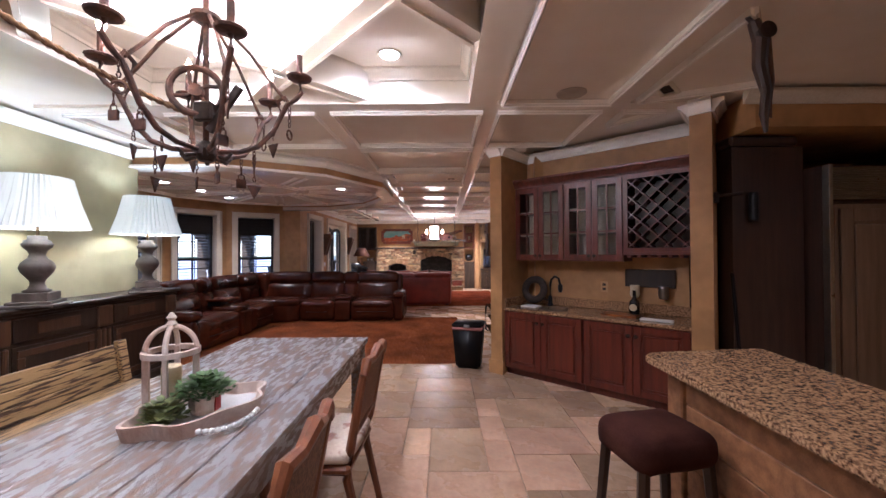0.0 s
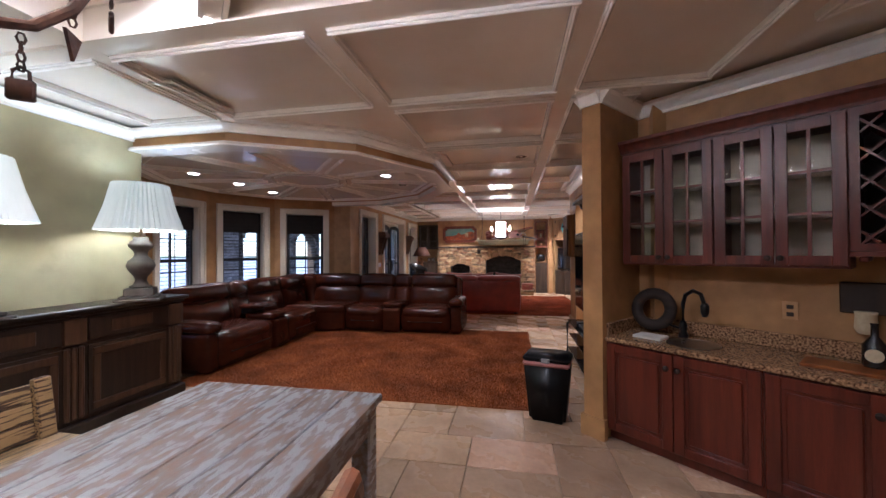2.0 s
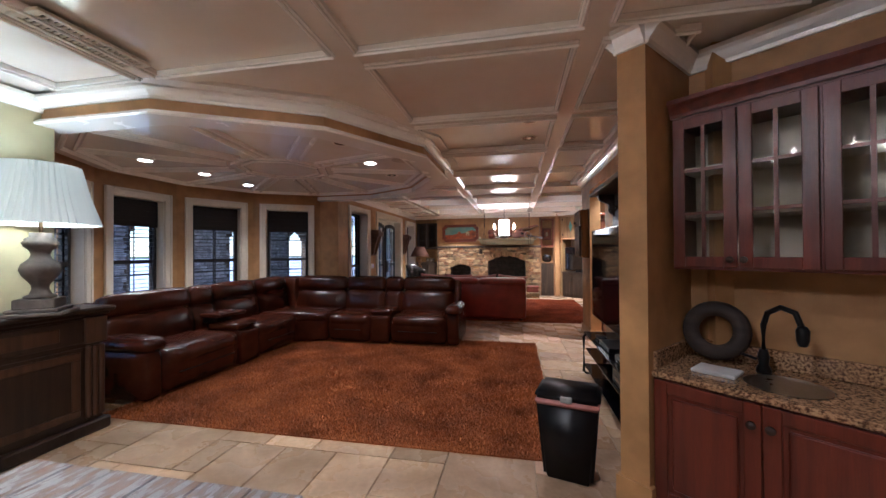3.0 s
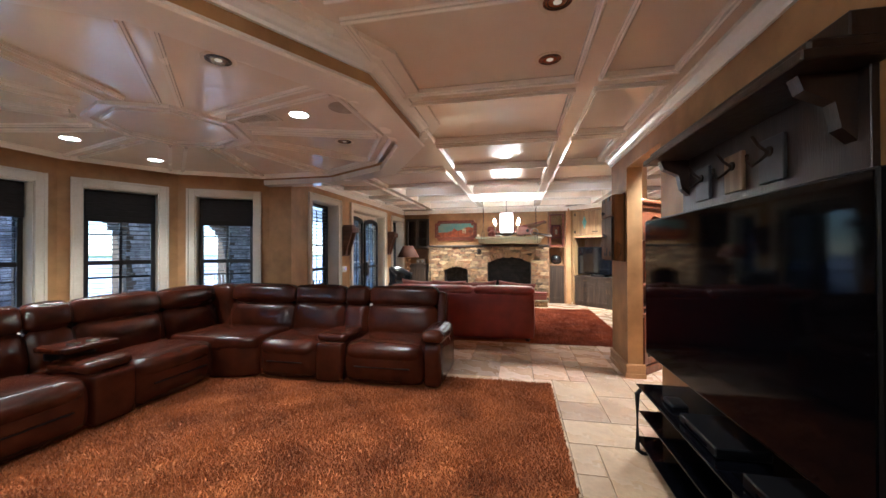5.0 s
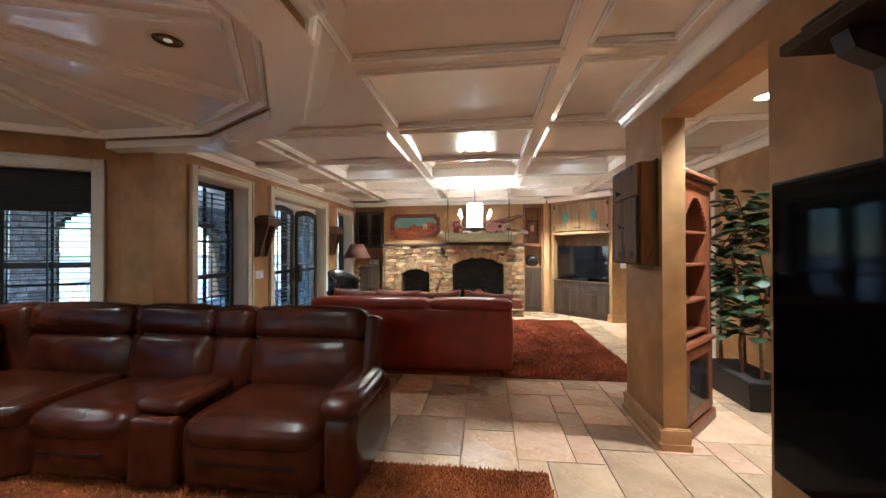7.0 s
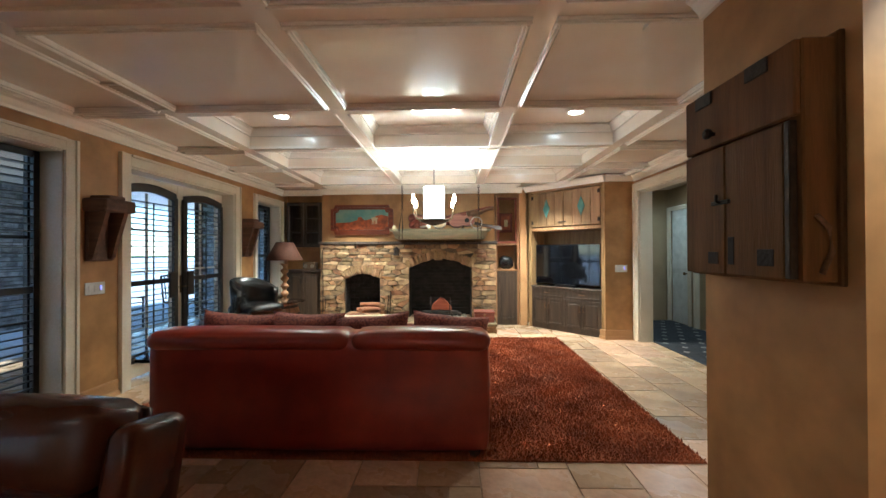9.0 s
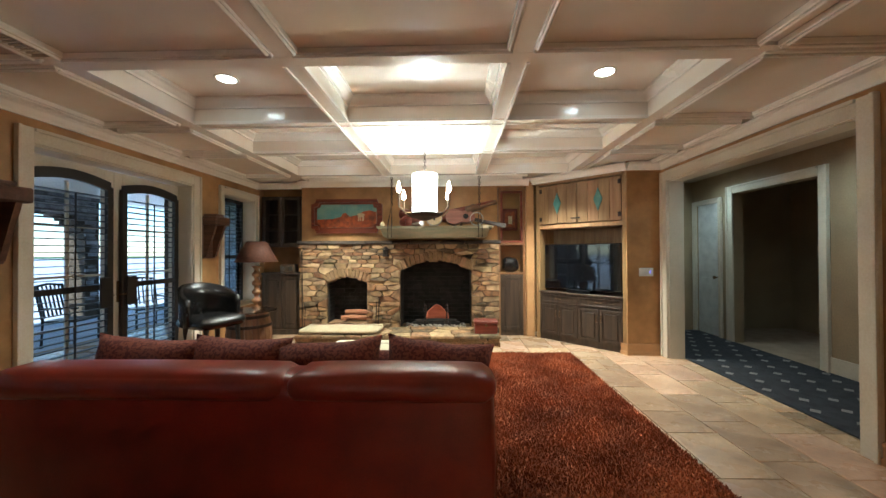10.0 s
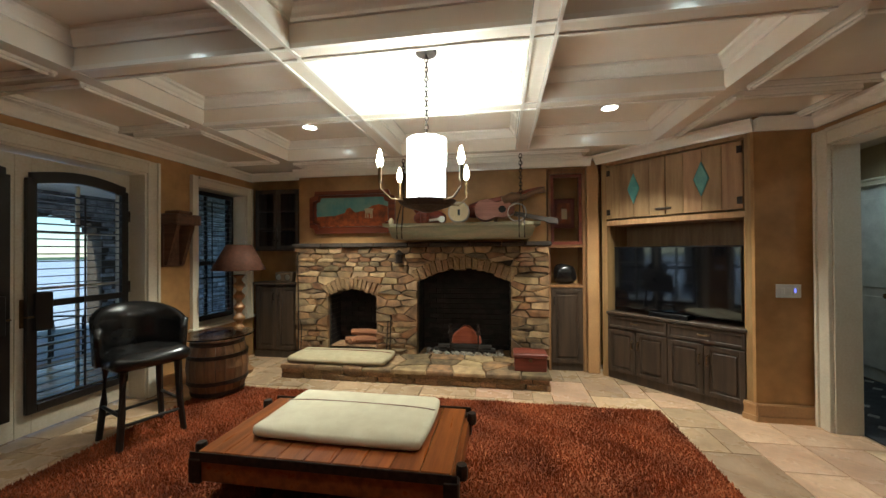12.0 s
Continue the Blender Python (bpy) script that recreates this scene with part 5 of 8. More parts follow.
# dark cap ledge
SLATE = material("dark_ledge_stone", (0.075, 0.052, 0.038), (0.045, 0.032, 0.025), scale=7, rough=0.75, bump=0.4, spread=0.2)
x = FX0 - 0.03
while x < FX1:
    w = min(rs.uniform(0.3, 0.55), FX1 + 0.03 - x)
    part("cap_stone", cbox(x + 0.003, x + w - 0.003, FY - 0.09, FY + 0.1, FTOP, FTOP + 0.06, bevel=0.012), SLATE, fire, "dark ledge stone")
    x += w
# plastered breast above
obj("wall_breast", cbox(FX0 + 0.02, FX1 - 0.02, FY + 0.03, 15.2, FTOP + 0.04, BAND), GOLD, label="golden plaster chimney breast", kind="structure")

# hearth
hearth = thing("hearth", (0, 0, 0), "raised flagstone hearth along the fireplace", "hearth")
HX0, HX1, HY = -2.53, 0.71, 14.10
part("core", cbox(HX0 + 0.03, HX1 - 0.03, HY + 0.03, FY + 0.34, 0, 0.13), MORTAR, hearth)
flags = [(HX0 + (HX1 - HX0) * (i + 0.5 + rs.uniform(-0.3, 0.3)) / 9, HY + 0.72 * (j + 0.5 + rs.uniform(-0.28, 0.28)) / 3) for i in range(9) for j in range(3)]
for (sx, sy), poly in cells(flags, HX0 - 0.01, HX1 + 0.01, HY - 0.025, FY + 0.02):
    ob = part("flagstone", rough_block(poly, 0.005, 0.037, 0.006, 0.010, 0.0), rs.choice((STONE, STONE_GREY, STONE_PALE, STONE_PALE)), hearth)
    ob.matrix_basis = pose(0, 0, 0.130, -90, 0, 0)
for row in range(2):
    x = HX0
    while x < HX1 - 0.03:
        w = min(rs.uniform(0.1, 0.32), HX1 - x)
        stone(hearth, x + w / 2, HY + 0.035, 0.033 + 0.063 * row, w * 0.98, 0.09, 0.066)
        x += w
for o in (SMALL, BIG):
    part("inner_hearth", cbox(o[0], o[1], FY, FY + 0.34, 0.12, o[2] + 0.004), STONE, hearth)

# mantel on chains
GREENWOOD = material("weathered_green_wood", (0.20, 0.20, 0.12), (0.30, 0.24, 0.15), scale=5, rough=0.7, bump=0.3, fine=40, stretch=(0.6, 4, 4))
mantel = thing("mantel_beam", (-0.31, 14.42, 1.71), "weathered green trough mantel hung on iron chains", "mantel")
bm = bmesh.new()
prism(bm, [(-0.86, -0.20), (0.86, -0.20), (0.93, -0.26), (0.93, 0.30), (-0.93, 0.30), (-0.93, -0.26)][::-1][::-1], 0.15, 0.19)
bmesh.ops.recalc_face_normals(bm, faces=bm.faces)
part("shelf", bm, GREENWOOD, mantel, "worn board top")
bm = bmesh.new()
vs = box(bm, -0.88, 0.88, -0.24, 0.30, 0.0, 0.15)
for v in vs:
    if v.co.z < 0.05:
        v.co.x *= 0.95
        v.co.y = -0.17 if v.co.y < 0 else v.co.y
bmesh.ops.bevel(bm, geom=bm.edges[:], offset=0.02, segments=2, affect="EDGES")
part("trough", bm, GREENWOOD, mantel)
for s in (-0.72, 0.72):
    bm = bmesh.new()
    tube(bm, [(s - 0.03, -0.25, 0.0), (s - 0.03, -0.262, 0.15), (s - 0.03, -0.22, 0.24), (s, -0.05, 0.55), (s + 0.03, -0.22, 0.24), (s + 0.03, -0.262, 0.15), (s + 0.03, -0.25, 0.0)], 0.009)
    z = 0.56
    i = 0
    while z < 1.02:
        p_ = [(0.018 * math.cos(a), 0, 0.03 * math.sin(a)) for a in np.linspace(0, 2 * math.pi, 9)]
        tube(bm, p_, 0.006, 6, pose(s, -0.05, z, 0, 0, 90 * (i % 2)))
        z += 0.042
        i += 1
    part("chain", bm, IRON, mantel, "iron strap and chain")
MZ = 1.71 + 0.19


def onmantel(name, x, y, label, cat, turn=0):
    return thing(name, (x, y, MZ), label, cat, turn=turn)


CREAM = material("drum_skin", (0.62, 0.52, 0.34), (0.52, 0.42, 0.26), scale=6, rough=0.6)
ROSE = wood("rose_guitar", (0.30, 0.12, 0.085), (0.20, 0.07, 0.05), axis=0, rough=0.4)
DARKW = WALNUT
RW = wood("red_wood", (0.22, 0.045, 0.025), (0.12, 0.025, 0.014), axis=0, rough=0.5)
b_ = onmantel("banjo", -0.33, 14.32, "small cream-skinned banjo leaning on the mantel", "banjo", 0)
mm = pose(0, 0.02, 0.13, 80, 0, 0)
part("rim", turned([(0.12, -0.025), (0.132, -0.02), (0.132, 0.02), (0.12, 0.025)], 28, mm), CHROME, b_)
part("skin", turned([(0.118, 0.024), (0.118, 0.03)], 28, mm), CREAM, b_)
part("bridge", cbox(-0.008, 0.02, -0.05, -0.03, 0.09, 0.16), BLACK, b_)
g_ = onmantel("guitar", 0.1, 14.38, "rose-coloured guitar lying on its side", "guitar")
bm = bmesh.new()
out = []
for i in range(36):
    a = 2 * math.pi * i / 36
    r_ = 0.17 * (1 - 0.24 * math.cos(a) ** 2 * 0 - 0.28 * abs(math.sin(a)) ** 6) if False else 1
    x_ = 0.24 * math.cos(a)
    w_ = (0.135 + 0.03 * -math.cos(a)) * (1 - 0.32 * math.exp(-((x_ - 0.02) / 0.07) ** 2))
    out.append((x_, w_ * math.copysign(abs(math.sin(a)) ** 0.8, math.sin(a))))
prism(bm, out, -0.04, 0.04, pose(0, 0.05, 0.155, 78, 0, 0) @ pose(0, 0, 0, 0, 0, 0))
part("body", bm, ROSE, g_)
bm = bmesh.new()
box(bm, 0.24, 0.62, -0.026, 0.026, 0.03, 0.055, m=pose(0, 0.05, 0.145, 78, 0, 0) @ pose(0, 0, 0, 0, 0, -12))
box(bm, 0.62, 0.75, -0.035, 0.035, 0.025, 0.05, m=pose(0, 0.05, 0.145, 78, 0, 0) @ pose(0, 0, 0, 0, 0, -12))
part("neck", bm, DARKW, g_)
# black disc on the closed body paints the shade inside the hole
part("sound_hole", turned([(0.045, 0.041), (0.045, 0.043)], 20, pose(0.09, 0.05, 0.155, 78, 0, 0)), BLACK, g_)
m_ = onmantel("mandolin", 0.22, 14.62, "dark carved fiddle with long neck against the wall", "fiddle")
bm = bmesh.new()
tube(bm, [(-0.52, 0, 0.12), (-0.4, 0, 0.17), (-0.3, 0, 0.22), (0.1, -0.02, 0.36), (0.35, -0.02, 0.42), (0.45, -0.02, 0.43)], [0.02, 0.10, 0.085, 0.022, 0.02, 0.03], 10)
spart("body", bm, RW, m_)
r_ = onmantel("gun_stock", 0.40, 14.46, "old wooden rifle stock resting on the instruments", "stock")
bm = bmesh.new()
tube(bm, [(-0.2, 0.0, 0.26), (-0.08, 0, 0.31), (0.05, 0, 0.31), (0.18, 0, 0.37), (0.3, 0, 0.40)], [0.065, 0.07, 0.035, 0.028, 0.04], 10)
tube(bm, [(-0.2, 0, 0.26), (-0.3, -0.03, 0.0)], [0.03, 0.02], 8)
spart("stock", bm, wood("stock_wood", (0.17, 0.085, 0.04), (0.10, 0.05, 0.025), axis=0), r_)
h_ = onmantel("tambourine", 0.36, 14.27, "round wire and wood tambourine", "tambourine")
part("rim", turned([(0.10, -0.02), (0.11, -0.02), (0.11, 0.02), (0.10, 0.02), (0.10, -0.02)], 28, pose(0, 0, 0.11, 82, 0, 0)), CHROME, h_)
s_ = onmantel("saddle_bag", -0.72, 14.45, "heap of dark red leather tack on the mantel", "tack")
spart("flap", puff(-0.17, 0.2, -0.1, 0.12, 0.0, 0.16, 0.05, bulge=0.03, wob=0.03), RW, s_)
spart("roll", puff(-0.22, 0.12, -0.02, 0.14, 0.13, 0.30, 0.08, wob=0.03), RW, s_)
spart("cup", turned([(0.055, 0), (0.06, 0.12), (0.05, 0.13)], 16, Matrix.Translation((-0.02, -0.17, 0.0))), RW, s_)
t_ = onmantel("toy_cannon", -0.58, 14.24, "small pale metal toy cannon", "toy")
bm = bmesh.new()
tube(bm, [(-0.1, 0, 0.03), (0.08, 0, 0.05)], [0.014, 0.022], 8)
lathe(bm, [(0.04, -0.008), (0.04, 0.008)], 12, pose(0.06, -0.03, 0.04, 90, 0, 0))
part("barrel", bm, CHROME, t_)
j_ = onmantel("glass_jar", -1.17, 14.30, "little pale jar at the mantel end", "jar")
part("body", turned([(0.03, 0), (0.035, 0.03), (0.025, 0.06), (0.008, 0.075)], 12), CREAM, j_)

# painting
FRAMERED = wood("carved_red_frame", (0.21, 0.042, 0.014), (0.10, 0.020, 0.008), axis=0, rough=0.4)
pic = thing("painting", (-1.90, FY + 0.03, 2.12), "western landscape painting in notched red-brown frame", "painting")


def notched(w, h, c):
    return [(-w + c, -h), (w - c, -h), (w - c * 0.75, -h + c * 0.75), (w, -h + c), (w, h - c), (w - c * 0.75, h - c * 0.75), (w - c, h), (-w + c, h), (-w + c * 0.75, h - c * 0.75), (-w, h - c), (-w, -h + c), (-w + c * 0.75, -h + c * 0.75)]


RX = Matrix.Rotation(math.pi / 2, 4, "X")
bm = bmesh.new()
prism(bm, notched(0.63, 0.30, 0.09), 0.0, 0.03, RX)
part("frame", bm, FRAMERED, pic)
bm = bmesh.new()
o_, i_ = notched(0.63, 0.30, 0.09), notched(0.575, 0.245, 0.09)
for (a, b, c, d) in zip(o_, o_[1:] + o_[:1], i_[1:] + i_[:1], i_):
    lo_ = [bm.verts.new((p[0], -0.03, p[1])) for p in (a, b, c, d)]
    hi_ = [bm.verts.new((p[0], -0.055, p[1])) for p in (a, b, c, d)]
    bm.faces.new(hi_)
    for q in range(4):
        bm.faces.new((lo_[q], lo_[(q + 1) % 4], hi_[(q + 1) % 4], hi_[q]))
bmesh.ops.recalc_face_normals(bm, faces=bm.faces)
part("raised_edge", bm, FRAMERED, pic)
TEAL = material("painted_sky", (0.10, 0.26, 0.25), (0.20, 0.33, 0.27), scale=6, rough=0.45, bump=0.1)
OCHRE = material("painted_desert", (0.42, 0.095, 0.022), (0.15, 0.04, 0.015), scale=14, rough=0.45, bump=0.1)
bm = bmesh.new()
prism(bm, notched(0.53, 0.205, 0.07), 0.03, 0.036, RX)
part("canvas", bm, TEAL, pic, "teal painted sky")
bm = bmesh.new()
prism(bm, [(-0.46, -0.203), (0.46, -0.203), (0.478, -0.152), (0.528, -0.135), (0.528, 0.07), (0.40, 0.10), (0.30, 0.08), (0.2, 0.02), (0.05, -0.01), (-0.02, 0.06), (-0.07, 0.05), (-0.1, -0.01), (-0.25, -0.05), (-0.528, -0.06), (-0.528, -0.135), (-0.478, -0.152)], 0.034, 0.040, RX)
part("painted_ground", bm, OCHRE, pic)
bm = bmesh.new()
for x, z, w, h in ((-0.08, -0.05, 0.03, 0.05), (-0.03, -0.06, 0.025, 0.04), (0.02, -0.05, 0.025, 0.045)):
    prism(bm, [(x - w, z - h), (x + w, z - h), (x + w * 0.5, z + h), (x - w * 0.5, z + h)], 0.039, 0.043, RX)
part("painted_shape", bm, OCHRE, pic)
bm = bmesh.new()
prism(bm, [(0.2, -0.02), (0.3, -0.02), (0.32, 0.04), (0.24, 0.05), (0.19, 0.04)], 0.039, 0.043, RX)
for x in (0.21, 0.24, 0.28, 0.3):
    prism(bm, [(x - 0.006, -0.09), (x + 0.006, -0.09), (x + 0.008, -0.01), (x - 0.008, -0.01)], 0.039, 0.0425, RX)
part("painted_pale_shape", bm, CREAM, pic)

# firewood, andirons, tools, lantern, cushion, chest
LOG = wood("split_log", (0.36, 0.15, 0.07), (0.22, 0.09, 0.045), axis=0, rough=0.8, bump=0.4)
for x, y, z, l, t, r_ in ((-1.80, 14.92, 0.30, 0.24, 8, 0.05), (-1.74, 14.98, 0.39, 0.25, -6, 0.05), (-1.88, 14.98, 0.30, 0.18, 70, 0.045)):
    e = thing("firewood", (x, y, z), "split red-brown firewood log", "log", "firewood", t)
    part("log", bar([(-l, 0, 0), (0, 0.01, 0.008), (l, 0, 0)], [r_ * 0.9, r_, r_ * 0.85], 7), LOG, e)
for x in (-0.52, -0.14):
    e = thing("andiron", (x, 14.88, 0.165), "black iron andiron in the large fireplace", "andiron", "andirons")
    bm = bmesh.new()
    tube(bm, [(0, 0, 0.0), (0, 0, 0.25)], 0.012)
    lathe(bm, [(0.01, 0.24), (0.03, 0.27), (0.03, 0.30), (0.012, 0.33), (0.025, 0.36), (0.008, 0.40)], 12)
    tube(bm, [(-0.06, 0, 0), (-0.05, 0, 0.06), (0, 0, 0.09), (0.05, 0, 0.06), (0.06, 0, 0)], 0.01)
    tube(bm, [(0, 0, 0.08), (0, 0.25, 0.07)], 0.01)
    part("iron", bm, IRON, e)
EMBER = wood("red_heartwood", (0.40, 0.10, 0.045), (0.26, 0.06, 0.03), axis=0, rough=0.8, bump=0.4)
e = thing("firewood", (-0.32, 15.0, 0.28), "large reddish split log leaning in the fireplace", "log")
bm = bmesh.new()
prism(bm, [(-0.2, 0), (0.22, 0), (0.2, 0.10), (0.05, 0.24), (-0.03, 0.25), (-0.18, 0.12)], -0.05, 0.05, Matrix.Rotation(math.pi / 2, 4, "X"))
bmesh.ops.bevel(bm, geom=bm.edges[:], offset=0.015, segments=1, affect="EDGES")
part("log", bm, EMBER, e)
for z, l in ((0.24, 0.36), (0.20, 0.42)):
    e = thing("firewood", (-0.33, 14.95 - z * 0.1, z), "charred log on the grate", "log", "firewood")
    part("log", bar([(-l, 0, 0), (0, 0, 0.01), (l, 0.02, 0)], [0.04, 0.045, 0.04], 8), SOOT, e)
ASH = material("wood_ash", (0.42, 0.38, 0.33), (0.18, 0.15, 0.12), scale=20, rough=0.95, bump=0.5)
bm = bmesh.new()
for i in range(160):
    x, y, s = rs.uniform(-0.86, 0.18), rs.uniform(14.80, 15.1), rs.uniform(0.008, 0.028)
    box(bm, -s, s, -s, s, 0, s * 1.2, m=pose(x, y, 0.163, rs.uniform(0, 20), rs.uniform(0, 20), rs.uniform(0, 90)))
obj("ash", bm, ASH, label="pale wood ash and crumbs under the logs", category="ash", kind="stuff")
e = thing("lantern", (-1.20, FY - 0.06, 1.40), "small black iron lantern hung on the stones", "lantern")
bm = bmesh.new()
lathe(bm, [(0.06, 0.0), (0.065, 0.01), (0.05, 0.02), (0.05, 0.11), (0.07, 0.12), (0.02, 0.17), (0.008, 0.18)], 8)
tube(bm, [(0, 0, 0.17), (0, 0.03, 0.2), (0, 0.06, 0.2)], 0.006)
part("body", bm, IRON, e)
for x, l in ((-2.66, 1.5), (-1.33, 0.5)):
    e = thing("fire_poker", (x, 14.68 if l > 1 else 14.71, 0.0 if l > 1 else 0.165), "thin black iron fire tool leaning on the stones", "poker", "fire tools")
    bm = bmesh.new()
    if l > 1:
        tube(bm, [(0, 0.01, 0.0), (0, 0.02, l * 0.5), (0, 0.0, l), (0.03, -0.02, l + 0.05), (0.05, -0.02, l + 0.02)], 0.009)
        tube(bm, [(0.05, -0.02, 0.1), (0.06, 0.0, 0.5), (0.03, 0.0, 0.62)], 0.007)
    else:
        tube(bm, [(0, 0, 0), (0.01, 0.03, l)], 0.008)
        tube(bm, [(-0.05, 0, 0), (-0.03, 0.03, l - 0.05)], 0.007)
        box(bm, -0.1, 0.06, -0.03, 0.03, 0.0, 0.02)
    part("rod", bm, IRON, e)
e = thing("hearth_cushion", (-1.86, 14.40, 0.17), "long beige linen cushion on the hearth", "cushion")
spart("cover", puff(-0.64, 0.64, -0.26, 0.24, 0.0, 0.085, 0.04, n=8, bulge=0.018, wob=0.006), material("beige_linen", (0.52, 0.44, 0.28), (0.46, 0.38, 0.24), scale=12, rough=0.9, bump=0.2, fine=200), e)
part("piping", bar([(-0.64 + 0.128 * k, 0.07, 0.0835 + 0.019 * (1 - ((k - 5) / 5) ** 4)) for k in range(11)], 0.004, 6), RW, e)
e = thing("wooden_box", (0.50, 14.36, 0.17), "small red-brown wooden chest on the hearth", "box")
part("body", cbox(-0.18, 0.18, -0.13, 0.13, 0.0, 0.15, bevel=0.006), RW, e)
part("lid", cbox(-0.19, 0.19, -0.14, 0.14, 0.152, 0.20, bevel=0.01), RW, e)
part("clasp", cbox(-0.02, 0.02, -0.142, -0.13, 0.11, 0.15, bevel=0.003), BRASS, e)

# ---- niche cabinets ----
SMOKE = wood("smoked_wood", (0.068, 0.043, 0.027), (0.036, 0.023, 0.015), axis=2, rough=0.5)
DIMGLASS = material("dark_cabinet_glass", (0.02, 0.02, 0.02), rough=0.1)


def door_panel(parent, x0, x1, z0, z1, y, mat, handle=None, hmat=None, rail=0.055, raised=True, name="door"):
    bm = bmesh.new()
    for a, b, c, d in ((x0, x0 + rail, z0, z1), (x1 - rail, x1, z0, z1), (x0 + rail, x1 - rail, z0, z0 + rail), (x0 + rail, x1 - rail, z1 - rail, z1)):
        box(bm, a, b, y - 0.02, y, c, d, bevel=0.003)
    box(bm, x0 + rail - 0.005, x1 - rail + 0.005, y - 0.008, y, z0 + rail - 0.005, z1 - rail + 0.005)
    if raised:
        box(bm, x0 + rail + 0.02, x1 - rail - 0.02, y - 0.018, y - 0.006, z0 + rail + 0.02, z1 - rail - 0.02, bevel=0.009)
    ob = part(name, bm, mat, parent)
    if handle:
        hx, hz, kind = handle
        bm = bmesh.new()
        if kind == "bar":
            tube(bm, [(hx, y - 0.02, hz - 0.05), (hx, y - 0.05, hz - 0.04), (hx, y - 0.055, hz), (hx, y - 0.05, hz + 0.04), (hx, y - 0.02, hz + 0.05)], 0.008)
        elif kind == "pull":
            tube(bm, [(hx - 0.05, y - 0.02, hz), (hx - 0.04, y - 0.05, hz), (hx, y - 0.055, hz), (hx + 0.04, y - 0.05, hz), (hx + 0.05, y - 0.02, hz)], 0.008)
        else:
            lathe(bm, [(0.008, 0.0), (0.008, 0.015), (0.019, 0.022), (0.019, 0.034), (0.006, 0.04)], 12, Matrix.Translation((hx, y - 0.02, hz)) @ Matrix.Rotation(math.pi / 2, 4, "X"))
        part("handle", bm, hmat or IRON, ob, "metal handle")
    return ob


def glazed_door(parent, x0, x1, z0, z1, y, mat, cols_, rows_n, glass, handle=None, rail=0.05, arched=False):
    bm = bmesh.new()
    for a, b, c, d in ((x0, x0 + rail, z0, z1), (x1 - rail, x1, z0, z1), (x0 + rail, x1 - rail, z0, z0 + rail), (x0 + rail, x1 - rail, z1 - rail, z1)):
        box(bm, a, b, y - 0.022, y, c, d, bevel=0.003)
    w, h = x1 - x0 - 2 * rail, z1 - z0 - 2 * rail
    for i in range(1, cols_):
        x = x0 + rail + w * i / cols_
        box(bm, x - 0.009, x + 0.009, y - 0.018, y - 0.002, z0 + rail, z1 - rail)
    for j in range(1, rows_n):
        z = z0 + rail + h * j / rows_n
        box(bm, x0 + rail, x1 - rail, y - 0.017, y - 0.003, z - 0.009, z + 0.009)
    ob = part("door", bm, mat, parent)
    p_ = part("pane", cbox(x0 + rail, x1 - rail, y - 0.012, y - 0.008, z0 + rail, z1 - rail), glass, ob)
    p_.visible_shadow = glass is DIMGLASS
    if handle:
        bm = bmesh.new()
        lathe(bm, [(0.008, 0.0), (0.008, 0.015), (0.018, 0.022), (0.018, 0.032), (0.006, 0.038)], 12, Matrix.Translation((handle[0], y - 0.022, handle[1])) @ Matrix.Rotation(math.pi / 2, 4, "X"))
        part("handle", bm, IRON, ob, "round metal knob")
    return ob


# left niche
NY = 14.92
e = thing("base_cabinet", (-3.13, NY, 0), "dark smoked wood base cabinet in the niche", "cabinet")
part("body", cbox(-0.36, 0.37, 0.0, 0.27, 0.0, 1.08), SMOKE, e)
part("plinth", cbox(-0.36, 0.37, -0.02, 0.0, 0.0, 0.09), SMOKE, e)
part("top", cbox(-0.38, 0.38, -0.05, 0.27, 1.08, 1.115, bevel=0.006), SMOKE, e)
for a, b, hx in ((-0.34, 0.0, -0.04), (0.005, 0.35, 0.045)):
    door_panel(e, a + 0.003, b - 0.003, 0.12, 1.06, 0.0, SMOKE, (hx, 0.9, "bar"))
e = thing("wall_cabinet", (-3.13, NY, 1.58), "dark glazed wall cabinet in the niche", "cabinet")
bm = bmesh.new()
box(bm, -0.36, 0.37, 0.24, 0.27, 0, 0.92)
for a, b in ((-0.36, -0.34), (0.35, 0.37)):
    box(bm, a, b, 0.0, 0.24, 0, 0.92)
for z in (0.0, 0.3, 0.6, 0.90):
    box(bm, -0.34, 0.35, 0.02, 0.24, z, z + 0.02)
part("body", bm, SMOKE, e)
for a, b, hx in ((-0.34, 0.0, -0.03), (0.005, 0.35, 0.035)):
    glazed_door(e, a + 0.003, b - 0.003, 0.02, 0.90, 0.0, SMOKE, 1, 3, GLASS, (hx, 0.15))
e = thing("radio", (-3.02, NY + 0.02, 1.115), "small old table radio on the niche cabinet", "radio")
part("case", cbox(-0.13, 0.13, -0.05, 0.12, 0, 0.15, bevel=0.012), wood("radio_wood", (0.13, 0.085, 0.05), (0.08, 0.05, 0.03)), e)
for x in (-0.07, 0.07):
    part("dial", turned([(0.04, 0), (0.04, 0.008)], 16, pose(x, -0.05, 0.075, 90, 0, 0)), CHROME, e)
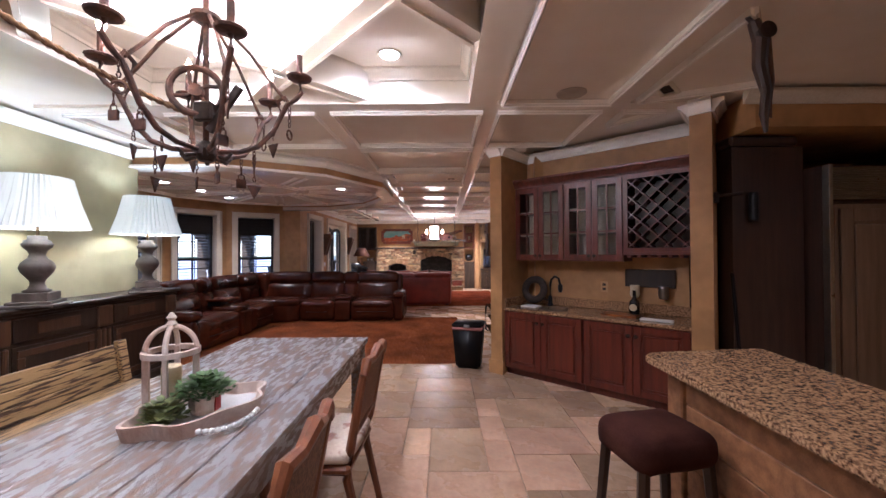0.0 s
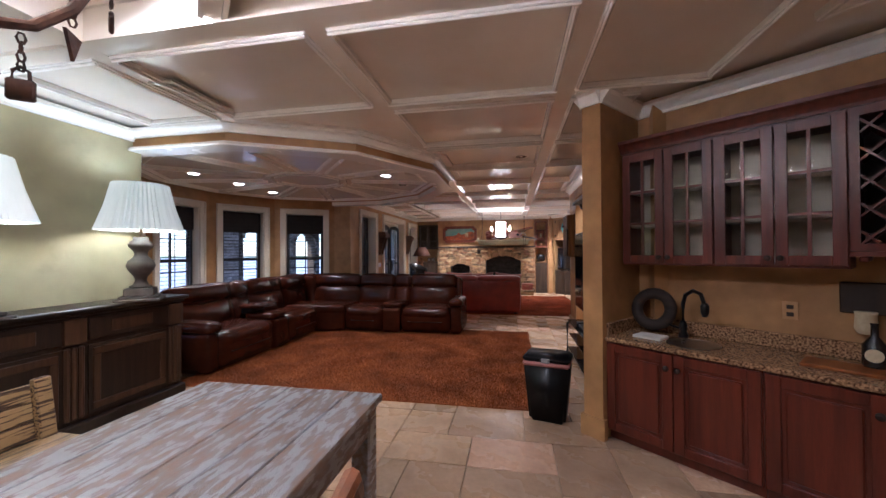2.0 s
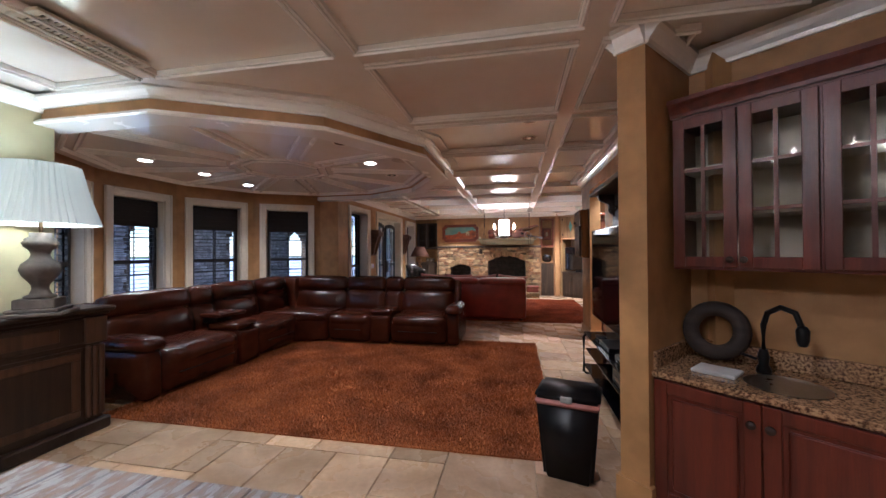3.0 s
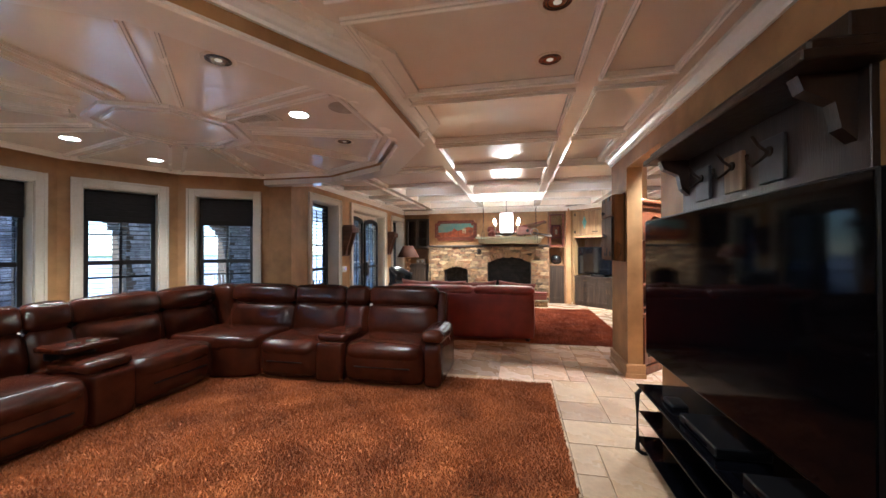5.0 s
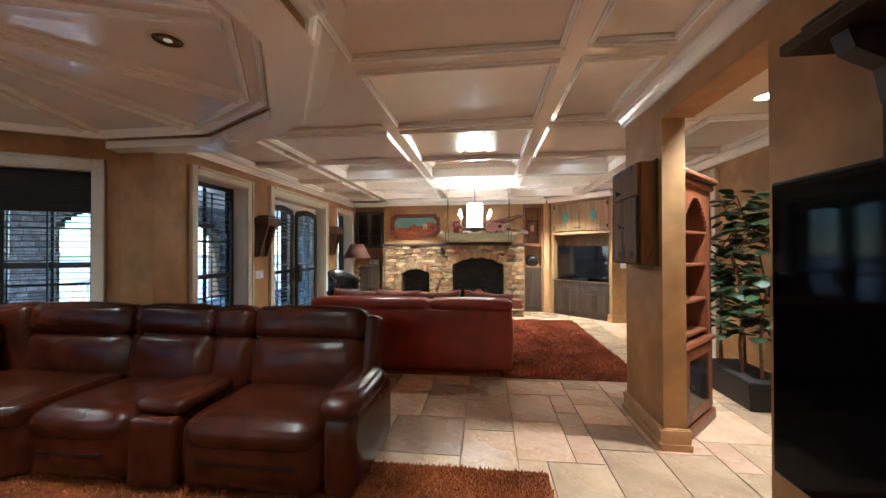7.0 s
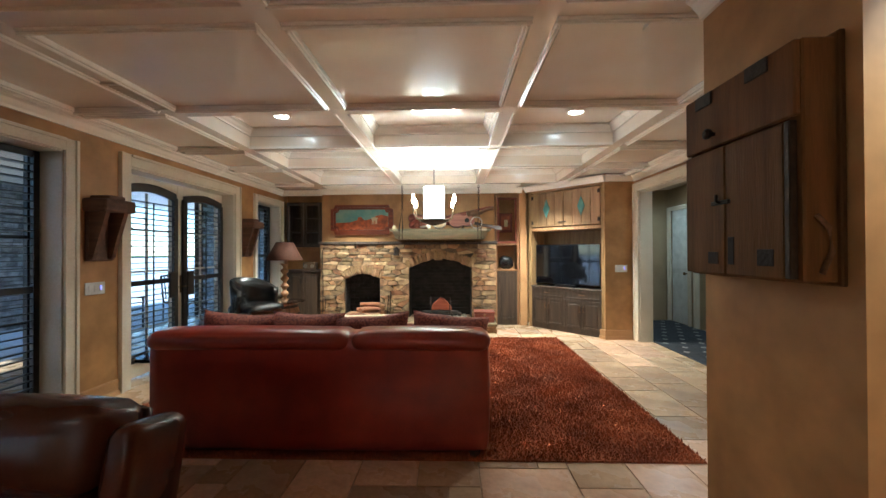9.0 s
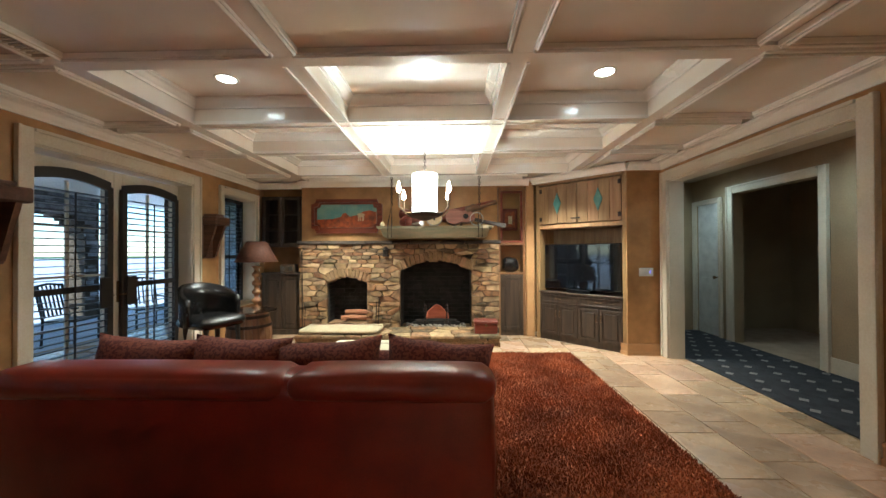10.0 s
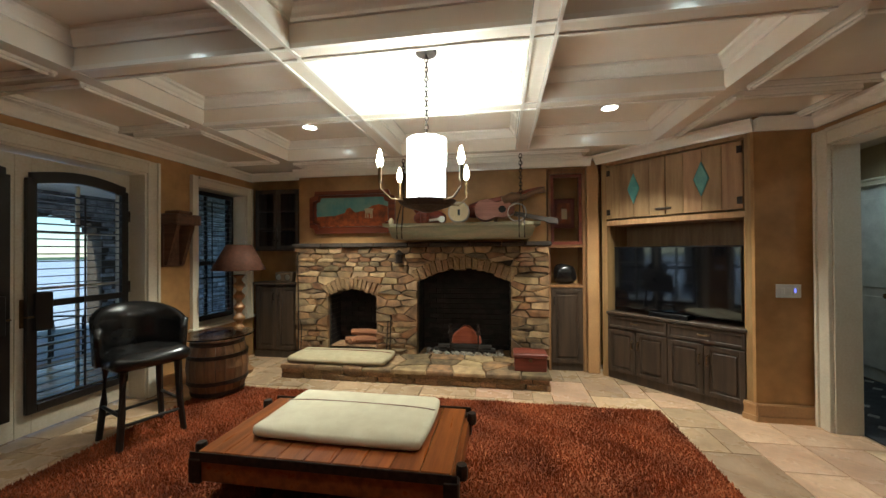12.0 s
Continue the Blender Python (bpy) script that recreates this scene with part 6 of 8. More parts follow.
# right niche
e = thing("niche_cabinet", (1.01, 14.88, 0), "tall narrow niche cabinet with shelf and glass door", "cabinet")
HONEY = wood("honey_oak", (0.30, 0.155, 0.065), (0.21, 0.10, 0.04), axis=2, rough=0.5)
bm = bmesh.new()
for a, b in ((-0.23, -0.20), (0.20, 0.24)):
    box(bm, a, b, -0.02, 0.3, 0, 2.62)
for z in (1.08, 1.60):
    box(bm, -0.2, 0.2, -0.02, 0.3, z, z + 0.03)
box(bm, -0.2, 0.2, -0.018, 0.3, 2.56, 2.62)
part("body", bm, HONEY, e)
part("back", cbox(-0.2, 0.2, 0.28, 0.30, 1.1, 2.56), GOLD, e)
part("base", cbox(-0.2, 0.2, 0.0, 0.28, 0.0, 1.08), SMOKE, e)
door_panel(e, -0.195, 0.195, 0.1, 1.06, 0.0, SMOKE, (-0.16, 0.9, "bar"))
glazed_door(e, -0.195, 0.195, 1.635, 2.55, 0.0, RW, 1, 1, GLASS, None, rail=0.04)
e = thing("framed_picture", (1.01, 15.05, 1.86), "small red-framed picture inside the glass cabinet", "picture")
part("frame", cbox(-0.14, 0.14, 0.0, 0.03, 0, 0.40, bevel=0.01), RW, e)
part("sheet", cbox(-0.09, 0.09, -0.006, 0.0, 0.06, 0.34), OCHRE, e)
part("pale_patch", cbox(-0.03, 0.04, -0.009, -0.005, 0.12, 0.26), CREAM, e)
e = thing("helmet", (1.01, 15.0, 1.11), "dark rounded leather hat on the niche shelf", "hat")
spart("crown", puff(-0.15, 0.15, -0.1, 0.12, 0, 0.27, 0.13, wob=0.02), BLACKLEATHER, e)
obj("pilaster", cbox(1.255, 1.40, 14.80, 15.1, 0, 2.7, bevel=0.01), GOLDTRIM, label="golden wood pilaster between the cabinets", kind="structure")

# slanted media cabinet
MA, MB = Vector((1.42, 14.76)), Vector((2.46, 13.70))
mlen = (MB - MA).length
mdir = math.degrees(math.atan2((MB - MA).y, (MB - MA).x))
media = thing("media_cabinet", (MA.x, MA.y, 0), "built-in corner media cabinet, pine above dark wood", "cabinet", turn=mdir)
PINE = wood("knotty_pine", (0.40, 0.24, 0.11), (0.26, 0.14, 0.06), axis=2, rough=0.55, bump=0.2, spread=0.28)
MW = mlen
for nm, a, b, c, d, f, g in (("stile", 0, 0.07, 0, 0.5, 0.0, 2.66), ("stile", MW - 0.05, MW, 0, 0.5, 0.0, 2.66), ("rail", 0.07, MW - 0.05, 0.0, 0.5, 1.86, 1.92), ("back", 0.07, MW - 0.05, 0.46, 0.5, 0.8, 1.86), ("top_rail", 0.07, MW - 0.05, 0.0, 0.5, 2.6, 2.66)):
    part(nm, cbox(a, b, c, d, f, g, bevel=0.003), PINE, media, "honey pine surround")
part("base", cbox(0.07, MW - 0.05, 0.01, 0.5, 0.0, 0.78), SMOKE, media)
part("worktop", cbox(0.06, MW - 0.04, -0.02, 0.5, 0.78, 0.81, bevel=0.004), SMOKE, media)
x0_ = 0.07
wd = (MW - 0.12) / 4
for i in range(4):
    a = x0_ + i * wd
    door_panel(media, a + 0.004, a + wd - 0.004, 0.10, 0.60, 0.01, SMOKE, (a + (wd - 0.035 if i % 2 == 0 else 0.035), 0.45, "bar"), BRASS, rail=0.045)
for i in range(2):
    a = x0_ + i * 2 * wd
    door_panel(media, a + 0.004, a + 2 * wd - 0.004, 0.62, 0.77, 0.01, SMOKE, (a + wd, 0.70, "pull"), BRASS, rail=0.03, raised=False, name="drawer")
DIAM = material("turquoise_tile", (0.08, 0.27, 0.27), (0.14, 0.36, 0.33), scale=12, rough=0.35)
for i in range(2):
    a = x0_ + i * 2 * wd
    d_ = part("upper_door", cbox(a + 0.004, a + 2 * wd - 0.004, 0.012, 0.03, 1.94, 2.58), PINE, media, "board door with turquoise diamond")
    k = 4
    for j in range(k):
        u0, u1 = a + 0.004 + (2 * wd - 0.008) * j / k, a + 0.004 + (2 * wd - 0.008) * (j + 1) / k
        part("board", cbox(u0 + 0.001, u1 - 0.001, -0.012, 0.012, 1.94, 2.58, bevel=0.003), PINE, d_)
    bm = bmesh.new()
    cx = a + wd
    prism(bm, [(cx, 2.09), (cx + 0.07, 2.27), (cx, 2.45), (cx - 0.07, 2.27)], 0.012, 0.03, Matrix.Rotation(math.pi / 2, 4, "X"))
    bmesh.ops.bevel(bm, geom=bm.edges[:], offset=0.006, segments=1, affect="EDGES")
    part("diamond", bm, DIAM, d_, "turquoise diamond inlay")
    hx = a + 0.03 if i == 0 else a + 2 * wd - 0.03
    for z in (2.02, 2.5):
        part("hinge", cbox(hx - 0.022, hx + 0.022, -0.02, -0.01, z - 0.034, z + 0.034, bevel=0.003), IRON, d_, "black iron hinge")
    if i == 0:
        part("latch", cbox(a + 2 * wd - 0.1, a + 2 * wd + 0.06, -0.03, -0.015, 2.0, 2.02, bevel=0.003), IRON, d_, "black iron latch")
SCREEN = material("screen_glass", (0.004, 0.004, 0.005), rough=0.05, rough_var=0.02)
SCREEN.node_tree.nodes["Principled BSDF"].inputs["Specular IOR Level"].default_value = 1.0
tv = thing("television", (MA.x, MA.y, 0.81), "flat black television in the media cabinet", "television", turn=mdir)
part("screen", cbox(0.12, MW - 0.10, 0.08, 0.11, 0.06, 0.78, bevel=0.006), SCREEN, tv)
part("bezel", cbox(0.11, MW - 0.09, 0.09, 0.14, 0.05, 0.79, bevel=0.006), BLACK, tv)
part("foot", cbox(MW / 2 - 0.2, MW / 2 + 0.2, 0.03, 0.22, 0.0, 0.05, bevel=0.006), BLACK, tv)
# switches
LEDBLUE = material("blue_indicator", (0.1, 0.1, 0.6), rough=0.4, emit=2.0, emit_color=(0.15, 0.15, 1.0))
for x, y, z, turn in ((2.72, 13.655, 1.18, 0), (LEFT + 0.005, 10.98, 1.13, 90)):
    e = thing("switch_plate", (x, y, z), "white multi-gang switch plate on plaster", "switch", "switches", turn)
    part("plate", cbox(-0.10, 0.10, -0.008, 0, -0.06, 0.06, bevel=0.003), PLATE, e)
    part("indicator", cbox(0.045, 0.055, -0.0145, -0.012, -0.012, 0.022), LEDBLUE, e, "small blue indicator light")
    for i in range(3):
        part("toggle", cbox(-0.07 + i * 0.055, -0.035 + i * 0.055, -0.013, -0.007, -0.03, 0.03, bevel=0.002), PLATE, e)
# corbels
CORB = wood("corbel_wood", (0.14, 0.06, 0.03), (0.08, 0.035, 0.018), axis=1, rough=0.6, bump=0.4)
for y in (11.02, 13.60):
    e = thing("wall_corbel", (LEFT, y, 1.42), "rough timber bracket sconce on the plaster wall", "sconce", "timber bracket sconces", 90)
    bm = bmesh.new()
    box(bm, -0.17, 0.17, -0.24, 0, 0.46, 0.58, bevel=0.012)
    box(bm, -0.09, 0.09, -0.2, 0, 0.58, 0.62, bevel=0.008)
    part("shelf", bm, CORB, e)
    bm = bmesh.new()
    for s in (-0.12, 0.075):
        prism(bm, [(0, 0), (-0.06, 0), (-0.2, 0.46), (0, 0.46)], 0, 0.045, Matrix.Translation((s, 0, 0)) @ Matrix(((0, 0, 1, 0), (1, 0, 0, 0), (0, 1, 0, 0), (0, 0, 0, 1))))
    bmesh.ops.recalc_face_normals(bm, faces=bm.faces)
    part("bracket", bm, CORB, e)
    part("back_board", cbox(-0.14, 0.14, -0.03, 0, -0.02, 0.46, bevel=0.006), CORB, e)

# ---- pendant over the cart table ----
GLOW = material("lit_shade", (0.9, 0.86, 0.76), rough=0.8, emit=5.0, emit_color=(1.0, 0.98, 0.93))
FLAME = material("lit_candle_bulb", (1, 0.9, 0.75), rough=0.5, emit=60.0, emit_color=(1.0, 0.86, 0.62))
PX, PY = -0.33, 12.43
pend = thing("pendant_light", (PX, PY, 0), "iron pendant with glowing drum shade and candle arms", "lamp")
part("canopy", turned([(0.07, 2.945), (0.075, 2.95), (0.075, 2.97)], 20), IRON, pend)
bm = bmesh.new()
z = 2.36
i = 0
while z < 2.95:
    tube(bm, [(0.012 * math.cos(a), 0, 0.022 * math.sin(a)) for a in np.linspace(0, 2 * math.pi, 9)], 0.004, 6, pose(0, 0, z, 0, 0, 90 * (i % 2)))
    z += 0.034
    i += 1
part("chain", bm, IRON, pend)
bm = bmesh.new()
lathe(bm, [(0.135, 1.91), (0.14, 1.92), (0.14, 2.34), (0.13, 2.345), (0.128, 1.92), (0.135, 1.91)], 32)
spart("drum_shade", bm, GLOW, pend, "glowing pale drum shade")
bm = bmesh.new()
lathe(bm, [(0.03, 1.83), (0.16, 1.87), (0.20, 1.90), (0.205, 1.91), (0.16, 1.90), (0.02, 1.86)], 28)
tube(bm, [(0, 0, 1.86), (0, 0, 2.37)], 0.01)
for a in range(4):
    t_ = radians(45 + 90 * a)
    tube(bm, [(0.142 * math.cos(t_ + 0.6), 0.142 * math.sin(t_ + 0.6), 1.9), (0.142 * math.cos(t_ + 0.6), 0.142 * math.sin(t_ + 0.6), 2.14)], 0.006)
part("dish", bm, IRON, pend, "iron dish")
for a in range(4):
    t_ = radians(47 + 90 * a)
    c, s = math.cos(t_), math.sin(t_)
    bm = bmesh.new()
    tube(bm, [(c * 0.19, s * 0.19, 1.90), (c * 0.29, s * 0.29, 1.90), (c * 0.37, s * 0.37, 1.96), (c * 0.37, s * 0.37, 2.0)], 0.007)
    lathe(bm, [(0.012, 2.0), (0.012, 2.1)], 10, Matrix.Translation((c * 0.37, s * 0.37, 0)))
    arm = part("arm", bm, BRASS, pend)
    bm = bmesh.new()
    lathe(bm, [(0.012, 2.1), (0.024, 2.135), (0.017, 2.17), (0.004, 2.215)], 10, Matrix.Translation((c * 0.37, s * 0.37, 0)))
    spart("bulb", bm, FLAME, arm, "lit flame bulb")

# ---- television wall ----
tv = thing("wall_television", (TVX, 6.1, 0), "huge flat black television hung on the wall", "television")
part("screen", cbox(-0.245, -0.235, -0.85, 1.11, 0.66, 1.72, bevel=0.003), GLOSSBLACK, tv)
part("bezel", cbox(-0.24, -0.18, -0.86, 1.12, 0.65, 1.73, bevel=0.006), BLACK, tv)
bm = bmesh.new()
box(bm, -0.18, 0.0, -0.25, 0.25, 1.0, 1.4, bevel=0.01)
part("wall_mount", bm, BLACK, tv)
rack = thing("coat_rack", (TVX, 6.05, 0), "dark wooden wall shelf with hooks on plaques", "shelf")
part("back_board", cbox(-0.03, 0.0, -0.52, 1.0, 1.72, 2.24, bevel=0.004), WALNUT, rack)
bm = bmesh.new()
box(bm, -0.29, 0.0, -0.60, 1.06, 2.15, 2.19, bevel=0.006)
box(bm, -0.25, 0.0, -0.57, 1.03, 2.185, 2.24, bevel=0.012)
box(bm, -0.12, 0.0, -0.56, 1.02, 2.235, 2.33, bevel=0.006)
part("shelf", bm, WALNUT, rack)
for y in (-0.44, 0.92):
    bm = bmesh.new()
    prism(bm, [(0, 1.86), (0, 2.15), (-0.22, 2.15), (-0.20, 2.09), (-0.10, 2.04), (-0.08, 1.94), (-0.04, 1.90)], y - 0.03, y + 0.03, Matrix(((1, 0, 0, 0), (0, 0, 1, 0), (0, 1, 0, 0), (0, 0, 0, 1))))
    bmesh.ops.recalc_face_normals(bm, faces=bm.faces)
    part("bracket", bm, WALNUT, rack, "scrolled bracket")
PLQ = wood("pale_plaque", (0.26, 0.17, 0.09), (0.17, 0.10, 0.05), axis=2, rough=0.6)
PLQ2 = material("slate_plaque", (0.05, 0.048, 0.055), rough=0.5, bump=0.1)
for i, y in enumerate((0.66, 0.30, -0.02)):
    p_ = part("plaque", cbox(-0.05, -0.03, y - 0.09, y + 0.09, 1.82, 2.04, bevel=0.004), PLQ if i == 1 else PLQ2, rack, "square hook plaque")
    bm = bmesh.new()
    tube(bm, [(-0.05, y, 1.97), (-0.09, y, 1.93), (-0.13, y, 1.90), (-0.15, y, 1.93), (-0.15, y, 1.96)], 0.008)
    tube(bm, [(-0.05, y, 1.96), (-0.10, y, 2.0), (-0.13, y, 2.05)], 0.008)
    lathe(bm, [(0.025, 0.0), (0.025, 0.01)], 12, pose(-0.05, y, 1.97, 0, -90, 0))
    part("hook", bm, IRON, p_, "black iron hook")
stand = thing("tv_stand", (0.97, 6.02, 0), "black glass television stand with curved metal legs", "stand")
for z, w in ((0.48, 0.19), (0.28, 0.17), (0.09, 0.19)):
    part("glass_shelf", cbox(-w, 0.17, -0.92, 0.92, z, z + 0.012, bevel=0.003), GLOSSBLACK, stand)
for y in (-0.86, 0.86):
    part("leg", bar([(0.14, y, 0.0), (-0.16, y, 0.0), (-0.2, y, 0.03), (-0.2, y, 0.44), (-0.17, y, 0.475), (0.14, y, 0.475)], 0.018), BLACK, stand)
part("back_panel", cbox(0.12, 0.15, -0.3, 0.3, 0.0, 0.48, bevel=0.004), BLACK, stand)
for y, z, w, h, lab, nm in ((-0.55, 0.495, 0.24, 0.06, "black cable box on the television stand", "cable_box"), (0.1, 0.495, 0.2, 0.05, "black game console on the television stand", "game_console"), (-0.45, 0.295, 0.22, 0.13, "black receiver on the stand shelf", "receiver")):
    e = thing(nm, (0.95, 6.02 + y, z), lab, "electronics")
    part("case", cbox(-0.12, 0.12, -w, w, 0, h, bevel=0.006), BLACK, e)
    part("front_strip", cbox(-0.124, -0.119, -w * 0.6, w * 0.6, h * 0.3, h * 0.55), GLOSSBLACK, e)
e = thing("game_controller", (0.9, 6.55, 0.492), "black game controller on the stand", "controller")
spart("grip", puff(-0.05, 0.05, -0.08, 0.08, 0, 0.035, 0.02, wob=0.004), BLACK, e)

# old door cabinet on the pier
LASH = material("old_cord", (0.16, 0.08, 0.035), (0.09, 0.045, 0.02), scale=60, rough=0.95, bump=0.4)
OLD = wood("weathered_door_wood", (0.17, 0.078, 0.026), (0.075, 0.034, 0.012), axis=2, scale=1.6, rough=0.7, bump=0.15, spread=0.15)
OLD.node_tree.nodes["Principled BSDF"].inputs["Specular IOR Level"].default_value = 0.15
e = thing("rustic_wall_cabinet", (TVX, 8.96, 1.37), "weathered rustic wall cabinet with iron latches", "cabinet", turn=0)
part("body", cbox(-0.125, 0.0, -0.28, 0.28, 0.0, 0.80, bevel=0.006), OLD, e)
part("back_lip", cbox(-0.022, -0.002, -0.295, 0.295, -0.012, 0.815, bevel=0.004), OLD, e)
flap = part("upper_door", cbox(-0.150, -0.127, -0.278, 0.278, 0.545, 0.795, bevel=0.006), OLD, e, "drop-front flap with strap hinges")
for y in (-0.13, 0.15):
    part("hinge", cbox(-0.157, -0.149, y - 0.05, y + 0.05, 0.735, 0.790, bevel=0.002), IRON, flap, "black iron hinge plate")
part("knob", turned([(0.009, 0), (0.009, 0.015), (0.02, 0.02), (0.022, 0.035), (0.012, 0.042)], 12, pose(-0.150, 0.09, 0.60, 0, -90, 0)), IRON, flap, "black iron knob")
for a, b in ((-0.235, 0.03), (0.034, 0.278)):
    part("board", cbox(-0.150, -0.127, a, b, 0.008, 0.535, bevel=0.004), OLD, e)
part("edge_strap", cbox(-0.155, -0.127, -0.262, -0.240, 0.01, 0.535, bevel=0.003), IRON, e, "studded iron edge strap")
part("latch", cbox(-0.160, -0.149, 0.0, 0.10, 0.295, 0.312, bevel=0.003), IRON, e, "black iron sliding latch")
part("latch_pin", bar([(-0.15, 0.05, 0.30), (-0.172, 0.05, 0.31), (-0.172, 0.05, 0.335)], 0.007), IRON, e)
for y, w, h in ((0.0, 0.016, 0.11), (0.10, 0.03, 0.05), (-0.16, 0.035, 0.06)):
    part("burn_mark", cbox(-0.152, -0.149, y - w, y + w, 0.05, 0.05 + h, bevel=0.001), SOOT, e, "dark worn patch")
part("rope_loop", bar([(-0.09, -0.283, 0.22), (-0.06, -0.292, 0.18), (-0.05, -0.292, 0.10), (-0.08, -0.29, 0.03)], 0.008), LASH, e, "looped cord on the side")

# arched bookcase, set slantwise beside the pier
BOOK = wood("bookcase_cherry", (0.17, 0.050, 0.018), (0.095, 0.028, 0.011), axis=2, rough=0.4)
bc = thing("bookcase", (1.350, 8.71, 0), "tall cherry bookcase with arched top and glass door", "bookcase", turn=46)
BW, BH, BD = 0.72, 2.08, 0.21
bm = bmesh.new()
box(bm, 0, 0.06, 0, BD, 0, BH)
box(bm, BW - 0.06, BW, 0, BD, 0, BH)
box(bm, 0.06, BW - 0.06, BD - 0.02, BD, 0, BH)
box(bm, 0.06, BW - 0.06, 0, BD - 0.02, 0.0, 0.1)
part("body", bm, BOOK, bc)
bm = bmesh.new()
k = 18
for i in range(k):
    u0, u1 = i / k, (i + 1) / k
    zc = 1.68 + 0.24 * math.sin(math.pi * (u0 + u1) / 2)
    box(bm, 0.06 + (BW - 0.12) * u0, 0.06 + (BW - 0.12) * u1, -0.002, 0.02, zc, 2.0)
part("arch", bm, BOOK, bc, "arched face board")
bm = bmesh.new()
box(bm, -0.02, BW + 0.02, -0.03, BD, 2.0, 2.05, bevel=0.01)
box(bm, -0.045, BW + 0.045, -0.06, BD, 2.05, 2.11, bevel=0.02)
part("cornice", bm, BOOK, bc)
for z in (0.78, 1.05, 1.35, 1.62):
    part("shelf", cbox(0.06, BW - 0.06, 0.01, BD - 0.02, z, z + 0.022, bevel=0.003), BOOK, bc)
bm = bmesh.new()
box(bm, -0.02, BW + 0.02, -0.035, BD, 0.70, 0.74, bevel=0.01)
part("waist", bm, BOOK, bc)
glazed_door(bc, 0.04, BW - 0.04, 0.12, 0.69, -0.002, BOOK, 1, 1, DIMGLASS, (0.1, 0.42), rail=0.08)
bm = bmesh.new()
box(bm, -0.025, BW + 0.025, -0.035, BD, 0.0, 0.1, bevel=0.012)
part("plinth", bm, BOOK, bc)

# fig tree in a black trough
plant = thing("fig_tree", (2.45, 9.75, 0), "leafy potted fig tree in a black trough planter", "plant")
bm = bmesh.new()
vs = box(bm, -0.22, 0.22, -0.42, 0.42, 0.0, 0.27)
for v in vs:
    if v.co.z < 0.1:
        v.co.x *= 0.8
        v.co.y *= 0.9
bmesh.ops.bevel(bm, geom=bm.edges[:], offset=0.01, segments=1, affect="EDGES")
part("planter", bm, BLACK, plant, "black trough planter")
part("soil", cbox(-0.2, 0.2, -0.4, 0.4, 0.26, 0.275), SOOT, plant)
BARK = material("bark", (0.20, 0.12, 0.07), (0.12, 0.07, 0.04), scale=25, rough=0.9, bump=0.4)
LEAF = material("fig_leaf", (0.012, 0.028, 0.010), (0.026, 0.055, 0.016), scale=8, rough=0.4, bump=0.05, spread=0.35)
rp = random.Random(11)
leaf_v, leaf_f = [], []
for i in range(4):
    x, y = rp.uniform(-0.08, 0.08), -0.27 + 0.18 * i
    pts = [(x, y, 0.26)]
    for j in range(6):
        pts.append((x + rp.uniform(-0.05, 0.05) * (j + 1) * 0.5, y + rp.uniform(-0.05, 0.05) * (j + 1) * 0.5, 0.26 + 0.29 * (j + 1)))
    part("stem", bar(pts, [0.018 - 0.002 * q for q in range(7)], 7), BARK, plant)
    for _ in range(85):
        q = rp.uniform(0.22, 0.99) * 6
        a_, b_ = Vector(pts[int(q)]), Vector(pts[min(6, int(q) + 1)])
        o = a_.lerp(b_, q - int(q))
        az, el, L = rp.uniform(0, 6.283), rp.uniform(-0.5, 0.6), rp.uniform(0.12, 0.21)
        d = Vector((math.cos(az) * math.cos(el), math.sin(az) * math.cos(el), math.sin(el)))
        sd = d.cross(Vector((0, 0, 1))).normalized() * L * 0.34
        st_ = o + d * rp.uniform(0.03, 0.13)
        dn = Vector((0, 0, -1)) * L * 0.12
        base_i = len(leaf_v)
        leaf_v += [tuple(st_), tuple(st_ + d * L * 0.4 + sd + dn * 0.3), tuple(st_ + d * L * 0.75 + sd * 1.1 + dn * 0.8), tuple(st_ + d * L + dn * 1.6), tuple(st_ + d * L * 0.75 - sd * 1.1 + dn * 0.8), tuple(st_ + d * L * 0.4 - sd + dn * 0.3), tuple(st_ + d * L * 0.6 - dn * 0.4)]
        for p_, q_ in ((0, 1), (1, 2), (2, 3), (3, 4), (4, 5), (5, 0)):
            leaf_f.append((base_i + p_, base_i + q_, base_i + 6))
me = bpy.data.meshes.new("leaves")
me.from_pydata(leaf_v, [], leaf_f)
me.materials.append(LEAF)
lv = new("leaves", me)
lv.parent = plant
tagged(lv, "glossy dark green leaves", "", "", "stuff")

# waste bin
bin_ = thing("waste_bin", (0.31, 4.75, 0), "black plastic waste bin with pink liner showing", "bin", turn=-14)


def taper(bm, w0, d0, w1, d1, z0, z1, bev):
    vs = box(bm, -w0, w0, -d0, d0, z0, z1)
    for v in vs:
        if v.co.z > (z0 + z1) / 2:
            v.co.x *= w1 / w0
            v.co.y *= d1 / d0
    bmesh.ops.bevel(bm, geom=bm.edges[:], offset=bev, segments=3, affect="EDGES")


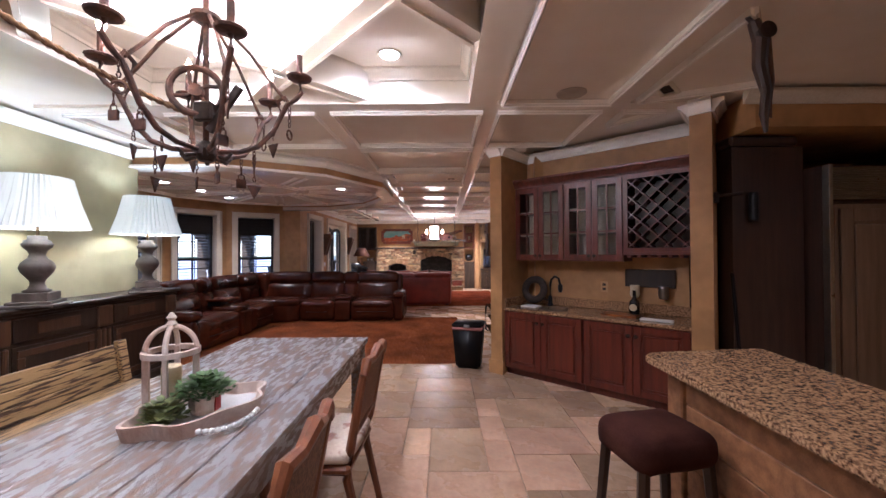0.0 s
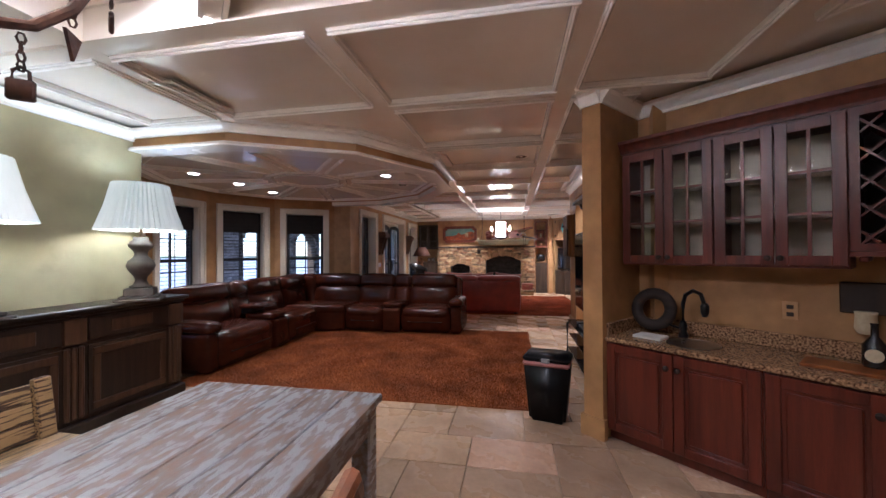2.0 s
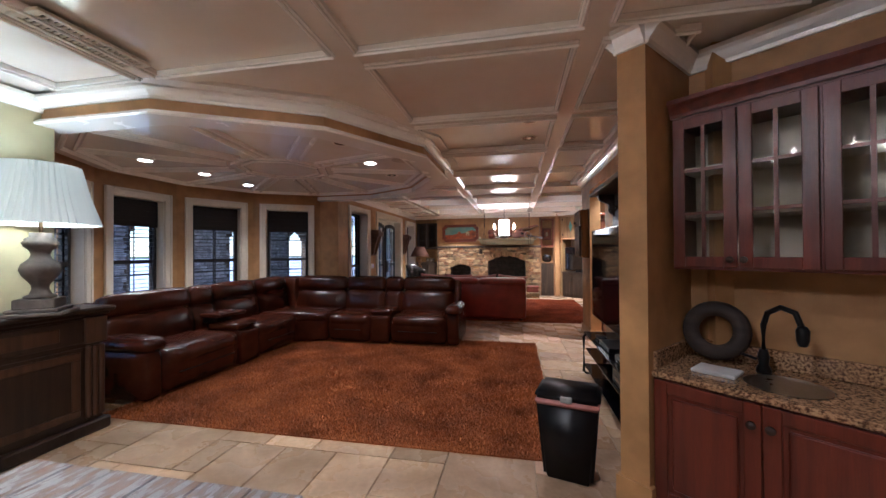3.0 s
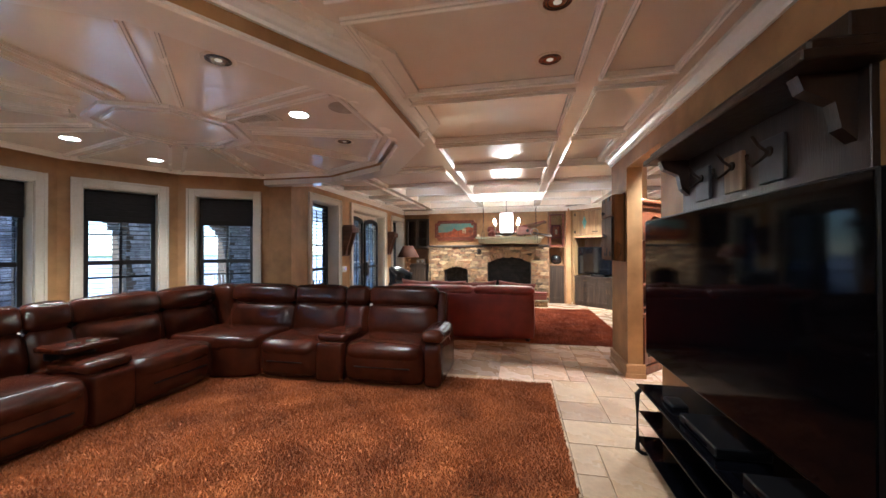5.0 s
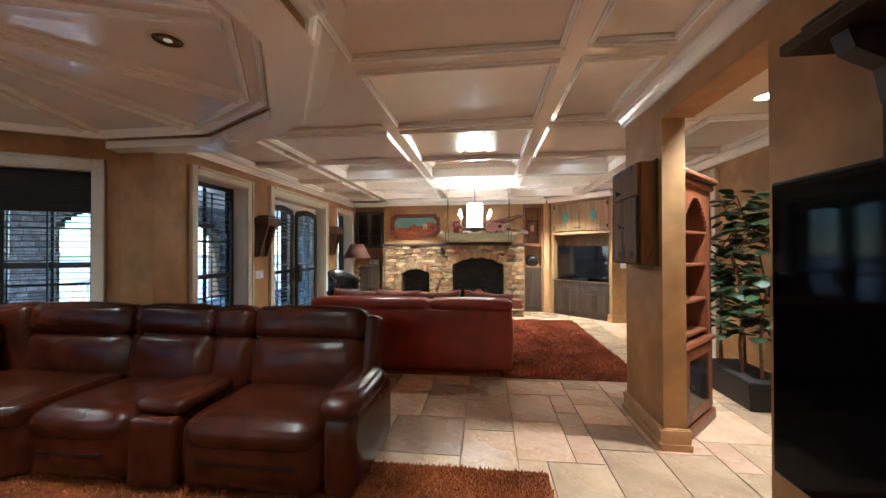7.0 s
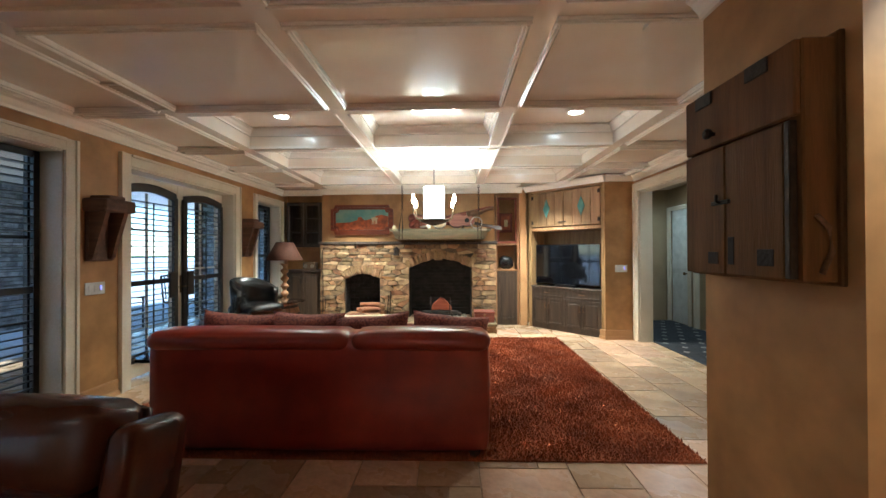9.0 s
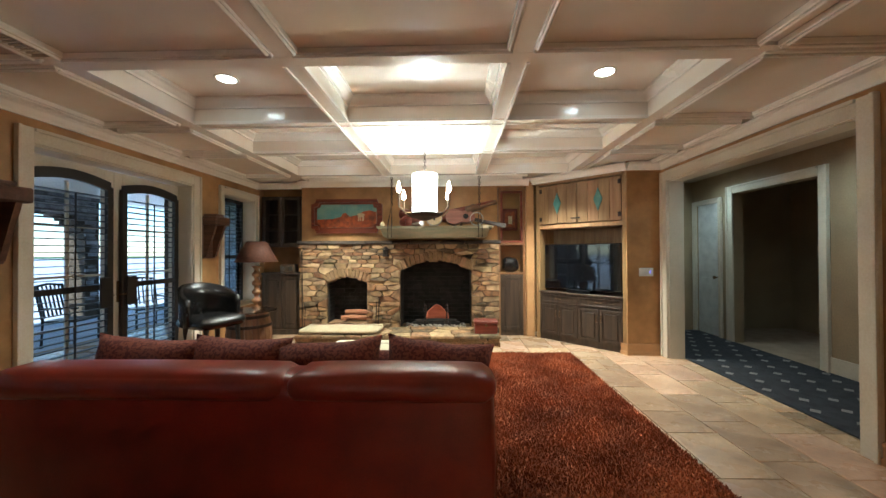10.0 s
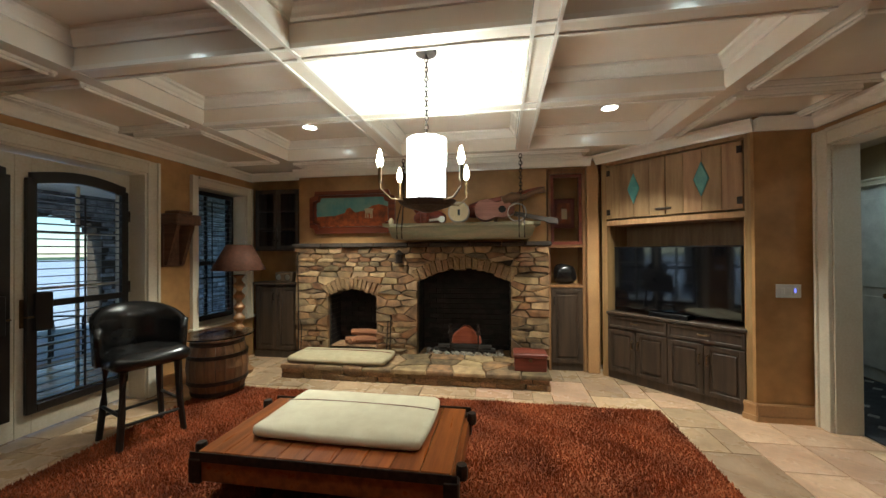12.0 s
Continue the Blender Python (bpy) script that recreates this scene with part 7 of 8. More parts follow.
bm = bmesh.new()
taper(bm, 0.15, 0.115, 0.19, 0.15, 0.0, 0.50, 0.025)
spart("body", bm, BLACK, bin_)
bm = bmesh.new()
taper(bm, 0.192, 0.152, 0.196, 0.155, 0.485, 0.525, 0.012)
spart("liner", bm, material("pink_liner", (0.55, 0.24, 0.22), rough=0.5), bin_, "pink bin liner rim")
bm = bmesh.new()
taper(bm, 0.203, 0.162, 0.19, 0.15, 0.52, 0.575, 0.02)
spart("lid", bm, BLACK, bin_, "black swing lid")
part("latch", cbox(-0.035, 0.035, -0.172, -0.15, 0.525, 0.56, bevel=0.005), material("grey_plastic", (0.35, 0.34, 0.33), rough=0.4), bin_, "grey latch")

# ---- wet bar ----
BARM = Matrix.Translation((P1.x, P1.y, 0)) @ Matrix.Rotation(math.atan2(U.y, U.x), 4, "Z")
BARTURN = math.degrees(math.atan2(U.y, U.x))


def bar_thing(name, s, d, z, label, cat, group=""):
    p_ = bar_at(s, d)
    return thing(name, (p_[0], p_[1], z), label, cat, group, BARTURN)


CT = 0.80
for i in range(2):
    e = bar_thing("base_cabinet", i * 0.95, 0.06, 0, "cherry raised-panel base cabinet of the wet bar", "cabinet", "wet bar base cabinets")
    part("body", cbox(0.002, 0.948, 0.0, 0.56, 0.08, CT - 0.035), CHERRY, e)
    part("plinth", cbox(0.002, 0.948, 0.05, 0.1, 0.0, 0.08), CHERRY, e)
    for a, b, hx in ((0.01, 0.472, 0.44), (0.478, 0.94, 0.51)):
        door_panel(e, a, b, 0.09, CT - 0.045, 0.0, CHERRY, (hx, CT - 0.14, "knob"), rail=0.065)
e = bar_thing("bar_worktop", 0, 0, CT - 0.033, "polished brown granite worktop with sink", "worktop")
bm = bmesh.new()
box(bm, 0.0, 1.9, 0.03, 0.62, 0, 0.033, bevel=0.006)
part("slab", bm, GRANITE, e)
part("upstand", cbox(0.0, 1.9, 0.60, 0.638, 0.034, 0.135, bevel=0.004), GRANITE, e, "granite upstand")
part("end_upstand", cbox(0.0, 0.02, 0.06, 0.6, 0.034, 0.135, bevel=0.004), GRANITE, e)
bm = bmesh.new()
lathe(bm, [(0.15, 0.0), (0.165, 0.004), (0.165, 0.006), (0.14, 0.005), (0.12, -0.02)], 28, Matrix.Translation((0.52, 0.28, 0.033)))
part("sink", bm, CHROME, e, "round steel sink rim")
part("basin", turned([(0.137, 0.034), (0.137, 0.0365)], 28, Matrix.Translation((0.52, 0.28, 0.0))), CHROME, e, "steel basin")
e = bar_thing("faucet", 0.40, 0.46, CT, "black gooseneck faucet at the bar sink", "faucet")
bm = bmesh.new()
lathe(bm, [(0.035, 0), (0.035, 0.02), (0.022, 0.05), (0.028, 0.09), (0.018, 0.13)], 14)
tube(bm, [(0, 0, 0.1), (0, 0, 0.26), (0.02, -0.01, 0.33), (0.08, -0.04, 0.37), (0.14, -0.07, 0.35), (0.165, -0.085, 0.28)], 0.014, 10)
lathe(bm, [(0.016, 0), (0.026, 0.03), (0.028, 0.08), (0.016, 0.1)], 12, Matrix.Translation((0.168, -0.087, 0.19)))
tube(bm, [(-0.03, 0, 0.07), (-0.09, -0.02, 0.09)], 0.008)
spart("spout", bm, BLACK, e)
e = bar_thing("serving_plate", 0.17, 0.59, CT + 0.01, "large round dark wooden charger leaning on the wall", "plate")
bm = bmesh.new()
lathe(bm, [(0.085, 0.0), (0.09, 0.03), (0.12, 0.045), (0.165, 0.035), (0.175, 0.01), (0.165, 0.0), (0.085, 0.0)], 32, pose(0, -0.08, 0.178, 78, 0, 0))
spart("disc", bm, wood("charger_wood", (0.035, 0.020, 0.013), (0.018, 0.011, 0.008), rough=0.75), e)
e = bar_thing("towel", 0.24, 0.27, CT, "folded white paper towel on the worktop", "towel")
part("fold", cbox(-0.1, 0.1, -0.08, 0.08, 0, 0.02, bevel=0.005), WHITE, e)
e = bar_thing("cutting_board", 1.25, 0.30, CT, "small brown cutting board on the worktop", "board")
part("board", cbox(-0.17, 0.17, -0.11, 0.11, 0, 0.02, bevel=0.005), CARTWOOD, e)
e = bar_thing("bottle", 1.36, 0.38, CT + 0.02, "dark glass bottle with pale round label", "bottle")
spart("glass", turned([(0.045, 0), (0.05, 0.01), (0.05, 0.12), (0.016, 0.17), (0.015, 0.23), (0.018, 0.24)], 16), BLACKLEATHER, e)
part("label", turned([(0.036, 0.0), (0.036, 0.004)], 16, pose(0, -0.05, 0.07, 90, 0, 0)), CREAM, e)
e = bar_thing("glass_set", 1.6, 0.18, CT, "white tray with small glasses", "tray")
part("tray", cbox(-0.14, 0.14, -0.035, 0.035, 0, 0.02, bevel=0.006), WHITE, e)
e = bar_thing("wall_plaque", 1.45, 0.638, 1.0, "dark wooden plaque with two pale cups hung on it", "plaque")
part("board", cbox(-0.24, 0.24, -0.025, 0, 0.08, 0.27, bevel=0.006), WALNUT, e)
for x, c in ((-0.13, CREAM), (0.14, CHROME)):
    spart("cup", turned([(0.035, -0.03), (0.05, 0.0), (0.045, 0.08), (0.05, 0.1)], 14, Matrix.Translation((x, -0.07, 0.0))), c, e, "pale hanging cup")
e = bar_thing("outlet", 0.98, 0.639, 1.06, "plaster-coloured wall outlet above the worktop", "outlet")
part("plate", cbox(-0.04, 0.04, -0.006, 0, -0.06, 0.06, bevel=0.002), GOLDTRIM, e)
for z in (-0.025, 0.025):
    part("socket", cbox(-0.018, 0.018, -0.009, -0.005, z - 0.014, z + 0.014, bevel=0.002), WALNUT, e)
# upper cabinets
UB, UT, UDEP = 1.36, 2.26, 0.33
CABGLASS = bpy.data.materials.new("cabinet_glass")
CABGLASS.use_nodes = True
CABGLASS.node_tree.nodes["Principled BSDF"].inputs["Transmission Weight"].default_value = 1.0
CABGLASS.node_tree.nodes["Principled BSDF"].inputs["Roughness"].default_value = 0.0
CABGLASS.node_tree.nodes["Principled BSDF"].inputs["IOR"].default_value = 1.25
PALEBACK = material("cabinet_lining", (0.66, 0.58, 0.45), (0.56, 0.49, 0.38), scale=3, rough=0.6)
for i in range(2):
    e = bar_thing("wall_cabinet", 0.02 + i * 0.63, 0.64 - UDEP, UB, "cherry wall cabinet with small-paned glass doors", "cabinet", "wet bar wall cabinets")
    bm = bmesh.new()
    box(bm, 0.0, 0.02, 0, UDEP, 0, UT - UB)
    box(bm, 0.61, 0.63, 0, UDEP, 0, UT - UB)
    box(bm, 0.02, 0.61, 0, UDEP, 0, 0.03)
    box(bm, 0.02, 0.61, 0, UDEP, UT - UB - 0.05, UT - UB)
    part("body", bm, CHERRY, e)
    part("lining", cbox(0.02, 0.61, UDEP - 0.02, UDEP - 0.004, 0.03, UT - UB - 0.05), PALEBACK, e, "pale cabinet lining")
    for z in (0.3, 0.58):
        part("shelf", cbox(0.02, 0.61, 0.03, UDEP - 0.02, z, z + 0.018), PALEBACK, e)
    for a, b, hx in ((0.006, 0.312, 0.285), (0.318, 0.624, 0.345)):
        glazed_door(e, a, b, 0.015, UT - UB - 0.02, 0.0, CHERRY, 2, 3, CABGLASS, (hx, 0.06), rail=0.06)
e = bar_thing("wine_rack", 1.28, 0.64 - UDEP, UB + 0.10, "cherry lattice wine rack cabinet", "wine rack")
bm = bmesh.new()
hh, ww = UT - UB - 0.10, 0.615
box(bm, 0.0, 0.04, 0, UDEP, 0, hh)
box(bm, ww - 0.04, ww, 0, UDEP, 0, hh)
box(bm, 0.04, ww - 0.04, 0, UDEP, 0, 0.04)
box(bm, 0.04, ww - 0.04, 0, UDEP, hh - 0.05, hh)
part("body", bm, CHERRY, e)
part("back", cbox(0.04, ww - 0.04, UDEP - 0.02, UDEP, 0.04, hh - 0.05), WALNUT, e)
iw, ih = ww - 0.08, hh - 0.09
for s in (-1, 1):
    for k in range(-6, 12):
        # slanting lath clipped to the frame
        c0 = k * 0.155
        pts = []
        for t_ in np.linspace(0, iw, 60):
            z = c0 + s * t_ * 1.0 + (0 if s > 0 else iw)
            if 0 <= z <= ih:
                pts.append((t_, z))
        if len(pts) > 4:
            (xa, za), (xb, zb) = pts[0], pts[-1]
            L = math.hypot(xb - xa, zb - za)
            ang = math.atan2(zb - za, xb - xa)
            bm = bmesh.new()
            box(bm, 0, L, 0.012 + 0.01 * (s > 0), 0.20, -0.006, 0.006, m=Matrix.Translation((0.04 + xa, 0, 0.04 + za)) @ Matrix.Rotation(-ang, 4, "Y"))
            part("lath", bm, CHERRY, e)
e = bar_thing("stemware_rack", 1.28, 0.64 - UDEP, UB + 0.04, "cherry stemware rail under the wine rack", "rack")
bm = bmesh.new()
for k in range(7):
    box(bm, 0.03 + k * 0.092, 0.07 + k * 0.092, 0.01, UDEP - 0.02, 0.0, 0.03, bevel=0.008)
box(bm, 0, ww, 0, UDEP, 0.03, 0.058)
part("rail", bm, CHERRY, e)
e = bar_thing("cabinet_cornice", 0.0, 0.64 - UDEP, UT, "cherry cornice over the bar cabinets", "cornice")
bm = bmesh.new()
moulding(bm, (1.898, 0.0), (0.01, 0.0), 0.10, 0.10, 0.06, 1)
box(bm, 0.01, 1.898, 0.001, UDEP, 0.0, 0.09)
part("moulding", bm, CHERRY, e)

# ---- tall kitchen units and fridge ----
DKWOOD = wood("dark_kitchen_wood", (0.05, 0.024, 0.014), (0.03, 0.015, 0.009), axis=2, rough=0.42)
e = thing("tall_cabinet", (2.47, 3.15, 0), "tall very dark wooden kitchen cabinet", "cabinet")
part("body", cbox(0.0, 0.61, 0.0, 0.75, 0.0, 2.36, bevel=0.004), DKWOOD, e)
part("cornice", cbox(-0.04, 0.54, -0.04, 0.75, 2.36, 2.44, bevel=0.02), DKWOOD, e)
FRIDGEW = wood("fridge_panel_wood", (0.15, 0.088, 0.05), (0.10, 0.058, 0.032), axis=2, rough=0.45)
e = thing("panelled_fridge", (3.09, 2.98, 0), "wood-panelled built-in fridge with steel grille", "fridge")
part("body", cbox(0.0, 1.15, 0.03, 0.8, 0.0, 2.16), DKWOOD, e)
part("door", cbox(0.05, 1.12, 0.0, 0.03, 0.1, 1.84, bevel=0.004), FRIDGEW, e)
door_panel(e, 0.10, 1.08, 0.15, 1.80, 0.0, FRIDGEW, rail=0.1, name="door_face")
bm = bmesh.new()
box(bm, 0.0, 0.035, -0.03, 0.03, 0.05, 2.16, bevel=0.004)
part("edge_strip", bm, CHROME, e, "steel edge strip")
for i in range(14):
    part("grille_slat", cbox(0.04, 1.14, -0.015, 0.02, 1.88 + i * 0.019, 1.893 + i * 0.019, bevel=0.002), CHROME, e)
e = thing("tall_cabinet", (4.25, 3.1, 0), "tall very dark wooden kitchen cabinet", "cabinet")
part("body", cbox(0.0, 0.9, 0.0, 0.9, 0.0, 2.36, bevel=0.004), DKWOOD, e)
obj("kitchen_soffit", cbox(2.5, 5.2, 2.94, 4.2, 2.46, 2.74), GOLD, label="golden plaster soffit over the kitchen units", kind="structure")
bm = bmesh.new()
moulding(bm, (5.2, 2.94), (2.4, 2.94), BAND, 0.10, 0.08, 1)
obj("crown_kitchen", bm, TRIM, label="cream crown moulding", kind="structure")
e = thing("wall_tap", (2.40, 3.10, 1.93), "black wall bracket with pale tag", "bracket")
bm = bmesh.new()
tube(bm, [(-0.12, 0.0, 0), (0.16, 0.05, 0.03)], 0.012)
box(bm, -0.13, -0.09, -0.02, 0.02, -0.06, 0.03, bevel=0.004)
part("arm", bm, IRON, e)
e = thing("broom", (2.42, 3.02, 0.0), "dark broom handle leaning against the wall", "broom")
part("handle", bar([(0.06, 0.02, 0), (0, 0.08, 1.28)], 0.016), BLACK, e)
e = thing("wall_sconce", (2.62, 3.13, 1.72), "dark cylindrical bottle opener on the cabinet", "opener")
part("cylinder", turned([(0.03, 0), (0.035, 0.02), (0.035, 0.22), (0.03, 0.24)], 14, Matrix.Translation((0, -0.02, 0))), BLACK, e)
e = thing("hanging_carving", (1.70, 1.97, 2.10), "old dark wooden pulley tool hanging from the ceiling", "carving")
bm = bmesh.new()
tube(bm, [(0.03, 0, 0.0), (0.02, 0, 0.10), (0.035, 0, 0.22), (0.0, 0, 0.36), (0.01, 0, 0.50), (-0.03, 0, 0.60)], [0.010, 0.022, 0.026, 0.034, 0.040, 0.028], 10)
part("shaft", bm, DKWOOD, e)
part("side_rod", bar([(0.05, 0, 0.08), (0.075, 0.01, 0.28), (0.05, 0, 0.52)], 0.012), wood("worn_pole", (0.20, 0.09, 0.035), (0.09, 0.04, 0.018), axis=2), e, "worn reddish rod")
part("pulley", turned([(0.03, -0.02), (0.045, -0.018), (0.038, 0), (0.045, 0.018), (0.03, 0.02)], 16, pose(0.01, -0.03, 0.53, 90, 0, 0)), IRON, e, "small iron pulley")
part("hook", bar([(-0.03, 0, 0.59), (-0.06, 0, 0.62), (-0.03, 0, 0.645)], 0.012), IRON, e)

# ---- kitchen island and stool ----
ISLW = wood("island_wood", (0.28, 0.125, 0.05), (0.17, 0.072, 0.028), axis=0, rough=0.5)
isl = thing("kitchen_island", (1.09, 2.06, 0), "wooden kitchen island with thick granite top", "island")
bm = bmesh.new()
prism(bm, [(0.0, -3.4), (0.66, -3.4), (0.66, -0.6), (0.74, 0.08), (0.05, 0.0), (0.0, -0.05)], 0.862, 0.905)
bmesh.ops.bevel(bm, geom=bm.edges[:], offset=0.01, segments=2, affect="EDGES")
part("worktop", bm, GRANITE, isl, "speckled brown granite top")
bm = bmesh.new()
prism(bm, [(0.14, -3.3), (0.6, -3.3), (0.6, -0.6), (0.66, -0.02), (0.14, -0.08)], 0.0, 0.862)
part("body", bm, ISLW, isl)
for i in range(5):
    z = 0.1 + i * 0.15
    part("plank", cbox(0.122, 0.139, -3.3, -0.2, z, z + 0.146, bevel=0.004), ISLW, isl)
part("corner_post", cbox(0.10, 0.22, -0.2, -0.08, 0.0, 0.862, bevel=0.008), ISLW, isl)
SUEDE = material("brown_suede", (0.034, 0.011, 0.008), (0.058, 0.020, 0.014), scale=7, rough=0.95, bump=0.15, fine=120)
SUEDE.node_tree.nodes["Principled BSDF"].inputs["Specular IOR Level"].default_value = 0.08
st = thing("counter_stool", (0.95, 1.68, 0), "backless counter stool with dark suede seat", "stool", turn=12)
spart("seat", puff(-0.20, 0.20, -0.165, 0.165, 0.535, 0.69, 0.06, n=8, bulge=0.012, wob=0.006), SUEDE, st)
for x in (-0.16, 0.16):
    for y in (-0.12, 0.12):
        part("leg", bar([(x * 1.25, y * 1.25, 0), (x, y, 0.56)], [0.022, 0.026], 6), WALNUT, st)
for s in (-1, 1):
    part("stretcher", bar([(-0.19, s * 0.14, 0.2), (0.19, s * 0.14, 0.2)], 0.014), WALNUT, st)

# ---- dining table ----
PAINTED = material("worn_painted_planks", (0.25, 0.165, 0.12), (0.29, 0.29, 0.30), scale=4.2, rough=0.27, bump=0.4, fine=34, stretch=(9, 2.4, 9), low=0.36, high=0.60, detail=10, spread=0.10)
tb = thing("dining_table", (-1.205, 1.82, 0), "long farmhouse table of worn blue-grey planks", "table")
TW, TL, TH = 0.535, 1.40, 0.73
for i in range(6):
    a = -TW + 2 * TW * i / 6
    part("plank", cbox(a + 0.002, a + 2 * TW / 6 - 0.002, -TL, TL, TH - 0.04, TH - (0.001 * (i % 2)), bevel=0.003), PAINTED, tb)
bm = bmesh.new()
box(bm, -TW + 0.03, TW - 0.03, -TL + 0.04, TL - 0.04, TH - 0.17, TH - 0.041, bevel=0.004)
part("apron", bm, PAINTED, tb)
for x in (-1, 1):
    for y in (-1, 1):
        part("leg", cbox(*sorted((x * (TW - 0.02), x * (TW - 0.12))), *sorted((y * (TL - 0.03), y * (TL - 0.13))), 0.0, TH - 0.042, bevel=0.01), PAINTED, tb)
# bench with board back
BENCHW = material("scorched_pine", (0.40, 0.26, 0.115), (0.06, 0.03, 0.017), scale=3.4, rough=0.45, bump=0.3, fine=30, stretch=(20, 1.3, 20), low=0.50, high=0.56, detail=8)
bn = thing("dining_bench", (-2.45, 1.85, 0), "long pine bench with scorched-grain board back", "bench")
part("seat", cbox(-0.20, 0.28, -1.25, 1.25, 0.38, 0.42, bevel=0.006), BENCHW, bn)
for i in range(3):
    part("back_board", cbox(-0.02, 0.0, -1.25, 1.25, 0.42 + i * 0.105, 0.522 + i * 0.105, bevel=0.006, m=Matrix.Translation((-0.16, 0, 0.0)) @ Matrix.Rotation(radians(-9), 4, "Y")), BENCHW, bn)
for y in (-1.2, 1.2):
    part("back_post", cbox(0.0, 0.05, y - 0.04, y + 0.04, 0.38, 0.76, bevel=0.008, m=Matrix.Translation((-0.16, 0, 0)) @ Matrix.Rotation(radians(-9), 4, "Y")), BENCHW, bn)
    for x in (-0.14, 0.22):
        part("leg", cbox(x - 0.03, x + 0.03, y - 0.04, y + 0.04, 0, 0.38, bevel=0.006), BENCHW, bn)
# cane-back chairs
CHW = wood("chair_walnut", (0.24, 0.085, 0.035), (0.15, 0.05, 0.02), axis=2, rough=0.35)
CANE = material("cane", (0.22, 0.10, 0.05), (0.10, 0.04, 0.02), scale=90, rough=0.6, bump=0.3, low=0.45, high=0.55)
PADF = material("floral_pad", (0.60, 0.50, 0.40), (0.36, 0.20, 0.15), scale=14, rough=0.85, bump=0.1, low=0.52, high=0.62)


def cane_chair(x, y, turn):
    e = thing("dining_chair", (x, y, 0), "carved walnut dining chair with cane back", "chair", "chairs along the table", turn)
    spart("seat", puff(-0.23, 0.23, -0.22, 0.24, 0.43, 0.50, 0.03, bulge=0.02), PADF, e, "floral padded seat")
    part("seat_rail", cbox(-0.235, 0.235, -0.225, 0.245, 0.38, 0.435, bevel=0.02), CHW, e)
    for sx in (-1, 1):
        part("front_leg", turned([(0.014, 0), (0.018, 0.05), (0.026, 0.3), (0.03, 0.36), (0.026, 0.40)], 10, Matrix.Translation((sx * 0.2, -0.19, 0))), CHW, e)
        part("back_leg", bar([(sx * 0.19, 0.30, 0), (sx * 0.19, 0.22, 0.35), (sx * 0.20, 0.24, 0.5), (sx * 0.215, 0.31, 0.88)], [0.018, 0.024, 0.024, 0.02], 8), CHW, e)
    bm = bmesh.new()
    tube(bm, [(-0.23, 0.315, 0.87), (-0.19, 0.32, 0.93), (-0.10, 0.33, 0.92), (0, 0.335, 0.95), (0.10, 0.33, 0.92), (0.19, 0.32, 0.93), (0.23, 0.315, 0.87)], [0.02, 0.026, 0.022, 0.03, 0.022, 0.026, 0.02], 8)
    part("crest_rail", bm, CHW, e, "carved wavy crest rail")
    part("lower_rail", bar([(-0.2, 0.255, 0.57), (0.2, 0.255, 0.57)], 0.018), CHW, e)
    part("cane_panel", cbox(-0.2, 0.2, 0.0, 0.012, 0.0, 0.36, m=Matrix.Translation((0, 0.25, 0.57)) @ Matrix.Rotation(radians(-11), 4, "X")), CANE, e, "woven cane panel")
    return e


cane_chair(-0.70, 2.02, -92)
cane_chair(-0.73, 1.10, -88)

# tray, cloche, greenery
TRAYW = material("whitewashed_wood", (0.50, 0.34, 0.26), (0.62, 0.54, 0.47), scale=5, rough=0.6, bump=0.2, stretch=(1, 3, 1))
tr = thing("serving_tray", (-1.11, 1.68, TH), "scalloped whitewashed tray with bead handles", "tray", turn=58)
n_ = 48
ring_o = []
for i in range(n_):
    a = 2 * math.pi * i / n_
    f = 1 + 0.09 * math.cos(6 * a) - 0.03 * math.cos(2 * a)
    ring_o.append((0.275 * f * math.cos(a), 0.185 * f * math.sin(a)))
bm = bmesh.new()
prism(bm, ring_o, 0.001, 0.016)
part("bottom", bm, TRAYW, tr)
bm = bmesh.new()
lo_ = [[bm.verts.new((x * s, y * s, z)) for x, y in ring_o] for s, z in ((1.0, 0.003), (1.06, 0.065), (1.0, 0.065), (0.94, 0.017))]
for a_, b_ in zip(lo_, lo_[1:]):
    for i in range(n_):
        bm.faces.new((a_[i], a_[(i + 1) % n_], b_[(i + 1) % n_], b_[i]))
part("rim", bm, TRAYW, tr)
bm = bmesh.new()
prism(bm, [(x * 0.86, y * 0.86) for x, y in ring_o], 0.0165, 0.0185)
part("liner", bm, WHITE, tr, "white tray liner")
for s in (-1, 1):
    bm = bmesh.new()
    for i in range(13):
        u = i / 12 - 0.5
        lathe(bm, [(0.004, -0.011), (0.012, -0.006), (0.013, 0), (0.012, 0.006), (0.004, 0.011)], 10, Matrix.Translation((u * 0.24, s * (0.235 + 0.03 * (1 - 4 * u * u)), 0.035 - 0.016 * (1 - 4 * u * u))))
    spart("bead_handle", bm, WHITE, tr, "white wooden bead handle")
cl = thing("candle_cloche", (-1.28, 1.72, TH + 0.019), "whitewashed wooden crown lantern with candle", "lantern")
for i in range(4):
    a = math.pi / 2 * i + 0.4
    c, s = math.cos(a), math.sin(a)
    bm = bmesh.new()
    box(bm, -0.014, 0.014, -0.01, 0.01, 0.0, 0.27, bevel=0.003, m=Matrix.Translation((0.098 * c, 0.098 * s, 0)) @ Matrix.Rotation(a, 4, "Z"))
    arc_ = [(0.102 * math.cos(k * math.pi / 20), 0.26 + 0.12 * math.sin(k * math.pi / 20)) for k in range(11)]
    tube(bm, [(r * c, r * s, z) for r, z in arc_], 0.012, 8)
    part("post", bm, TRAYW, cl)
bm = bmesh.new()
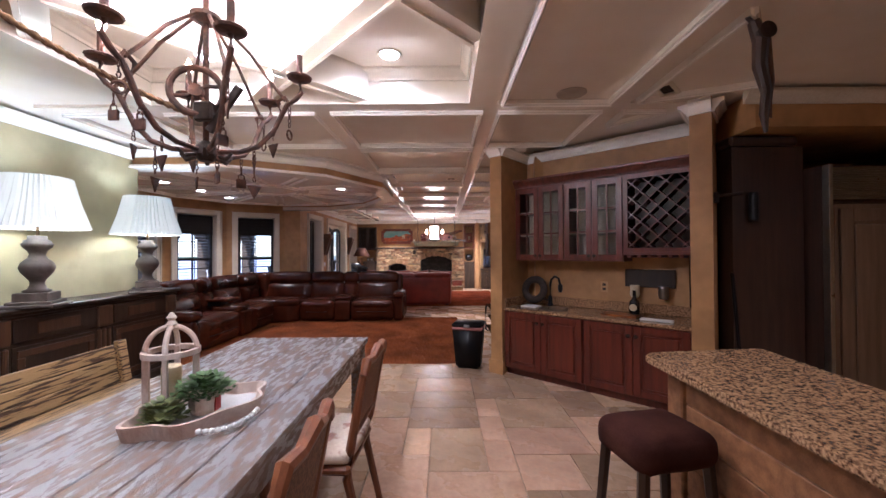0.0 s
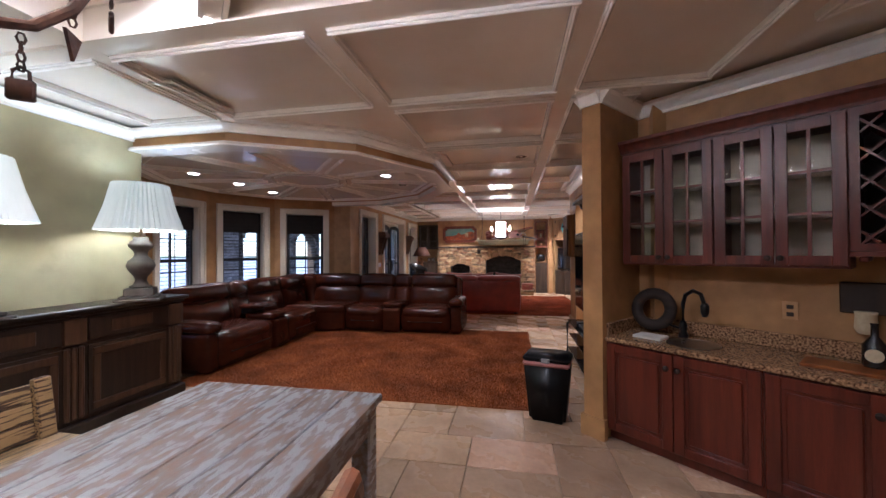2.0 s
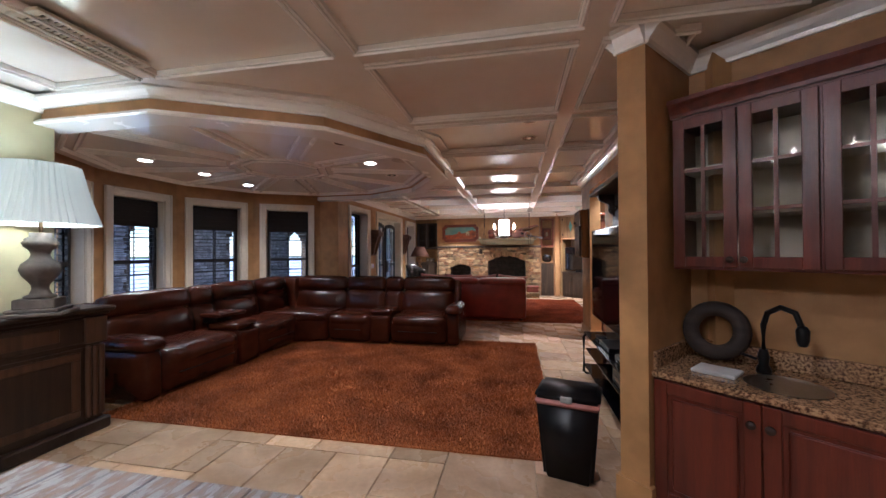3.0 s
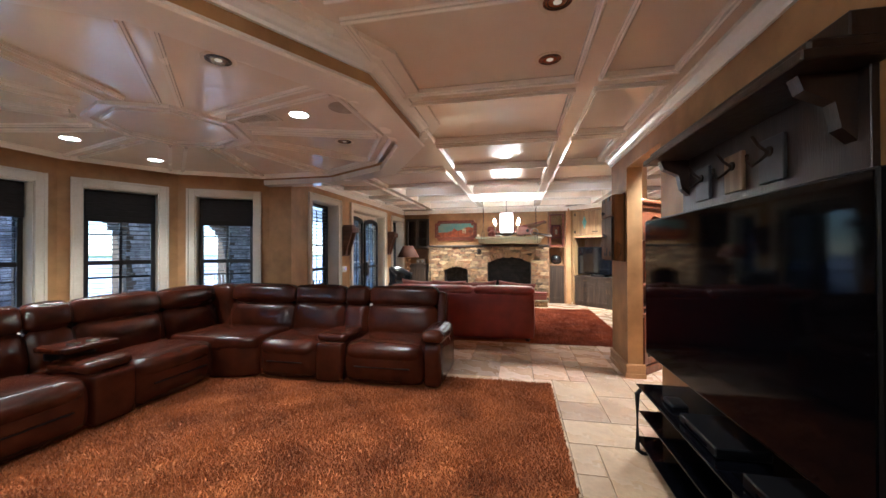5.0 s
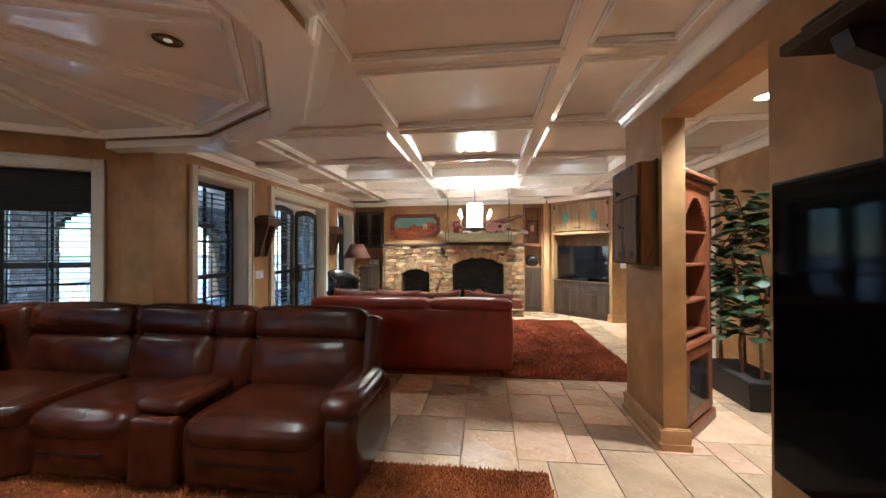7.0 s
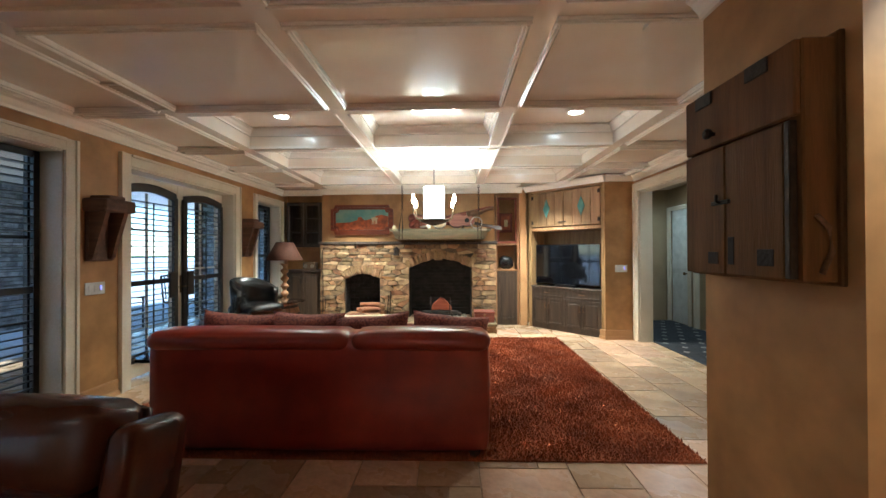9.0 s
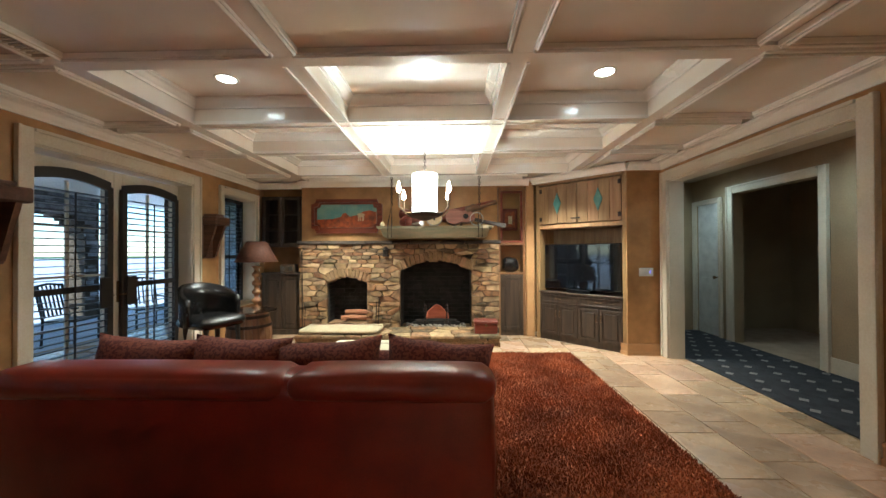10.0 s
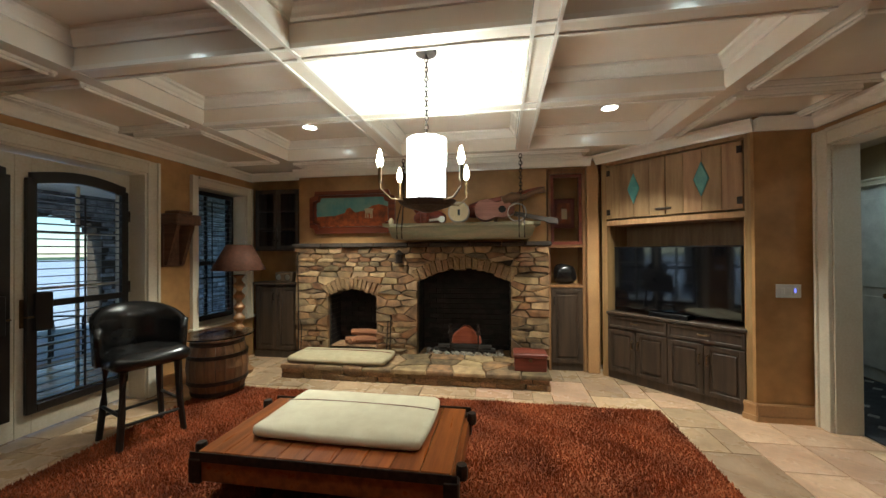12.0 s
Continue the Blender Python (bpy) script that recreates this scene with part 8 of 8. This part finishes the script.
lathe(bm, [(0.093, 0.25), (0.116, 0.25), (0.116, 0.274), (0.093, 0.274), (0.093, 0.25)], 28)
part("hoop", bm, TRAYW, cl)
part("finial", turned([(0.012, 0.37), (0.024, 0.39), (0.013, 0.408), (0.021, 0.422), (0.006, 0.445)], 12), TRAYW, cl)
spart("candle", turned([(0.04, 0), (0.041, 0.19), (0.037, 0.20), (0.01, 0.193)], 18), CREAM, cl, "cream pillar candle")
GREEN = material("herb_leaf", (0.06, 0.13, 0.035), (0.10, 0.17, 0.05), scale=20, rough=0.55, spread=0.4)


def leafy(parent, cx, cy, z0, r_, h, count, seed, size=0.03):
    q = random.Random(seed)
    v, f = [], []
    for _ in range(count):
        az, el = q.uniform(0, 6.283), q.uniform(0.1, 1.5)
        rad = q.uniform(0.45, 1.0)
        o = Vector((cx + r_ * rad * math.cos(az) * math.cos(el), cy + r_ * rad * math.sin(az) * math.cos(el), z0 + h * rad * math.sin(el)))
        d = (Vector((math.cos(az), math.sin(az), q.uniform(-0.2, 0.9)))).normalized()
        s = d.cross(Vector((q.uniform(-0.3, 0.3), q.uniform(-0.3, 0.3), 1))).normalized() * size * 0.4
        b = len(v)
        v += [tuple(o), tuple(o + d * size * 0.5 + s), tuple(o + d * size), tuple(o + d * size * 0.5 - s)]
        f += [(b, b + 1, b + 2), (b, b + 2, b + 3)]
    me_ = bpy.data.meshes.new("leaves")
    me_.from_pydata(v, [], f)
    me_.materials.append(GREEN)
    ob = new("leaves", me_)
    ob.parent = parent
    tagged(ob, "", "", "", "stuff")


e = thing("potted_herb", (-1.10, 1.68, TH + 0.019), "bushy green herb in a whitewashed pot", "plant")
part("pot", turned([(0.05, 0), (0.06, 0.02), (0.065, 0.075), (0.058, 0.08)], 16), TRAYW, e)
leafy(e, 0, 0, 0.07, 0.12, 0.10, 900, 3, 0.026)
part("red_label", cbox(0.058, 0.064, -0.02, 0.02, 0.01, 0.07), material("red_tag", (0.5, 0.04, 0.03), rough=0.5), e, "red plant tag")
e = thing("artichoke", (-1.19, 1.55, TH + 0.019), "green artificial artichoke on the tray", "artichoke")
GREEN = material("artichoke_leaf", (0.13, 0.17, 0.05), (0.20, 0.22, 0.08), scale=20, rough=0.55, spread=0.4)
spart("heart", puff(-0.055, 0.055, -0.055, 0.055, 0.0, 0.09, 0.05), GREEN, e)
leafy(e, 0, 0, 0.01, 0.075, 0.09, 320, 5, 0.034)

# ---- sideboard with lamps ----
SB = wood("sideboard_oak", (0.028, 0.014, 0.008), (0.015, 0.008, 0.005), axis=2, rough=0.4)
SBT = wood("sideboard_inlay", (0.075, 0.034, 0.016), (0.045, 0.02, 0.01), axis=2, rough=0.4)
sb = thing("sideboard", (DINL, 2.85, 0), "long dark carved sideboard against the wall", "sideboard")
SX = 0.40
part("body", cbox(0.0, SX - 0.04, -1.85, 1.86, 0.10, 0.97), SB, sb)
part("plinth", cbox(0.0, SX + 0.01, -1.87, 1.90, 0.0, 0.10, bevel=0.015), SB, sb)
bm = bmesh.new()
box(bm, 0.0, SX + 0.02, -1.89, 1.93, 0.99, 1.03, bevel=0.012)
box(bm, 0.0, SX - 0.01, -1.87, 1.90, 0.96, 0.99, bevel=0.008)
part("top", bm, SB, sb)
for i in range(5):
    y = -1.83 + i * 0.90
    if i < 4:
        bm = bmesh.new()
        for a, b, c, d in ((y + 0.16, y + 0.82, 0.16, 0.22), (y + 0.16, y + 0.82, 0.62, 0.68), (y + 0.16, y + 0.22, 0.22, 0.62), (y + 0.76, y + 0.82, 0.22, 0.62)):
            box(bm, SX - 0.04, SX - 0.02, a, b, c, d, bevel=0.005)
        d_ = part("door", cbox(SX - 0.04, SX - 0.03, y + 0.13, y + 0.85, 0.13, 0.71), SB, sb)
        part("inlay_frame", bm, SBT, d_, "lighter inlaid frame")
        part("drawer", cbox(SX - 0.04, SX - 0.02, y + 0.13, y + 0.85, 0.75, 0.94, bevel=0.006), SB, sb)
        part("block", cbox(SX - 0.04, SX - 0.015, y + 0.30, y + 0.68, 0.79, 0.90, bevel=0.008), SBT, sb)
    bm = bmesh.new()
    for k in range(3):
        box(bm, SX - 0.04, SX - 0.005, y - 0.05 + k * 0.05, y - 0.008 + k * 0.05, 0.13, 0.72, bevel=0.012)
    box(bm, SX - 0.04, SX + 0.0, y - 0.06, y + 0.10, 0.74, 0.95, bevel=0.006)
    part("pilaster", bm, SBT, sb, "fluted pilaster")
BASE = material("grey_washed_wood", (0.055, 0.040, 0.033), (0.12, 0.095, 0.08), scale=6, rough=0.6, bump=0.25, fine=40)
SHADEM = bpy.data.materials.new("pleated_lit_shade")
SHADEM.use_nodes = True
_n = SHADEM.node_tree
_b = _n.nodes["Principled BSDF"]
_b.inputs["Base Color"].default_value = (0.80, 0.80, 0.72, 1)
_b.inputs["Roughness"].default_value = 0.9
_b.inputs["Emission Color"].default_value = (0.78, 0.98, 0.92, 1)
_b.inputs["Emission Strength"].default_value = 0.07


def table_lamp(x, y, turn):
    e = thing("table_lamp", (x, y, 1.03), "lit pleated-shade lamp on a grey baluster base", "lamp", "lamps on the sideboard", turn)
    bm = bmesh.new()
    box(bm, -0.17, 0.17, -0.17, 0.17, 0, 0.025, bevel=0.006)
    box(bm, -0.14, 0.14, -0.14, 0.14, 0.025, 0.05, bevel=0.006)
    box(bm, -0.11, 0.11, -0.11, 0.11, 0.05, 0.12, bevel=0.006)
    part("plinth", bm, BASE, e)
    spart("baluster", turned([(0.085, 0.12), (0.09, 0.135), (0.06, 0.15), (0.045, 0.19), (0.05, 0.22), (0.10, 0.29), (0.112, 0.33), (0.10, 0.37), (0.06, 0.41), (0.05, 0.44), (0.06, 0.47), (0.09, 0.50), (0.10, 0.53), (0.085, 0.54), (0.085, 0.555), (0.06, 0.57), (0.06, 0.60)], 24), BASE, e)
    part("stem", bar([(0, 0, 0.6), (0, 0, 0.98)], 0.012), BRASS, e)
    # pleated shade: a rounded square, folded
    n__ = 96
    bm = bmesh.new()
    rings = []
    for u in (0.0, 0.02, 0.5, 0.98, 1.0):
        rr = 0.325 + (0.205 - 0.325) * u + 0.01 * math.sin(math.pi * u) * -1
        z = 0.66 + 0.44 * u
        ring_ = []
        for i in range(n__):
            a = 2 * math.pi * i / n__
            sq = 1.0 / (abs(math.cos(a)) ** 5 + abs(math.sin(a)) ** 5) ** 0.2
            r_ = rr * (0.86 + 0.14 * sq) * (1.0 if sq > 0 else 1) + 0.011 * (1 if i % 2 else -1) + 0.004 * math.sin(i * 1.7)
            ring_.append(bm.verts.new((r_ * math.cos(a), r_ * math.sin(a), z)))
        rings.append(ring_)
    for a_, b_ in zip(rings, rings[1:]):
        for i in range(n__):
            bm.faces.new((a_[i], a_[(i + 1) % n__], b_[(i + 1) % n__], b_[i]))
    part("shade", bm, SHADEM, e, "glowing white pleated shade")
    spart("bulb", turned([(0.01, 0.74), (0.03, 0.77), (0.032, 0.81), (0.01, 0.85)], 12), FLAME, e)
    return e


LAMP2, LAMP1 = (-3.47, 4.28), (-3.47, 3.12)
table_lamp(*LAMP2, 40)
table_lamp(*LAMP1, 25)

# ---- dining chandelier ----
RUST = material("rusty_iron", (0.14, 0.060, 0.035), (0.05, 0.03, 0.024), scale=18, rough=0.6, metal=0.4, bump=0.3)
ch = thing("chandelier", (-1.19, 1.83, 0), "rustic iron chandelier hung with old padlocks and keys", "chandelier")
part("stem", bar([(0, 0, 1.95), (0, 0, 3.0)], 0.014), RUST, ch)
bm = bmesh.new()
lathe(bm, [(0.03, 1.93), (0.055, 1.96), (0.05, 2.0), (0.02, 2.03)], 14)
for i in range(6):
    a = math.pi / 3 * i
    tube(bm, [(0.03 * math.cos(a), 0.03 * math.sin(a), 1.96), (0.10 * math.cos(a), 0.10 * math.sin(a), 1.94), (0.13 * math.cos(a), 0.13 * math.sin(a), 1.97)], [0.01, 0.012, 0.006])
part("hub", bm, IRON, ch)
part("collar", turned([(0.03, 2.62), (0.07, 2.64), (0.07, 2.66), (0.03, 2.68)], 16), RUST, ch)
q = random.Random(2)
for i in range(6):
    a = math.pi / 3 * i + 0.25
    c, s = math.cos(a), math.sin(a)
    pt = lambda r_, z: (c * r_, s * r_, z)
    bm = bmesh.new()
    tube(bm, [pt(0.03, 1.98), pt(0.15, 1.985), pt(0.24, 2.02), pt(0.31, 2.10), pt(0.35, 2.19), pt(0.38, 2.25), pt(0.42, 2.28), pt(0.45, 2.32), pt(0.44, 2.38)], 0.013)
    tube(bm, [pt(0.35, 2.2), pt(0.33, 2.26), pt(0.37, 2.29), pt(0.39, 2.25)], 0.010)
    lathe(bm, [(0.02, 2.38), (0.058, 2.39), (0.064, 2.40), (0.058, 2.405), (0.02, 2.40)], 16, Matrix.Translation(pt(0.44, 0)))
    lathe(bm, [(0.016, 2.40), (0.016, 2.52)], 10, Matrix.Translation(pt(0.44, 0)))
    arm = part("arm", bm, RUST, ch, "curved iron arm with candle cup")
    spart("bulb", turned([(0.008, 2.52), (0.02, 2.555), (0.013, 2.585), (0.003, 2.615)], 10, Matrix.Translation(pt(0.44, 0))), FLAME, arm, "lit flame bulb")
    part("stay", bar([pt(0.05, 2.65), pt(0.2, 2.50), pt(0.30, 2.36), pt(0.37, 2.27)], 0.009, 7), RUST, ch)
    # hanging bits
    bm = bmesh.new()
    for k, r_ in enumerate((0.22, 0.31, 0.39)):
        z = 2.0 + 0.25 * ((r_ - 0.22) / 0.17) - 0.02
        drop = q.uniform(0.05, 0.14)
        zz = z
        while zz > z - drop:
            tube(bm, [(0.008 * math.cos(t_), 0, 0.014 * math.sin(t_)) for t_ in np.linspace(0, 2 * math.pi, 7)], 0.003, 5, pose(c * r_, s * r_, zz, 0, 0, q.uniform(0, 180)))
            zz -= 0.022
        kind_ = q.choice((0, 1, 2))
        mm = pose(c * r_, s * r_, zz - 0.03, 0, 0, q.uniform(0, 180))
        if kind_ == 0:
            box(bm, -0.025, 0.025, -0.008, 0.008, -0.03, 0.02, bevel=0.004, m=mm)
            tube(bm, [(-0.015, 0, 0.02), (-0.014, 0, 0.04), (0, 0, 0.05), (0.014, 0, 0.04), (0.015, 0, 0.02)], 0.004, 6, mm)
        elif kind_ == 1:
            tube(bm, [(0.024 * math.cos(t_), 0, 0.024 * math.sin(t_)) for t_ in np.linspace(0, 2 * math.pi, 11)], 0.006, 6, mm)
        else:
            prism(bm, [(-0.035, 0.02), (0, -0.05), (0.035, 0.02)], -0.004, 0.004, mm @ Matrix.Rotation(math.pi / 2, 4, "X"))
    part("hanging_hardware", bm, RUST, ch, "old locks, rings and keys on chain")
bm = bmesh.new()
mm = pose(0.02, -0.10, 2.24, 90, 0, 20)
tube(bm, [(0.11 * math.cos(t_), 0.11 * math.sin(t_), 0) for t_ in np.linspace(0, 2 * math.pi, 25)], 0.016, 8, mm)
for k in range(4):
    t_ = math.pi / 2 * k + 0.3
    tube(bm, [(0, 0, 0), (0.05 * math.cos(t_ + 0.3), 0.05 * math.sin(t_ + 0.3), 0), (0.11 * math.cos(t_), 0.11 * math.sin(t_), 0)], 0.010, 6, mm)
lathe(bm, [(0.03, -0.02), (0.03, 0.02)], 14, mm)
part("pulley_wheel", bm, RUST, ch, "spoked iron pulley wheel")
bm = bmesh.new()
box(bm, -0.045, 0.045, -0.02, 0.02, 0, 0.09, bevel=0.008, m=Matrix.Translation((0.05, -0.09, 2.10)))
box(bm, -0.02, 0.02, -0.01, 0.01, -0.13, 0.13, bevel=0.004, m=pose(0.14, -0.08, 2.16, 0, 35, 0))
part("padlock", bm, IRON, ch)
ROPE = material("rope", (0.30, 0.17, 0.08), (0.14, 0.075, 0.035), scale=60, rough=0.95, bump=0.5)
e = thing("rope", (-1.19, 1.83, 2.05), "thick twisted rope strung to the chandelier", "rope")
for s in (0, math.pi):
    bm = bmesh.new()
    pts = []
    for i in range(90):
        u = i / 89
        p_ = Vector((0.02, -0.05, 0.07)).lerp(Vector((-0.75, -0.85, 0.62)), u) + Vector((0, 0, -0.09 * math.sin(math.pi * u)))
        tw = u * 110 + s
        pts.append(p_ + Vector((math.cos(tw) * 0.006, -math.cos(tw) * 0.006, math.sin(tw) * 0.008)))
    tube(bm, pts, 0.0085, 6)
    spart("strand", bm, ROPE, e)

for i, (w, h, z) in enumerate(((0.10, 0.07, 1.03), (0.08, 0.06, 1.10))):
    e = thing("tissue_box", (-3.5, 2.62 + 0.03 * i, z), "small pale cardboard box on the sideboard", "box", "boxes on the sideboard", 8 + 12 * i)
    part("carton", cbox(-w * 0.7, w * 0.7, -w, w, 0, h, bevel=0.004), WHITE, e)
    part("lid", cbox(-w * 0.71, w * 0.71, -w * 1.01, w * 1.01, h * 0.7, h + 0.002, bevel=0.003), WHITE, e)

# ---- ceiling fittings ----
LIT = material("lit_can_lens", (1, 0.95, 0.85), rough=0.5, emit=9.0, emit_color=(0.97, 1.0, 0.96))
DIMLENS = material("dim_lens", (0.8, 0.7, 0.55), rough=0.3, emit=0.06, emit_color=(1.0, 0.85, 0.6))
REFL = material("can_reflector", (0.55, 0.42, 0.28), rough=0.12, metal=1.0)


def downlight(x, y, z, lit=True):
    e = thing("downlight", (x, y, z), "recessed round ceiling light, %s" % ("lit" if lit else "with deep brass reflector"), "lamp", "recessed ceiling lights")
    part("trim_ring", turned([(0.075, -0.004), (0.095, -0.006), (0.10, 0.0), (0.075, 0.002), (0.075, -0.004)], 28), TRIM, e)
    if lit:
        part("lens", turned([(0.074, -0.002), (0.072, 0.001)], 24), LIT, e, "glowing lens")
    else:
        part("reflector", turned([(0.074, -0.002), (0.072, 0.001)], 24), REFL, e, "brassy reflector")
        for r_ in (0.062, 0.048):
            part("baffle", turned([(r_, -0.0045), (r_ + 0.004, -0.006), (r_ + 0.004, -0.003), (r_, -0.0045)], 24), IRON, e)
        part("lens", turned([(0.022, -0.004), (0.018, -0.001)], 18), DIMLENS, e, "inner lens")


for x, y in CANS_COFFER:
    downlight(x, y, COFTOP - 0.001)
for x, y in CANS_BAY:
    downlight(x, y, 2.649)
for x, y in CANS_BAY_DEEP:
    downlight(x, y, 2.649, False)
# the hall pair are fittings for the added fill lamps
for x, y in CANS_SIDE_AND_FILL:
    downlight(x, y, H - 0.001)
for x, y in CANS_DEEP:
    downlight(x, y, H - 0.001, False)
# fittings to go with the added kitchen fill lamps
for x, y in CANS_KITCHEN_FILL:
    downlight(x, y, H - 0.001)
for x, y in CANS_TRAY:
    downlight(x, y, TRAYTOP - 0.001)


def vent(x, y, z, w, d, turn, slats=None):
    e = thing("ceiling_vent", (x, y, z), "white slatted air vent in the ceiling", "vent", "ceiling vents", turn)
    bm = bmesh.new()
    for a, b, c, dd in ((-w, -w + 0.03, -d, d), (w - 0.03, w, -d, d), (-w + 0.03, w - 0.03, -d, -d + 0.03), (-w + 0.03, w - 0.03, d - 0.03, d)):
        box(bm, a, b, c, dd, -0.02, 0.0, bevel=0.003)
    part("frame", bm, TRIM, e)
    # dark sheet, no real soot: shade of the duct put into colour
    part("backing", cbox(-w + 0.03, w - 0.03, -d + 0.03, d - 0.03, -0.003, 0.0), SOOT, e)
    k = int((2 * w - 0.06) / 0.03)
    for i in range(k):
        a = -w + 0.035 + i * 0.03
        part("slat", cbox(a, a + 0.014, -d + 0.03, d - 0.03, -0.013, -0.005), slats or TRIM, e)


vent(-2.52, 3.92, BAND - 0.001, 0.30, 0.11, 90)
vent(1.78, 2.92, H - 0.001, 0.13, 0.07, 45, IRON)
vent(-2.6, 10.35, BAND - 0.001, 0.26, 0.10, 90)
vent(-2.3, 6.72, 2.649, 0.2, 0.10, 0)
SPK = material("speaker_cloth", (0.42, 0.37, 0.31), rough=0.8, fine=300, bump=0.2)
for x, y, z in ((1.05, 3.0, H), (-1.46, 6.69, 2.65)):
    e = thing("ceiling_speaker", (x, y, z - 0.001), "round flush ceiling speaker grille", "speaker", "ceiling speakers")
    part("grille", turned([(0.11, -0.006), (0.12, -0.003), (0.12, 0.0)], 28), SPK, e)

# ---- floor tiles, laid in mixed sizes ----
rt = random.Random(7)
G_ = 0.203
NX, NY_ = int(11.0 / G_), int(18.4 / G_)
OX, OY = -6.0, -2.6
taken = [[False] * NY_ for _ in range(NX)]
pieces = []
for j in range(NY_):
    for i in range(NX):
        if taken[i][j]:
            continue
        for w, h in rt.sample([(2, 3), (3, 2), (2, 2), (3, 3), (2, 3), (3, 2)], 6) + [(2, 1), (1, 2), (1, 1)]:
            if i + w <= NX and j + h <= NY_ and all(not taken[i + a][j + b] for a in range(w) for b in range(h)):
                for a in range(w):
                    for b in range(h):
                        taken[i + a][j + b] = True
                pieces.append((OX + i * G_, OY + j * G_, w, h))
                break
TMESH = {}


def tile_mesh(w, h):
    if (w, h) not in TMESH:
        bm = bmesh.new()
        box(bm, 0.003, w * G_ - 0.003, 0.003, h * G_ - 0.003, -0.012, 0.0, bevel=0.003)
        me_ = bpy.data.meshes.new("tile")
        bm.to_mesh(me_)
        bm.free()
        me_.materials.append(TILE)
        TMESH[(w, h)] = me_
    return TMESH[(w, h)]


floor_ob = bpy.data.objects["floor"]
near, rest = [], []
for x, y, w, h in pieces:
    open_floor = (-0.9 < x < 1.3 and 1.0 < y < 5.2) or (0.0 < x < 1.4 and 5.2 < y < 8.6) or (-2.4 < x < 2.4 and 8.1 < y < 10.2) or (1.5 < x < 2.9 and 10.2 < y < 14.2) or (-1.2 < x < 1.5 and 13.5 < y < 14.3)
    (near if open_floor else rest).append((x, y, w, h))
rest += near[300:]
for x, y, w, h in near[:300]:
    ob = new("tile", tile_mesh(w, h))
    ob.parent = floor_ob
    ob.location = (x, y, -0.0005 * rt.random())
vs_, fs_ = [], []
for x, y, w, h in rest:
    if x > 3.3 and y > 9:
        continue
    b = len(vs_)
    x1_, y1_ = x + w * G_ - 0.003, y + h * G_ - 0.003
    x0_, y0_ = x + 0.003, y + 0.003
    vs_ += [(x0_, y0_, -0.012), (x1_, y0_, -0.012), (x1_, y1_, -0.012), (x0_, y1_, -0.012), (x0_ + 0.002, y0_ + 0.002, 0), (x1_ - 0.002, y0_ + 0.002, 0), (x1_ - 0.002, y1_ - 0.002, 0), (x0_ + 0.002, y1_ - 0.002, 0)]
    fs_ += [(b + 4, b + 5, b + 6, b + 7), (b, b + 1, b + 5, b + 4), (b + 1, b + 2, b + 6, b + 5), (b + 2, b + 3, b + 7, b + 6), (b + 3, b, b + 4, b + 7)]
me = bpy.data.meshes.new("far_tiles")
me.from_pydata(vs_, [], fs_)
me.materials.append(TILE)
ob = new("far_tiles", me)
ob.parent = floor_ob
tagged(ob, "", "", "", "stuff")
